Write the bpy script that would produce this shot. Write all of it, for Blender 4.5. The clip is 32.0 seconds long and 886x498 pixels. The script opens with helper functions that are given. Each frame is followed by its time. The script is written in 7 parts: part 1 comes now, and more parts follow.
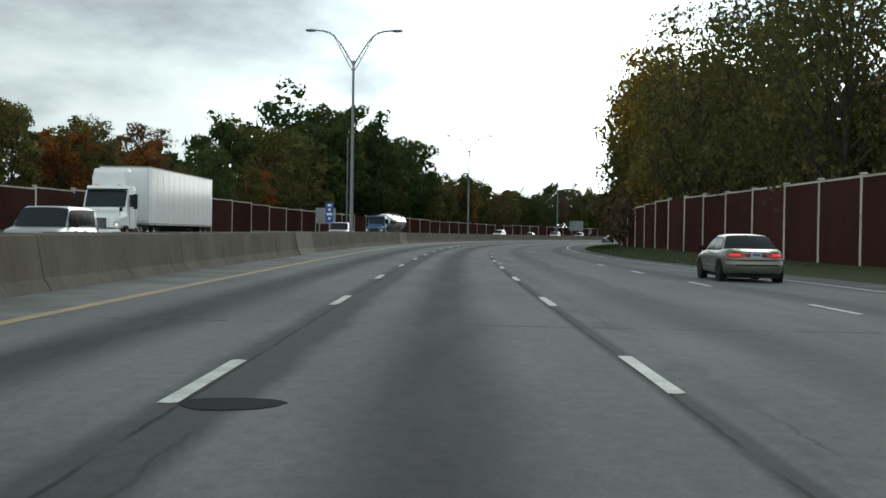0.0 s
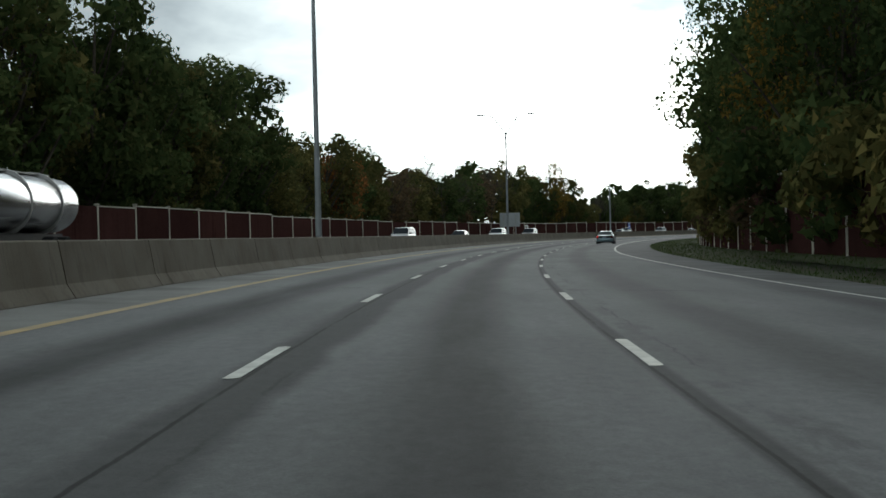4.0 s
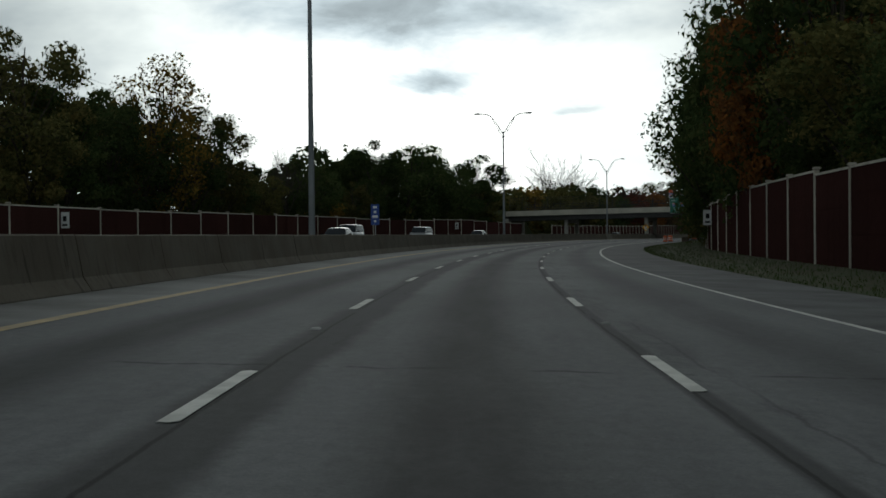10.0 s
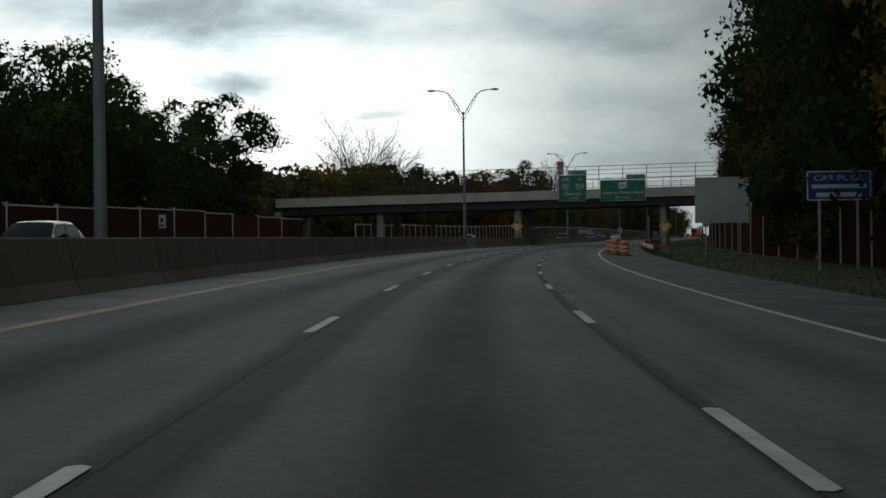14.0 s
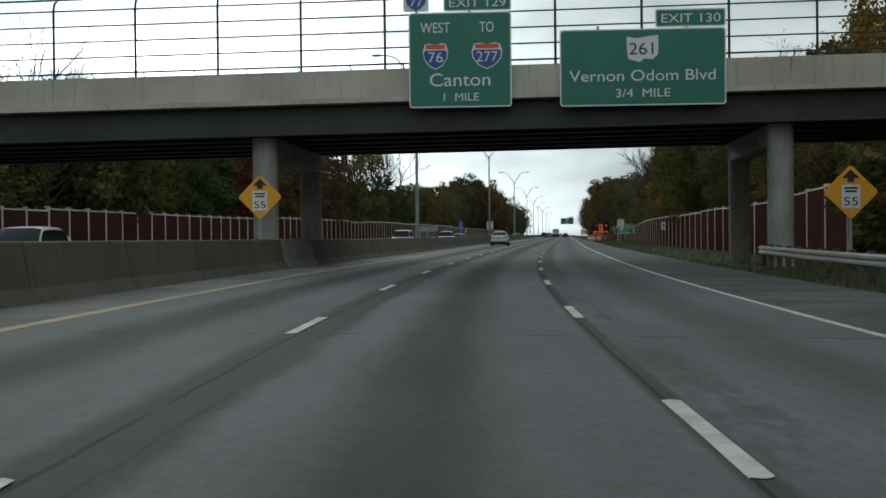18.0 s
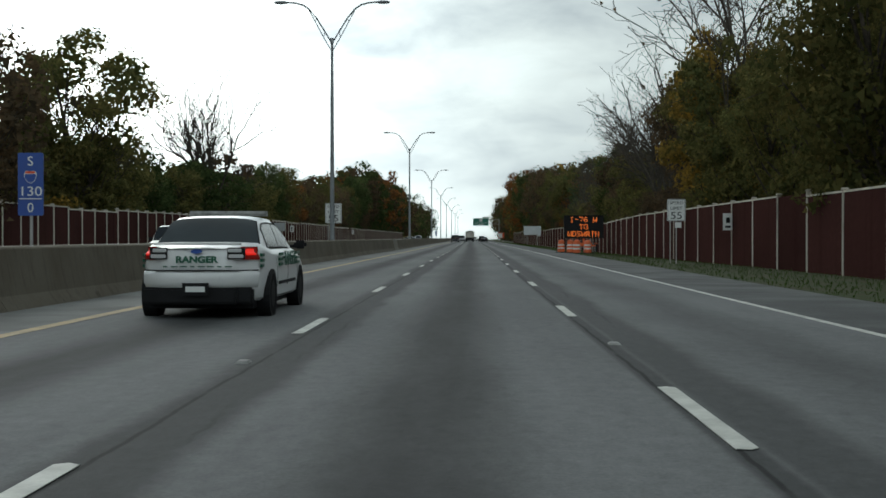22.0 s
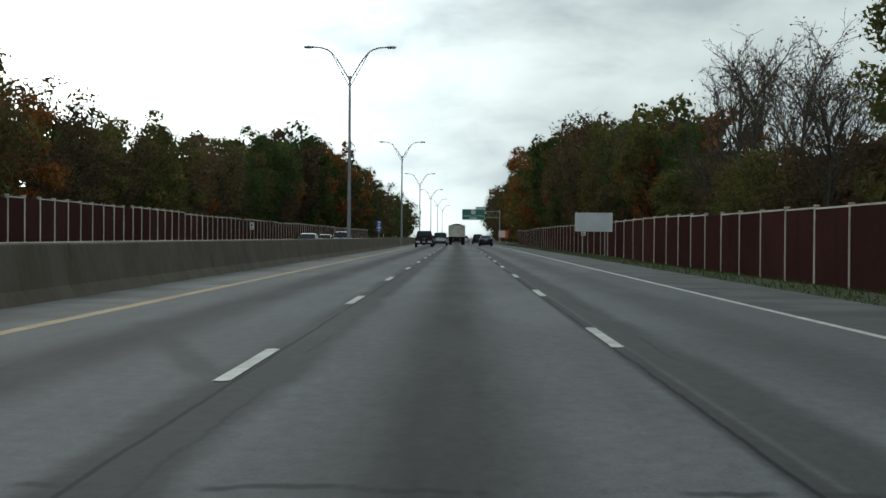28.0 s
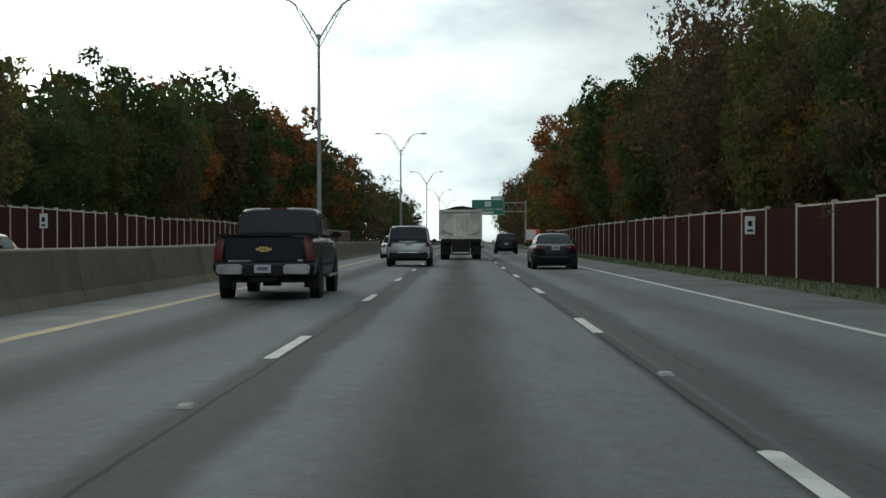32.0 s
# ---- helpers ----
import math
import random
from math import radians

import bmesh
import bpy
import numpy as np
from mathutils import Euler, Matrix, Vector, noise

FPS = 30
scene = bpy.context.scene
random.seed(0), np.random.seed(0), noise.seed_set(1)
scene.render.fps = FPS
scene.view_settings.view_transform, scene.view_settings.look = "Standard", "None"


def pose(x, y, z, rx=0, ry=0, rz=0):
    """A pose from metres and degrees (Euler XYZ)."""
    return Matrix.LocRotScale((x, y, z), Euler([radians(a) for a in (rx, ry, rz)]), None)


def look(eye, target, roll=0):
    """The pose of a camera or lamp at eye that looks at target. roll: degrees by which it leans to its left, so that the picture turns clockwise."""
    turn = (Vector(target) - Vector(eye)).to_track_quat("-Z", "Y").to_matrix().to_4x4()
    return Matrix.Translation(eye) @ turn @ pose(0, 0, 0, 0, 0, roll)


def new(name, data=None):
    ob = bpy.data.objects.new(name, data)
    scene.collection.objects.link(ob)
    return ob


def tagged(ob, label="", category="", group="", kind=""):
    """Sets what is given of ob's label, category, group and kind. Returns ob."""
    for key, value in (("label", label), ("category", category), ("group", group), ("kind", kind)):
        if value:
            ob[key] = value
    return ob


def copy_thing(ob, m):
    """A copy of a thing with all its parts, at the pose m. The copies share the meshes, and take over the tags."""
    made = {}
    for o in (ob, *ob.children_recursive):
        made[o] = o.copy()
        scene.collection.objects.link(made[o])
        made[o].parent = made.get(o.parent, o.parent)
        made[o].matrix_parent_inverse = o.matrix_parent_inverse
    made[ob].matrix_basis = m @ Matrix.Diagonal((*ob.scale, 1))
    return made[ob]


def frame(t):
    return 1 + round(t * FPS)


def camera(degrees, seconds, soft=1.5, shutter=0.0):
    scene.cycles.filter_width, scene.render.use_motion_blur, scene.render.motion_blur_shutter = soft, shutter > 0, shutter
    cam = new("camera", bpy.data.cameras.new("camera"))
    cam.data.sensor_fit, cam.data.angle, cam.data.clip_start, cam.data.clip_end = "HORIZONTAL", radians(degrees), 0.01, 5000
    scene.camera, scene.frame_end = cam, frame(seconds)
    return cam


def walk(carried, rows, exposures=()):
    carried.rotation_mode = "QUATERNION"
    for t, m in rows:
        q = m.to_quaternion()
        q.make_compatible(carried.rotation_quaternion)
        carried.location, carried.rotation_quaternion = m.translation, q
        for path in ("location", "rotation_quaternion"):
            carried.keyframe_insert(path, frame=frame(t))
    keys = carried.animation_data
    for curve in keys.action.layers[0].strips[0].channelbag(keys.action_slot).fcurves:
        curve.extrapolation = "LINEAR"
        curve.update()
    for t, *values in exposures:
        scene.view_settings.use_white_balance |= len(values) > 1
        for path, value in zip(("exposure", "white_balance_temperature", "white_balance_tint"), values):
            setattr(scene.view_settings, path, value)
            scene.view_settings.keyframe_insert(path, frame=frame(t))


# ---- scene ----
# the road's line: curvature (1/km) at even steps of 60 m from s = -125 m, bank in the bend
KNOT0, KNOT = -124.9, 60.0
BEND = [1.21, 0.62, 0.04, -0.54, -1.31, -1.20, -1.12, -1.22, -1.22, -1.09, -1.39, -0.93, -1.32, -0.12, -0.13, 0.04, 0.07, -0.07, 0.04, 0.11, -0.04, -0.13, -0.02, 0.00, 0.00, 0.00, -0.00]
def bank(s):
    return float(np.interp(s, [0, 90, 540, 640], [0, 0.03, 0.03, 0]))
STEP = 2.0
_sg = np.arange(-900, 2600, STEP)
_k = np.interp(_sg, KNOT0 + KNOT * np.arange(len(BEND)), BEND, left=0, right=0) * 1e-3
_psi = np.concatenate([[0], np.cumsum((_k[1:] + _k[:-1]) / 2 * STEP)])
_psi -= np.interp(0, _sg, _psi)
_mid = (_psi[1:] + _psi[:-1]) / 2
_x = np.concatenate([[0], np.cumsum(-np.sin(_mid) * STEP)])
_y = np.concatenate([[0], np.cumsum(np.cos(_mid) * STEP)])
_x -= np.interp(0, _sg, _x)
_y -= np.interp(0, _sg, _y)
def heading(s):
    return float(np.interp(s, _sg, _psi))
def at(s, lat=0.0, z=0.0):
    """World place s metres along the road, lat metres to the right of the middle lane's axis, z above the banked surface."""
    h = heading(s)
    b = bank(s) * max(-45.0, min(45.0, lat))
    return Vector((float(np.interp(s, _sg, _x)) + lat * math.cos(h), float(np.interp(s, _sg, _y)) + lat * math.sin(h), z - b))
def on(s, lat=0.0, z=0.0, turn=0.0):
    """Pose on the road, y along it."""
    p = at(s, lat, z)
    return pose(p.x, p.y, p.z, 0, 0, math.degrees(heading(s)) + turn)

cam = camera(37.82, 32.0, soft=1.6)
# seconds, metres along, metres right of the lane's axis, yaw to the road, pitch, roll
DRIVE = [
    (0.0, -5.31, 0.099, 0.39, -0.66, -0.88),
    (0.5, 11.13, 0.257, 0.70, -0.81, -0.58),
    (1.0, 27.69, 0.271, 0.75, -0.68, -0.52),
    (1.5, 44.28, 0.181, 0.76, -1.02, -0.21),
    (2.0, 60.85, 0.092, 0.60, -0.71, -0.15),
    (2.5, 77.35, 0.103, 0.43, -0.60, 0.14),
    (3.0, 93.84, 0.156, 0.27, -0.65, 0.38),
    (3.5, 110.36, 0.148, 0.42, -0.54, 1.10),
    (4.0, 126.88, 0.103, 0.53, -0.56, 1.35),
    (4.5, 143.39, 0.045, 0.67, -0.56, 1.45),
    (5.0, 159.89, -0.006, 0.82, -0.54, 1.45),
    (5.5, 176.34, -0.030, 0.93, -0.48, 1.34),
    (6.0, 192.75, -0.006, 0.83, -0.51, 0.77),
    (6.5, 209.08, 0.100, 0.72, -0.53, 0.68),
    (7.0, 225.58, -0.015, 0.55, -0.42, 0.61),
    (7.5, 242.14, -0.049, 0.56, -0.46, 0.88),
    (8.0, 258.72, -0.042, 0.52, -0.48, 0.89),
    (8.5, 275.27, -0.031, 0.54, -0.49, 0.88),
    (9.0, 291.73, -0.013, 0.47, -0.41, 0.57),
    (9.5, 308.04, -0.012, 0.36, -0.50, 0.62),
    (10.0, 324.18, -0.012, 0.49, -0.59, 0.56),
    (10.5, 340.16, 0.042, 0.48, -0.45, 1.06),
    (11.0, 356.04, 0.108, 0.56, -0.52, 1.14),
    (11.5, 371.84, 0.149, 0.54, -0.62, 0.90),
    (12.0, 387.60, 0.131, 0.61, -0.51, 1.08),
    (12.5, 403.32, 0.100, 0.55, -0.61, 1.10),
    (13.0, 418.98, 0.096, 0.62, -0.61, 0.80),
    (13.5, 434.58, 0.066, 0.45, -0.61, 0.68),
    (14.0, 450.26, 0.054, 0.31, -0.49, 0.67),
    (14.5, 465.80, 0.038, 0.35, -0.65, 1.00),
    (15.0, 481.23, 0.040, 0.45, -0.62, 1.28),
    (15.5, 496.56, 0.062, 0.63, -0.61, 1.34),
    (16.0, 511.80, 0.104, 0.85, -0.60, 1.24),
    (16.5, 526.98, 0.165, 1.01, -0.58, 0.96),
    (17.0, 542.11, 0.244, 0.92, -0.49, 0.41),
    (17.5, 557.20, 0.329, 0.89, -0.64, 0.41),
    (18.0, 572.29, 0.378, 0.88, -0.60, 0.59),
    (18.5, 587.41, 0.341, 0.68, -0.57, 0.74),
    (19.0, 602.58, 0.294, 0.68, -0.51, 0.72),
    (19.5, 617.83, 0.330, 0.82, -0.28, 0.81),
    (20.0, 633.10, 0.412, 1.14, -0.57, 0.99),
    (20.5, 648.34, 0.493, 1.17, -0.42, 0.72),
    (21.0, 663.49, 0.517, 1.20, -0.52, 0.34),
    (21.5, 678.50, 0.407, 1.11, -0.37, 0.07),
    (22.0, 693.47, 0.271, 1.11, -0.50, 0.02),
    (22.5, 708.50, 0.169, 1.01, -0.53, -0.40),
    (23.0, 723.52, 0.064, 1.00, -0.58, -0.54),
    (23.5, 738.49, 0.011, 0.80, -0.54, -0.62),
    (24.0, 753.34, -0.004, 0.88, -0.54, -0.64),
    (24.5, 768.07, -0.017, 0.80, -0.72, -0.73),
    (25.0, 782.69, -0.016, 0.67, -0.74, -0.67),
    (25.5, 797.21, -0.008, 0.57, -0.63, -0.80),
    (26.0, 811.68, 0.003, 0.48, -0.61, -0.81),
    (26.5, 826.12, 0.019, 0.44, -0.60, -0.75),
    (27.0, 840.56, 0.037, 0.49, -0.58, -0.63),
    (27.5, 855.04, 0.059, 0.59, -0.55, -0.46),
    (28.0, 869.58, 0.083, 0.65, -0.53, -0.38),
    (28.5, 884.23, 0.116, 0.78, -0.57, -0.33),
    (29.0, 899.00, 0.185, 0.83, -0.51, -0.21),
    (29.5, 913.87, 0.225, 0.87, -0.41, -0.32),
    (30.0, 928.83, 0.239, 0.84, -0.48, -0.28),
    (30.5, 943.88, 0.237, 0.93, -0.47, -0.50),
    (31.0, 958.97, 0.218, 0.97, -0.59, -0.41),
    (31.5, 974.03, 0.170, 1.00, -0.37, -0.09),
    (32.0, 989.09, 0.131, 1.04, -0.40, 0.13),
]
EYE = 1.185
rows = []
for t, s, o, yaw, pitch, roll in DRIVE:
    e = at(s, o, EYE)
    rows.append((t, pose(e.x, e.y, e.z, 90 + pitch, roll, math.degrees(heading(s)) + yaw)))
EXPOSURES = [(0, -0.75), (1, -0.6), (2, -0.65), (3.2, -0.75), (6, -2.2), (7, -2.3), (9, -2.25), (12, -2.50), (14.5, -2.32), (17, -1.6), (18, -1.1), (19, -0.72), (20, -0.4), (21, -0.75), (22, -1.0), (24, -1.05), (32, -0.9)]
walk(cam, rows, EXPOSURES)

# ---- sky and sun: broken overcast, the sun behind cloud ahead ----
SUN_AZ, SUN_EL = radians(17), radians(16)      # azimuth clockwise from +y
sun_dir = Vector((math.sin(SUN_AZ) * math.cos(SUN_EL), math.cos(SUN_AZ) * math.cos(SUN_EL), math.sin(SUN_EL)))


class Nodes:
    """Short hand for node trees."""
    def __init__(self, tree):
        self.t = tree

    def add(self, kind, **sets):
        n = self.t.nodes.new(kind)
        for k, v in sets.items():
            if k == "operation":
                n.operation = v
            elif k == "blend_type":
                n.blend_type = v
            elif k == "data_type":
                n.data_type = v
            elif k == "noise_dimensions":
                n.noise_dimensions = v
        return n

    def put(self, socket, v):
        if isinstance(v, bpy.types.NodeSocket):
            self.t.links.new(v, socket)
        elif v is not None:
            if socket.type == "RGBA" and len(v) == 3:
                v = (*v, 1)
            socket.default_value = v

    def m(self, op, a, b=None, c=None):
        n = self.add("ShaderNodeMath", operation=op)
        for s, v in zip(n.inputs, (a, b, c)):
            self.put(s, v)
        return n.outputs[0]

    def v(self, op, a, b=None):
        n = self.add("ShaderNodeVectorMath", operation=op)
        self.put(n.inputs[0], a)
        if b is not None:
            self.put(n.inputs[3 if op == "SCALE" else 1], b)
        return n.outputs["Value"] if op in ("DOT_PRODUCT", "LENGTH") else n.outputs[0]

    def noise(self, vec, scale, detail=4.0, rough=0.55, distort=0.0):
        n = self.add("ShaderNodeTexNoise")
        self.put(n.inputs["Vector"], vec)
        self.put(n.inputs["Scale"], scale)
        self.put(n.inputs["Detail"], detail)
        self.put(n.inputs["Roughness"], rough)
        self.put(n.inputs["Distortion"], distort)
        return n.outputs["Fac"]

    def step(self, x, lo, hi, a=0.0, b=1.0):
        n = self.add("ShaderNodeMapRange")
        n.interpolation_type = "SMOOTHSTEP"
        for s, v in zip(n.inputs[:5], (x, lo, hi, a, b)):
            self.put(s, v)
        return n.outputs[0]

    def mix(self, f, a, b, how="MIX"):
        n = self.add("ShaderNodeMix", data_type="RGBA", blend_type=how)
        self.put(n.inputs[0], f)
        self.put(n.inputs[6], a)
        self.put(n.inputs[7], b)
        return n.outputs[2]

    def xyz(self, x, y, z):
        n = self.add("ShaderNodeCombineXYZ")
        for s, v in zip(n.inputs, (x, y, z)):
            self.put(s, v)
        return n.outputs[0]

    def split(self, vec):
        n = self.add("ShaderNodeSeparateXYZ")
        self.put(n.inputs[0], vec)
        return n.outputs

    def bump(self, height, strength, dist=0.02):
        n = self.add("ShaderNodeBump")
        self.put(n.inputs["Height"], height)
        self.put(n.inputs["Strength"], strength)
        self.put(n.inputs["Distance"], dist)
        return n.outputs[0]


# cloud masses of the lower sky: bearing, height, half width, half height (degrees), depth
CLOUDS = [(-11, 9.6, 12, 2.3, 0.33), (-3.2, 6.7, 5.2, 1.1, 0.28), (-20, 5.6, 4.5, 1.0, 0.28), (17, 9.9, 10, 1.6, 0.60), (17.6, 7.0, 3.0, 0.75, 0.54), (24, 5.8, 1.4, 0.4, 0.3),
          (33, 8.6, 5, 1.0, 0.22), (45, 10.3, 13, 2.0, 0.27), (45.5, 7.3, 2.4, 0.6, 0.22), (35, 6.0, 6, 1.6, 0.10), (43, 3.0, 9, 1.7, 0.24), (56, 6.0, 6, 2.5, 0.18)]


def make_world():
    w = bpy.data.worlds.new("overcast_sky")
    scene.world = w
    w.use_nodes = True
    k = Nodes(w.node_tree)
    bg = w.node_tree.nodes["Background"]
    sky = k.add("ShaderNodeTexSky")
    sky.sky_type = "NISHITA"
    sky.sun_disc = False
    sky.sun_elevation, sky.sun_rotation = SUN_EL, SUN_AZ
    d = k.add("ShaderNodeTexCoord").outputs["Generated"]
    x, y, z = k.split(d)
    up = k.m("MAXIMUM", z, 0.0)
    flat = k.m("ADD", up, 0.24)
    q = k.xyz(k.m("DIVIDE", x, flat), k.m("DIVIDE", y, flat), 0.0)
    big = k.noise(k.v("ADD", q, (3.1, 1.7, 0)), 1.15, 6.0, 0.52, 0.5)
    fine = k.noise(k.v("ADD", q, (9.3, 4.0, 2)), 3.6, 5.0, 0.6, 0.3)
    dens = k.m("ADD", k.m("MULTIPLY", big, 0.78), k.m("MULTIPLY", fine, 0.22))
    toward = k.m("MAXIMUM", k.v("DOT_PRODUCT", d, tuple(sun_dir)), 0.0)
    glow = k.m("ADD", k.m("MULTIPLY", k.m("POWER", toward, 22.0), 9.0), k.m("MULTIPLY", k.m("POWER", toward, 5.0), 1.5))
    back_fill = k.m("MULTIPLY", k.m("MAXIMUM", k.v("DOT_PRODUCT", d, (-math.sin(SUN_AZ), -math.cos(SUN_AZ), 0.15)), 0.0), 1.3)   # brightness added to the unseen sky opposite the sun, to fill camera-facing sides
    # the lower sky: bearing and height in degrees, ragged by noise
    az = k.m("MULTIPLY", k.m("ARCTAN2", x, y), 57.3)
    el = k.m("MULTIPLY", k.m("ARCSINE", z), 57.3)
    rag_p = k.xyz(k.m("MULTIPLY", az, 0.09), k.m("MULTIPLY", el, 0.22), 0.0)
    rag_a = k.noise(rag_p, 1.0, 7.0, 0.58, 0.4)
    rag_e = k.noise(k.v("ADD", rag_p, (7.0, 3.0, 5.0)), 1.3, 7.0, 0.6, 0.4)
    wisp = k.noise(k.xyz(k.m("MULTIPLY", az, 0.20), k.m("MULTIPLY", el, 0.46), 9.0), 1.0, 8.0, 0.58, 0.25)
    az_r = k.m("ADD", az, k.m("MULTIPLY", k.m("SUBTRACT", rag_a, 0.5), 13.0))
    el_r = k.m("ADD", el, k.m("MULTIPLY", k.m("SUBTRACT", rag_e, 0.5), 4.0))

    def mass(x0, y0, wx, wy):
        a = k.m("DIVIDE", k.m("SUBTRACT", az_r, x0), wx)
        b = k.m("DIVIDE", k.m("SUBTRACT", el_r, y0), wy)
        return k.m("EXPONENT", k.m("MULTIPLY", k.m("ADD", k.m("MULTIPLY", a, a), k.m("MULTIPLY", b, b)), -1.0))

    cover = k.m("MULTIPLY", k.step(dens, 0.38, 0.58), 0.10)
    for x0, y0, wx, wy, deep in CLOUDS:
        cover = k.m("ADD", cover, k.m("MULTIPLY", mass(x0, y0, wx, wy), deep))
    cover = k.m("MULTIPLY", cover, k.m("ADD", 0.62, k.m("MULTIPLY", wisp, 0.76)))
    cover = k.m("ADD", k.m("MINIMUM", k.m("MAXIMUM", cover, 0.0), 0.66), k.m("MULTIPLY", k.m("SUBTRACT", wisp, 0.5), 0.42))
    ahead = k.m("DIVIDE", k.m("SUBTRACT", az, 16.0), 15.5)
    low_light = k.m("ADD", 1.60, k.m("MULTIPLY", k.m("EXPONENT", k.m("MULTIPLY", k.m("MULTIPLY", ahead, ahead), -1.0)), 7.0))
    low = k.m("ADD", k.m("MULTIPLY", low_light, k.m("SUBTRACT", 1.0, cover)), back_fill)
    thick = k.step(dens, 0.38, 0.58)
    high = k.m("ADD", k.m("ADD", 0.95, glow), k.m("SUBTRACT", back_fill, k.m("MULTIPLY", thick, k.m("ADD", 0.33, k.m("MULTIPLY", glow, 0.55)))))
    lum = k.m("ADD", low, k.m("MULTIPLY", k.m("SUBTRACT", high, low), k.step(el, 10.5, 15.0)))
    tone = k.mix(k.step(k.m("ADD", cover, k.m("MULTIPLY", thick, k.step(el, 10.5, 15.0))), 0.05, 0.5), (0.862, 0.99, 0.982), (0.785, 0.93, 0.99))
    tone = k.mix(k.m("MULTIPLY", k.m("EXPONENT", k.m("MULTIPLY", k.m("MULTIPLY", ahead, ahead), -1.3)), k.step(cover, 0.60, 0.10)), tone, (0.955, 0.99, 0.95))
    cloud = k.mix(1.0, tone, k.xyz(lum, lum, lum), "MULTIPLY")
    blue = k.mix(1.0, sky.outputs[0], (0.13, 0.13, 0.13), "MULTIPLY")
    gap = k.step(fine, 0.40, 0.30, 0.0, 0.06)
    both = k.mix(gap, cloud, blue)
    below = k.step(z, -0.02, 0.01)
    k.put(bg.inputs[0], k.mix(below, (0.10, 0.11, 0.09), both))
    bg.inputs[1].default_value = 1.0


make_world()
sun = new("sun", bpy.data.lights.new("sun", "SUN"))
sun.data.energy, sun.data.angle, sun.data.color = 0.5, radians(25), (0.97, 0.97, 0.90)
sun.matrix_world = look(sun_dir * 100, (0, 0, 0))


# ---- materials ----
def mat(name, col, rough=0.7, metal=0.0, var=0.18, scale=1.5, fine=30.0, bump=0.15, tint=None, coat=0.0, emit=0.0, per_object=0.0, streak=0.0):
    """A surface with stains and grain at two scales. var: how far they vary it; tint: the colour of the stains; streak: upright rain marks."""
    ma = bpy.data.materials.new(name)
    ma.use_nodes = True
    k = Nodes(ma.node_tree)
    p = ma.node_tree.nodes["Principled BSDF"]
    co = k.add("ShaderNodeTexCoord").outputs["Object"]
    rnd = k.add("ShaderNodeObjectInfo").outputs["Random"]
    co = k.v("ADD", co, k.v("SCALE", (31.0, 17.0, 7.0), k.m("MULTIPLY", rnd, 9.0)))
    a = k.noise(co, scale, 5.0)
    b = k.noise(co, fine, 3.0)
    f = k.step(a, 0.32, 0.70)
    lo = tint or tuple(c * (1 - 2.2 * var) for c in col)
    c = k.mix(k.m("MULTIPLY", f, 0.85 if tint else 1.0), lo, col) if not tint else k.mix(k.m("MULTIPLY", f, 0.8), col, tint)
    if streak:
        s = k.noise(k.v("MULTIPLY", co, (6.0, 6.0, 0.35)), 1.0, 4.0)
        c = k.mix(k.step(s, 0.50, 0.72, 0.0, streak), c, tuple(q * 0.35 for q in col))
        s2 = k.noise(k.v("ADD", k.v("MULTIPLY", co, (2.2, 2.2, 0.15)), (5.0, 3.0, 9.0)), 1.0, 4.0, 0.6)
        c = k.mix(k.step(s2, 0.645, 0.70, 0.0, min(0.8, streak * 1.6)), c, tuple(q * 0.18 for q in col))
    grain = k.m("ADD", 1.0 - var, k.m("MULTIPLY", b, 2 * var))
    c = k.mix(1.0, c, k.xyz(grain, grain, grain), "MULTIPLY")
    if per_object:
        g = k.m("ADD", 1.0 - per_object, k.m("MULTIPLY", rnd, 2 * per_object))
        c = k.mix(1.0, c, k.xyz(g, g, g), "MULTIPLY")
    k.put(p.inputs["Base Color"], c)
    k.put(p.inputs["Roughness"], k.m("ADD", rough - 0.08, k.m("MULTIPLY", a, 0.16)))
    p.inputs["Metallic"].default_value = metal
    if rough >= 0.8:
        p.inputs["Specular IOR Level"].default_value = 0.12
    p.inputs["Coat Weight"].default_value = coat
    p.inputs["Coat Roughness"].default_value = 0.08
    if bump:
        k.put(p.inputs["Normal"], k.bump(b, bump))
    if emit:
        p.inputs["Emission Color"].default_value = (*col, 1)
        p.inputs["Emission Strength"].default_value = emit
    return ma


def paint_mat(name, col, metal=0.35):
    ma = mat(name, col, 0.30, metal, 0.05, 0.8, 90.0, 0.0, coat=0.0 if max(col) < 0.05 else 0.4)
    if max(col) < 0.05:
        ma.node_tree.nodes["Principled BSDF"].inputs["Specular IOR Level"].default_value = 0.22
    return ma


def glass_mat(name, col=(0.02, 0.025, 0.03)):
    ma = mat(name, col, 0.10, 0.0, 0.05, 1.0, 8.0, 0.0, coat=0.0)
    ma.node_tree.nodes["Principled BSDF"].inputs["Specular IOR Level"].default_value = 0.14
    return ma


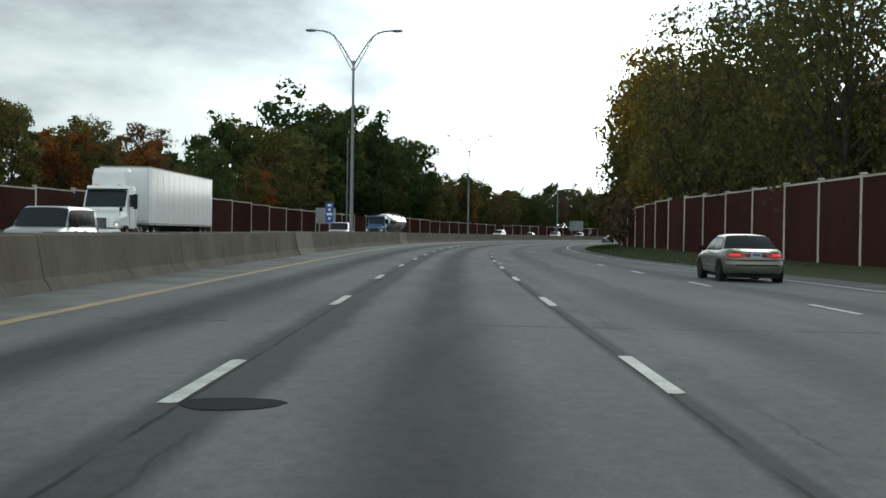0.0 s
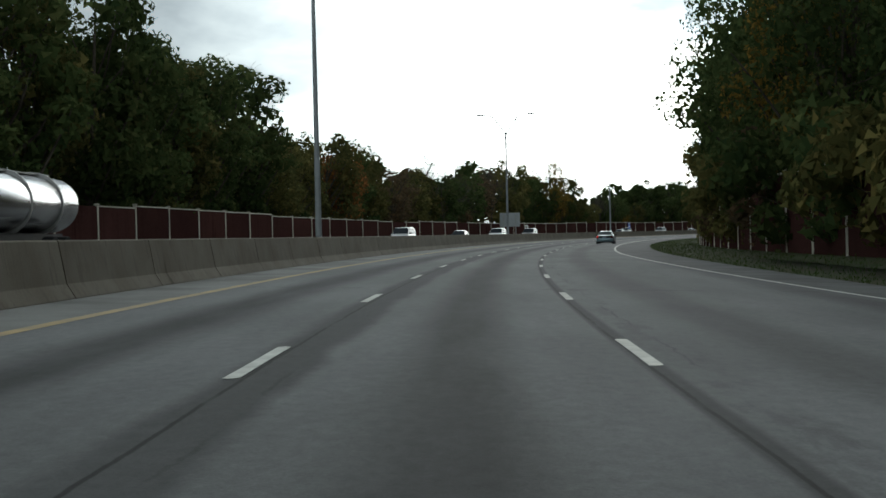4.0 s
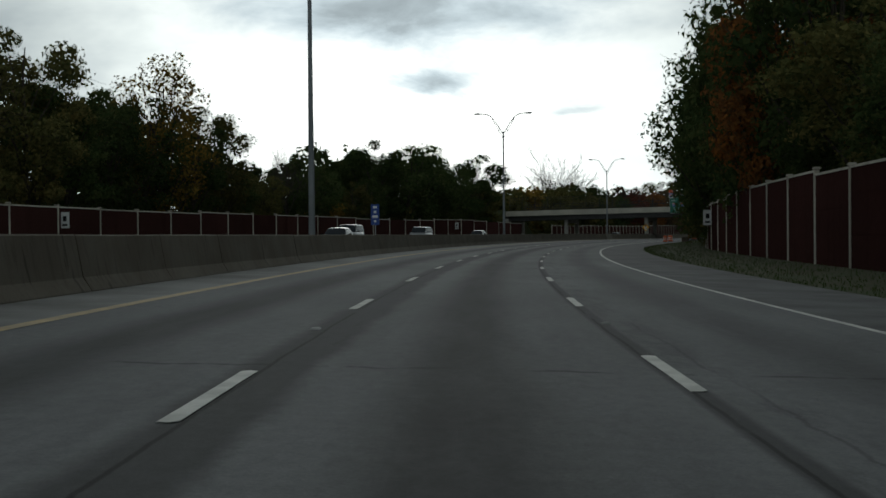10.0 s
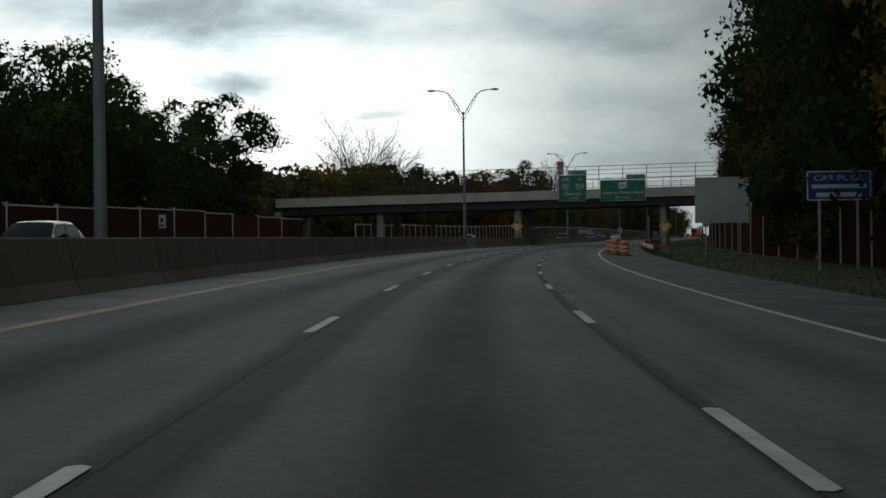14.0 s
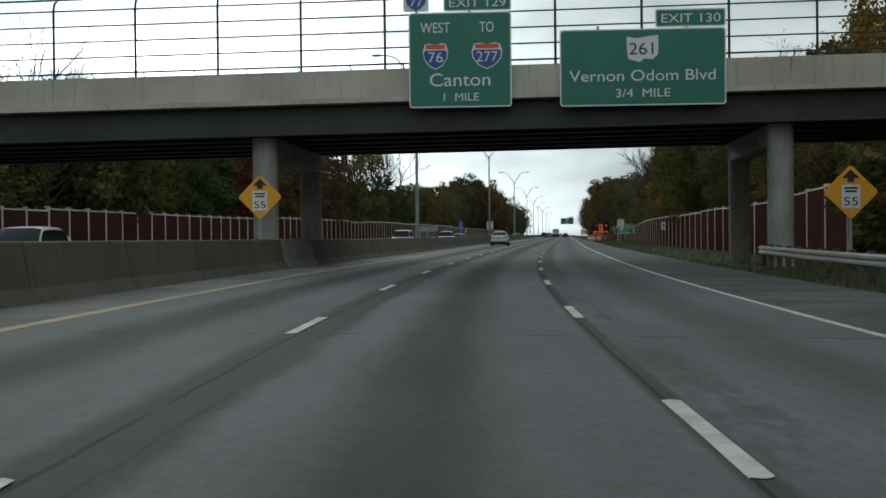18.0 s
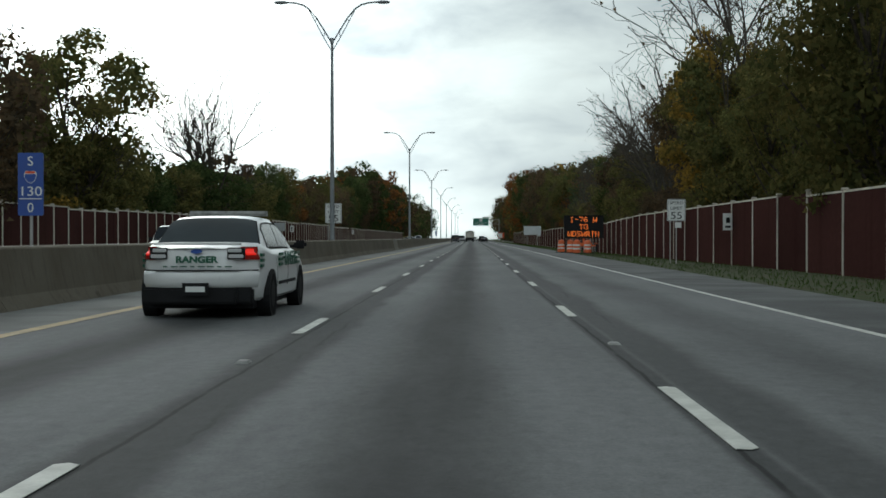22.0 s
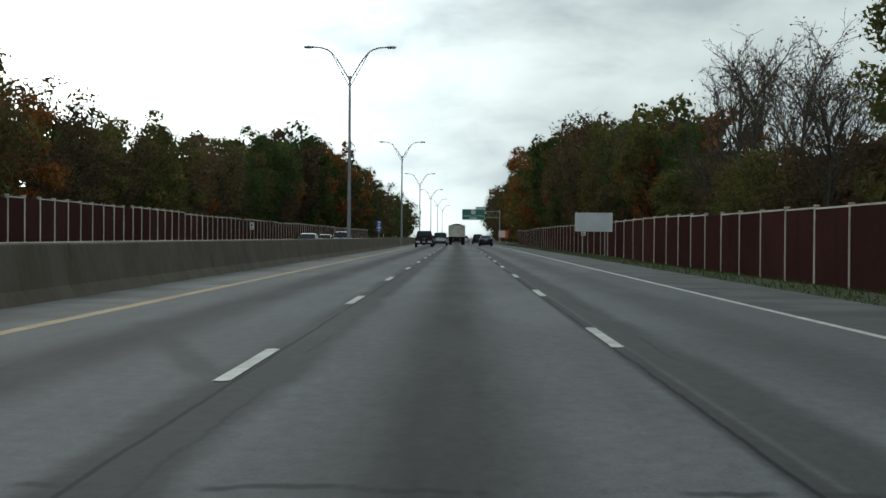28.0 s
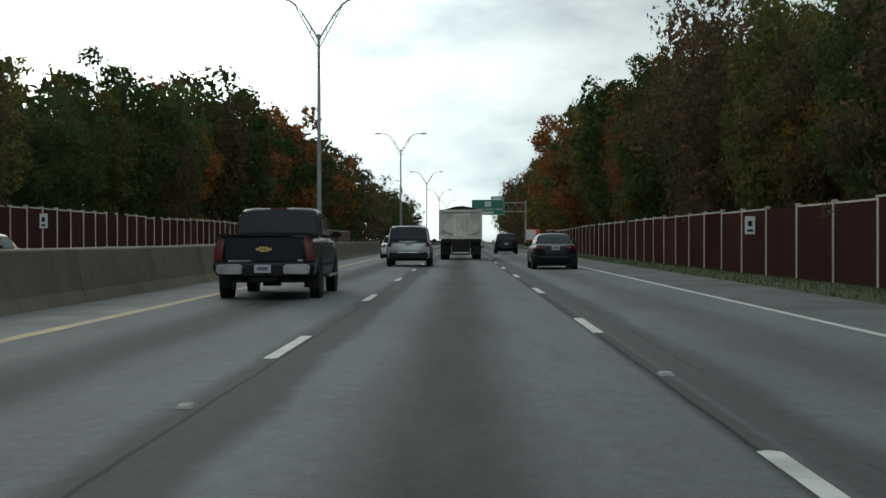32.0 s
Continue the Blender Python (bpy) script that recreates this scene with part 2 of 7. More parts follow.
def road_mat(name, wear=1.0, base=(0.138, 0.141, 0.141)):
    """Worn asphalt over concrete lanes: oil in the middle of each lane, tar along the joints, patches; u is metres across, v along."""
    ma = bpy.data.materials.new(name)
    ma.use_nodes = True
    k = Nodes(ma.node_tree)
    p = ma.node_tree.nodes["Principled BSDF"]
    uv = k.add("ShaderNodeUVMap").outputs[0]
    u, v, _ = k.split(uv)
    world = k.xyz(u, v, 0.0)
    big = k.noise(k.xyz(u, k.m("MULTIPLY", v, 0.25), 0.0), 0.35, 5.0)
    med = k.noise(k.xyz(k.m("MULTIPLY", u, 1.6), k.m("MULTIPLY", v, 0.22), 3.0), 1.0, 6.0, 0.6)
    grain = k.noise(world, 38.0, 3.0, 0.7)
    wob = k.m("MULTIPLY", k.m("SUBTRACT", k.noise(k.xyz(0.0, k.m("MULTIPLY", v, 0.45), 7.0), 1.0, 6.0, 0.7), 0.5), 0.20)
    wob2 = k.m("MULTIPLY", k.m("SUBTRACT", k.noise(k.xyz(u, k.m("MULTIPLY", v, 0.30), 1.0), 0.8, 4.0, 0.55), 0.5), 0.45)
    speck = k.noise(k.xyz(u, k.m("MULTIPLY", v, 0.6), 5.0), 7.0, 6.0, 0.8)
    lane = k.m("PINGPONG", k.m("ADD", u, 1.83), 1.83)                         # 0 at the lines, 1.83 in the lane's middle
    along = k.m("SUBTRACT", k.m("FLOORED_MODULO", k.m("ADD", u, 2.83), 3.66), 1.0)   # metres right of the nearest line
    c = k.mix(k.step(big, 0.35, 0.68), tuple(q * 0.86 for q in base), tuple(q * 1.14 for q in base))
    c = k.mix(k.step(med, 0.45, 0.72, 0.0, 0.40), c, tuple(q * 0.68 for q in base))
    oil = k.m("MULTIPLY", k.step(lane, 0.92, 1.72), k.step(med, 0.2, 0.8, 0.70, 0.98))
    c = k.mix(k.m("MULTIPLY", k.m("MULTIPLY", oil, wear), k.step(u, 1.6, 2.2, 1.0, 0.5)), c, tuple(q * 0.24 for q in base))
    inside = k.m("MULTIPLY", k.step(u, -2.3, -2.1), k.step(u, 3.5, 3.3))
    rag = k.m("MULTIPLY", k.m("SUBTRACT", k.noise(k.xyz(u, k.m("MULTIPLY", v, 0.5), 11.0), 2.6, 5.0, 0.7), 0.5), 0.16)
    width = k.m("ADD", k.m("ADD", 0.58, wob2), rag)
    left_side = k.m("ADD", k.m("ADD", -0.10, k.m("MULTIPLY", wob2, 0.7)), rag)
    band_l = k.m("MULTIPLY", k.step(k.m("SUBTRACT", along, left_side), -0.16, 0.12), k.step(k.m("SUBTRACT", along, width), 0.12, -0.12))
    patchy = k.m("MAXIMUM", k.step(k.noise(k.xyz(u, k.m("MULTIPLY", v, 0.30), 21.0), 1.7, 6.0, 0.7), 0.46, 0.60), k.step(v, 560.0, 640.0))
    seam = k.m("MULTIPLY", k.step(along, -0.17, -0.09), k.step(along, 0.14, 0.03))
    wide_r = k.m("MULTIPLY", k.m("MULTIPLY", k.step(along, 0.02, 0.16), k.step(k.m("SUBTRACT", along, k.m("ADD", width, 0.04)), 0.16, -0.12)), k.m("MULTIPLY", patchy, k.step(v, 540.0, 640.0, 0.42, 0.85)))
    right_line = k.step(u, -0.05, 0.05)
    band = k.m("MULTIPLY", k.m("ADD", k.m("MULTIPLY", band_l, k.m("SUBTRACT", 1.0, right_line)), k.m("MULTIPLY", k.m("MAXIMUM", seam, wide_r), right_line)), inside)
    band = k.m("MULTIPLY", band, k.step(big, 0.22, 0.50, 0.65, 1.0))
    c = k.mix(k.m("MULTIPLY", band, 0.88 * wear), c, tuple(q * 0.36 for q in base))
    crack_d = k.m("ABSOLUTE", k.m("SUBTRACT", k.m("SUBTRACT", along, k.m("ADD", 0.10, k.m("MULTIPLY", right_line, -0.16))), k.m("MULTIPLY", wob, 0.6)))
    crack = k.m("MULTIPLY", k.m("MULTIPLY", k.step(crack_d, 0.030, 0.008), inside), k.step(k.noise(k.xyz(0.0, k.m("MULTIPLY", v, 0.35), 2.0), 1.0, 4.0), 0.34, 0.46))
    crack2_d = k.m("ABSOLUTE", k.m("SUBTRACT", k.m("SUBTRACT", along, 0.42), k.m("MULTIPLY", wob, 2.2)))
    crack2 = k.m("MULTIPLY", k.m("MULTIPLY", k.step(crack2_d, 0.030, 0.008), inside), k.step(k.noise(k.xyz(u, k.m("MULTIPLY", v, 0.2), 4.0), 1.0, 3.0), 0.50, 0.58))
    crack = k.m("MAXIMUM", crack, k.m("MULTIPLY", crack2, 0.45))
    c = k.mix(k.m("MULTIPLY", crack, 0.8 * wear), c, (0.012, 0.012, 0.012))
    skid_d = k.m("ABSOLUTE", k.m("SUBTRACT", u, k.m("ADD", -2.02, k.m("MULTIPLY", k.m("SUBTRACT", v, 880.5), -0.325))))
    skid = k.m("MULTIPLY", k.m("MULTIPLY", k.step(k.m("ADD", skid_d, rag), 0.30, 0.05), k.step(v, 880.0, 881.0)), k.step(v, 888.0, 886.0))
    c = k.mix(k.m("MULTIPLY", skid, 0.6 * wear), c, tuple(q * 0.35 for q in base))
    sp = k.m("ADD", 0.50, speck)
    c = k.mix(1.0, c, k.xyz(sp, sp, sp), "MULTIPLY")
    joint_s = k.m("FLOORED_MODULO", k.m("ADD", v, k.m("MULTIPLY", k.noise(k.xyz(k.m("MULTIPLY", u, 0.9), k.m("FLOOR", k.m("DIVIDE", v, 36.0)), 0.0), 1.0, 3.0), 0.8)), 36.0)
    joint = k.m("MULTIPLY", k.step(k.m("ABSOLUTE", k.m("SUBTRACT", joint_s, 12.0)), 0.10, 0.02), k.step(med, 0.42, 0.55))
    c = k.mix(k.m("MULTIPLY", joint, 0.7 * wear), c, (0.025, 0.025, 0.025))
    g = k.m("ADD", 0.58, k.m("MULTIPLY", grain, 0.84))
    c = k.mix(1.0, c, k.xyz(g, g, g), "MULTIPLY")
    k.put(p.inputs["Base Color"], c)
    k.put(p.inputs["Roughness"], k.m("ADD", 0.75, k.m("MULTIPLY", grain, 0.2)))
    p.inputs["Specular IOR Level"].default_value = 0.12
    k.put(p.inputs["Normal"], k.bump(k.m("ADD", grain, k.m("MULTIPLY", band, -0.6)), 0.35, 0.01))
    return ma


def leaf_mat(name, cols):
    """Foliage of a few colours that changes from clump to clump and from tree to tree, and lets light through."""
    ma = bpy.data.materials.new(name)
    ma.use_nodes = True
    k = Nodes(ma.node_tree)
    tree = ma.node_tree
    isl = k.add("ShaderNodeNewGeometry").outputs["Random Per Island"]
    rnd = k.add("ShaderNodeObjectInfo").outputs["Random"]
    co = k.add("ShaderNodeTexCoord").outputs["Object"]
    n = k.noise(k.v("ADD", co, k.v("SCALE", (40.0, 20.0, 10.0), rnd)), 0.35, 3.0)
    f = k.m("ADD", k.m("MULTIPLY", n, 0.75), k.m("MULTIPLY", isl, 0.25))
    c = k.mix(k.step(f, 0.30, 0.52), cols[0], cols[1])
    c = k.mix(k.step(f, 0.50, 0.74), c, cols[2])
    g = k.m("MULTIPLY", k.m("ADD", 0.82, k.m("MULTIPLY", isl, 0.36)), k.m("ADD", 0.75, k.m("MULTIPLY", rnd, 0.5)))
    c = k.mix(1.0, c, k.xyz(g, g, g), "MULTIPLY")
    dif, tra = k.add("ShaderNodeBsdfDiffuse"), k.add("ShaderNodeBsdfTranslucent")
    k.put(dif.inputs[0], c)
    k.put(tra.inputs[0], c)
    mx = k.add("ShaderNodeMixShader")
    mx.inputs[0].default_value = 0.34
    tree.links.new(dif.outputs[0], mx.inputs[1])
    tree.links.new(tra.outputs[0], mx.inputs[2])
    tree.links.new(mx.outputs[0], tree.nodes["Material Output"].inputs[0])
    return ma


M_ROAD = road_mat("worn_asphalt")
M_ROAD_FAR = road_mat("worn_asphalt_opposite", 0.5)
M_SHOULDER = mat("shoulder_asphalt", (0.125, 0.128, 0.126), 0.85, 0, 0.2, 0.5, 30, 0.3)
M_SHOULDER_L = mat("dirty_concrete_shoulder", (0.19, 0.192, 0.182), 0.85, 0, 0.22, 0.45, 25, 0.3, tint=(0.105, 0.103, 0.094))
M_MARKER = mat("worn_marker_casting", (0.38, 0.38, 0.36), 0.85, 0, 0.2, 6, 40, 0.2)
M_TAR = mat("dark_tar", (0.013, 0.013, 0.014), 0.9, 0, 0.2, 3, 40, 0.3)
M_WHITE = mat("worn_white_line", (0.55, 0.55, 0.50), 0.7, 0, 0.16, 2.5, 30, 0.2, tint=(0.33, 0.33, 0.30))
M_YELLOW = mat("worn_yellow_line", (0.36, 0.25, 0.095), 0.75, 0, 0.16, 1.2, 25, 0.2, tint=(0.22, 0.18, 0.11))
M_GROUND = mat("autumn_ground", (0.034, 0.050, 0.016), 0.95, 0, 0.35, 0.5, 9, 0.6, tint=(0.054, 0.046, 0.024))
M_GRASS = leaf_mat("grass_blades", [(0.028, 0.058, 0.012), (0.038, 0.066, 0.016), (0.054, 0.058, 0.022)])
M_CONC = mat("weathered_concrete", (0.128, 0.112, 0.086), 0.85, 0, 0.12, 0.6, 22, 0.3, tint=(0.094, 0.079, 0.058), per_object=0.04, streak=0.35)
M_CONC_NEW = mat("pale_concrete", (0.21, 0.195, 0.16), 0.85, 0, 0.1, 0.7, 22, 0.25, streak=0.3)
M_BRIDGE = mat("bridge_parapet_concrete", (0.52, 0.48, 0.40), 0.85, 0, 0.1, 0.4, 18, 0.2, streak=0.3)
M_COLUMN = mat("column_concrete", (0.40, 0.38, 0.34), 0.85, 0, 0.12, 0.8, 20, 0.2, streak=0.4)
M_STEEL_DARK = mat("dark_painted_girder", (0.045, 0.043, 0.042), 0.6, 0.1, 0.2, 0.8, 20, 0.1)
M_PANEL = mat("red_brown_wall_panel", (0.064, 0.0285, 0.0255), 0.9, 0, 0.16, 0.7, 14, 0.5, tint=(0.045, 0.0215, 0.0195), per_object=0.14, streak=0.25)
M_PANEL.node_tree.nodes["Principled BSDF"].inputs["Specular IOR Level"].default_value = 0.0
M_POST = mat("cream_concrete_post", (0.62, 0.58, 0.49), 0.8, 0, 0.12, 1.2, 25, 0.2, tint=(0.38, 0.35, 0.29), streak=0.35, per_object=0.1)
M_POLE = mat("galvanised_lamp_pole", (0.24, 0.255, 0.265), 0.55, 0.2, 0.12, 1.0, 30, 0.1)
M_LENS = mat("lamp_glass", (0.55, 0.56, 0.55), 0.2, 0, 0.05, 2, 20, 0.0)
M_GALV = mat("galvanised_steel", (0.34, 0.34, 0.33), 0.6, 0.25, 0.14, 1.5, 30, 0.1, tint=(0.28, 0.27, 0.25))
M_WOOD = mat("weathered_wood_post", (0.14, 0.11, 0.08), 0.9, 0, 0.2, 2, 20, 0.3)
M_GREEN = mat("green_sign_sheeting", (0.008, 0.16, 0.105), 0.45, 0, 0.06, 0.5, 20, 0.0)
M_BLUE = mat("blue_sign_sheeting", (0.02, 0.07, 0.30), 0.45, 0, 0.06, 0.6, 20, 0.0)
M_SIGN_W = mat("white_sign_sheeting", (0.72, 0.72, 0.70), 0.45, 0, 0.05, 0.8, 20, 0.0)
M_SIGN_BLANK = mat("blank_pale_sign_sheeting", (0.55, 0.57, 0.58), 0.55, 0.1, 0.08, 0.5, 12, 0.05)
M_SIGN_BACK = mat("bare_aluminium_sign_back", (0.36, 0.375, 0.38), 0.55, 0.3, 0.08, 0.5, 12, 0.05)
M_AMBER = mat("yellow_warning_sheeting", (0.80, 0.36, 0.01), 0.45, 0, 0.05, 0.8, 20, 0.0)
M_RED_SIGN = mat("orange_red_sheeting", (0.75, 0.09, 0.02), 0.5, 0, 0.05, 0.8, 20, 0.0)
M_BLACK = mat("black_sign_ink", (0.02, 0.02, 0.02), 0.6, 0, 0.1, 2, 20, 0.0)
M_ORANGE = mat("orange_barrel_plastic", (0.75, 0.13, 0.03), 0.55, 0, 0.08, 1.5, 20, 0.05, tint=(0.5, 0.10, 0.03))
M_BAND = mat("white_reflective_band", (0.70, 0.68, 0.64), 0.5, 0, 0.1, 2.5, 20, 0.0, tint=(0.45, 0.42, 0.38))
M_RUBBER = mat("tyre_rubber", (0.013, 0.013, 0.014), 0.85, 0, 0.15, 2, 30, 0.2)
M_RIM = mat("alloy_rim", (0.42, 0.42, 0.42), 0.4, 0.25, 0.1, 4, 30, 0.0)
M_TRIM = mat("black_plastic_trim", (0.013, 0.013, 0.014), 0.6, 0, 0.1, 2, 30, 0.05)
M_TRIM.node_tree.nodes["Principled BSDF"].inputs["Specular IOR Level"].default_value = 0.15
M_CHROME = mat("chrome_trim", (0.36, 0.36, 0.37), 0.22, 0.95, 0.05, 3, 20, 0.0)
M_GLASS = glass_mat("dark_car_glass")
M_GLASS_G = glass_mat("grey_car_glass", (0.05, 0.06, 0.065))
M_TAIL = mat("red_tail_lamp", (0.085, 0.005, 0.005), 0.25, 0, 0.08, 3, 20, 0.0, coat=0.1)
M_TAIL_ON = mat("lit_red_tail_lamp", (0.75, 0.014, 0.006), 0.3, 0, 0.05, 3, 20, 0.0, emit=1.3)
M_BRAKE = mat("brake_red_lens", (0.34, 0.014, 0.010), 0.25, 0, 0.10, 6, 30, 0.0, coat=0.4)
M_HEAD_ON = mat("lit_headlamp", (1.0, 0.9, 0.7), 0.3, 0, 0.05, 3, 20, 0.0, emit=1.6)
M_HEADLAMP = mat("headlamp_lens", (0.6, 0.6, 0.6), 0.2, 0.2, 0.05, 3, 20, 0.0, coat=0.8)
M_PLATE = mat("number_plate", (0.36, 0.37, 0.39), 0.5, 0, 0.05, 5, 30, 0.0)
M_PLATE_INK = mat("plate_ink", (0.08, 0.09, 0.16), 0.5, 0, 0.05, 5, 30, 0.0)
M_LED = mat("amber_led", (1.0, 0.20, 0.03), 0.4, 0, 0.05, 3, 20, 0.0, emit=2.4)
M_BARK = mat("tree_bark", (0.085, 0.070, 0.055), 0.95, 0, 0.25, 2.0, 14, 0.6)
M_BARK_PALE = mat("pale_bare_bark", (0.088, 0.076, 0.062), 0.95, 0, 0.2, 2.0, 14, 0.5)
LEAF = {
    "green": leaf_mat("dark_green_leaves", [(0.038, 0.062, 0.024), (0.060, 0.084, 0.030), (0.094, 0.102, 0.038)]),
    "olive": leaf_mat("olive_leaves", [(0.070, 0.080, 0.030), (0.112, 0.106, 0.038), (0.170, 0.136, 0.048)]),
    "yellow": leaf_mat("yellow_leaves", [(0.125, 0.108, 0.033), (0.240, 0.158, 0.038), (0.360, 0.215, 0.042)]),
    "orange": leaf_mat("orange_leaves", [(0.105, 0.070, 0.035), (0.220, 0.094, 0.032), (0.340, 0.130, 0.032)]),
    "red": leaf_mat("red_leaves", [(0.095, 0.048, 0.032), (0.165, 0.050, 0.033), (0.215, 0.070, 0.038)]),
    "brown": leaf_mat("brown_leaves", [(0.068, 0.054, 0.036), (0.104, 0.074, 0.044), (0.150, 0.094, 0.050)]),
}


# ---- mesh helpers ----
def quad(bm, pts):
    return bm.faces.new([bm.verts.new(p) for p in pts])


def box(bm, c, size, m=None, taper=1.0):
    """A box at c; taper narrows its top."""
    x, y, z = (q / 2 for q in size)
    vs = []
    for dz in (-z, z):
        f = taper if dz > 0 else 1.0
        for dx, dy in ((-x, -y), (x, -y), (x, y), (-x, y)):
            p = Vector((dx * f, dy * f, dz)) + Vector(c)
            vs.append(bm.verts.new(m @ p if m else p))
    for f in ((3, 2, 1, 0), (4, 5, 6, 7), (0, 1, 5, 4), (1, 2, 6, 5), (2, 3, 7, 6), (3, 0, 4, 7)):
        bm.faces.new([vs[i] for i in f])


def tube(bm, path, radii, sides=8, cap=True):
    """A tapered round bar along a path."""
    rings = []
    n = len(path)
    for i, p in enumerate(path):
        p = Vector(p)
        d = (Vector(path[min(i + 1, n - 1)]) - Vector(path[max(i - 1, 0)])).normalized()
        a = d.orthogonal().normalized() if abs(d.z) < 0.95 else Vector((1, 0, 0))
        a = (a - d * a.dot(d)).normalized()
        b = d.cross(a)
        r = radii[i] if isinstance(radii, (list, tuple)) else radii
        rings.append([bm.verts.new(p + (a * math.cos(q) + b * math.sin(q)) * r) for q in (2 * math.pi * j / sides for j in range(sides))])
    for r0, r1 in zip(rings, rings[1:]):
        for j in range(sides):
            bm.faces.new((r0[j], r0[(j + 1) % sides], r1[(j + 1) % sides], r1[j]))
    if cap:
        bm.faces.new(rings[0][::-1])
        bm.faces.new(rings[-1])


def loft(bm, rings, caps=True):
    vs = [[bm.verts.new(p) for p in r] for r in rings]
    n = len(vs[0])
    for a, b in zip(vs, vs[1:]):
        for j in range(n):
            bm.faces.new((a[j], a[(j + 1) % n], b[(j + 1) % n], b[j]))
    if caps:
        bm.faces.new(vs[0][::-1])
        bm.faces.new(vs[-1])


def disc(bm, c, r, axis="x", sides=20, depth=0.02):
    d = {"x": Vector((1, 0, 0)), "y": Vector((0, 1, 0)), "z": Vector((0, 0, 1))}[axis] * depth / 2
    tube(bm, [Vector(c) - d, Vector(c) + d], r, sides)


def mesh_of(name, bm, material, smooth=False):
    bmesh.ops.recalc_face_normals(bm, faces=bm.faces)
    me = bpy.data.meshes.new(name)
    bm.to_mesh(me)
    bm.free()
    me.materials.append(material)
    if smooth:
        me.shade_smooth()
        me.set_sharp_from_angle(angle=radians(38))
    return me


def part(name, bm, material, parent=None, label="", smooth=False):
    ob = new(name, mesh_of(name, bm, material, smooth) if isinstance(bm, bmesh.types.BMesh) else bm)
    ob.parent = parent
    if label:
        tagged(ob, label)
    return ob


def thing(name, m, label, category, group="", kind=""):
    ob = new(name)
    ob.matrix_world = m
    return tagged(ob, label, category, group, kind)


def boxes(name, material, parent, *items, label="", bevel=0.0):
    bm = bmesh.new()
    for c, s in items:
        box(bm, c, s)
    if bevel:
        bmesh.ops.bevel(bm, geom=bm.edges[:], offset=bevel, segments=2, affect="EDGES")
    return part(name, bm, material, parent, label)


def text(name, words, size, material, parent, x, y, z, width=None, depth=0.004, align="CENTER", label="", bold=0.0):
    """Words that face -y, centred on x, on the line z."""
    cu = bpy.data.curves.new(name, "FONT")
    cu.body, cu.size, cu.align_x, cu.extrude, cu.offset = words, size, align, depth, bold
    tmp = bpy.data.objects.new(name, cu)
    me = bpy.data.meshes.new_from_object(tmp)
    bpy.data.objects.remove(tmp)
    me.materials.append(material)
    xs = [v.co.x for v in me.vertices] or [0, 1]
    f = width / max(max(xs) - min(xs), 0.01) if width else 1.0
    me.transform(Matrix.Translation((x, y, z)) @ Matrix.Rotation(radians(90), 4, "X") @ Matrix.Diagonal((f, 1, 1, 1)))
    return part(name, me, material, parent, label)


# ---- plan: lateral lines of the road ----
def prof(s, a, b):
    return float(np.interp(s, a, b))


def white_line(s):
    return prof(s, [0, 57, 118, 213, 322, 388], [11.0, 10.8, 9.0, 6.35, 5.6, 5.25])


def shoulder_edge(s):
    return prof(s, [0, 34, 138, 223, 360, 450, 545, 627, 690], [13.6, 13.3, 10.3, 9.3, 8.8, 8.8, 9.4, 8.1, 7.7])


def wall_r(s):
    return prof(s, [40, 75, 112, 144, 300, 350, 440, 490, 530, 607, 640, 680, 811, 870, 940, 1010, 1083, 1400],
                [21.5, 20, 17, 14.6, 14.6, 15.3, 14.6, 16, 17, 16.2, 18, 20, 20.2, 21.2, 22.5, 23, 21.4, 21])


def wall_r_base(s):
    return prof(s, [60, 112, 144, 300, 440, 607, 670, 790, 820, 940, 1000, 1058, 1300], [0.3, 0.7, 0.6, -0.1, 0.2, 0.2, -0.75, -0.95, -1.1, -1.7, -1.85, -1.4, -1.4])


def wall_r_top(s):
    return prof(s, [0, 75, 112, 144, 300, 350, 440, 500, 607, 670, 730, 870, 940, 1013, 1058, 1400], [4.4, 5.0, 5.0, 4.3, 4.9, 4.5, 4.2, 3.8, 4.05, 3.6, 3.75, 3.75, 3.0, 3.5, 3.3, 3.4])


def wall_l(s):
    return prof(s, [0, 180, 400, 500, 620, 750, 950, 1400], [-33, -33, -38, -38, -36, -36, -37, -38])


def wall_l_top(s):
    return prof(s, [0, 89, 144, 170, 400, 540, 580, 720, 776, 1000, 1110, 1400], [3.0, 3.2, 3.9, 3.4, 2.5, 2.8, 3.5, 3.45, 3.8, 4.3, 4.0, 3.8])


def ground_z(s, lat):
    e = shoulder_edge(s)
    if lat > e:
        w = wall_r(s)
        if lat <= w:
            return -0.04 + (wall_r_base(s) + 0.04) * ((lat - e) / (w - e)) ** 1.2
        return wall_r_base(s) + min(1.5, (lat - w) * 0.05)
    if lat < -25.6:
        return -0.05 + min(1.2, (-25.6 - lat) * 0.02)
    return -0.16


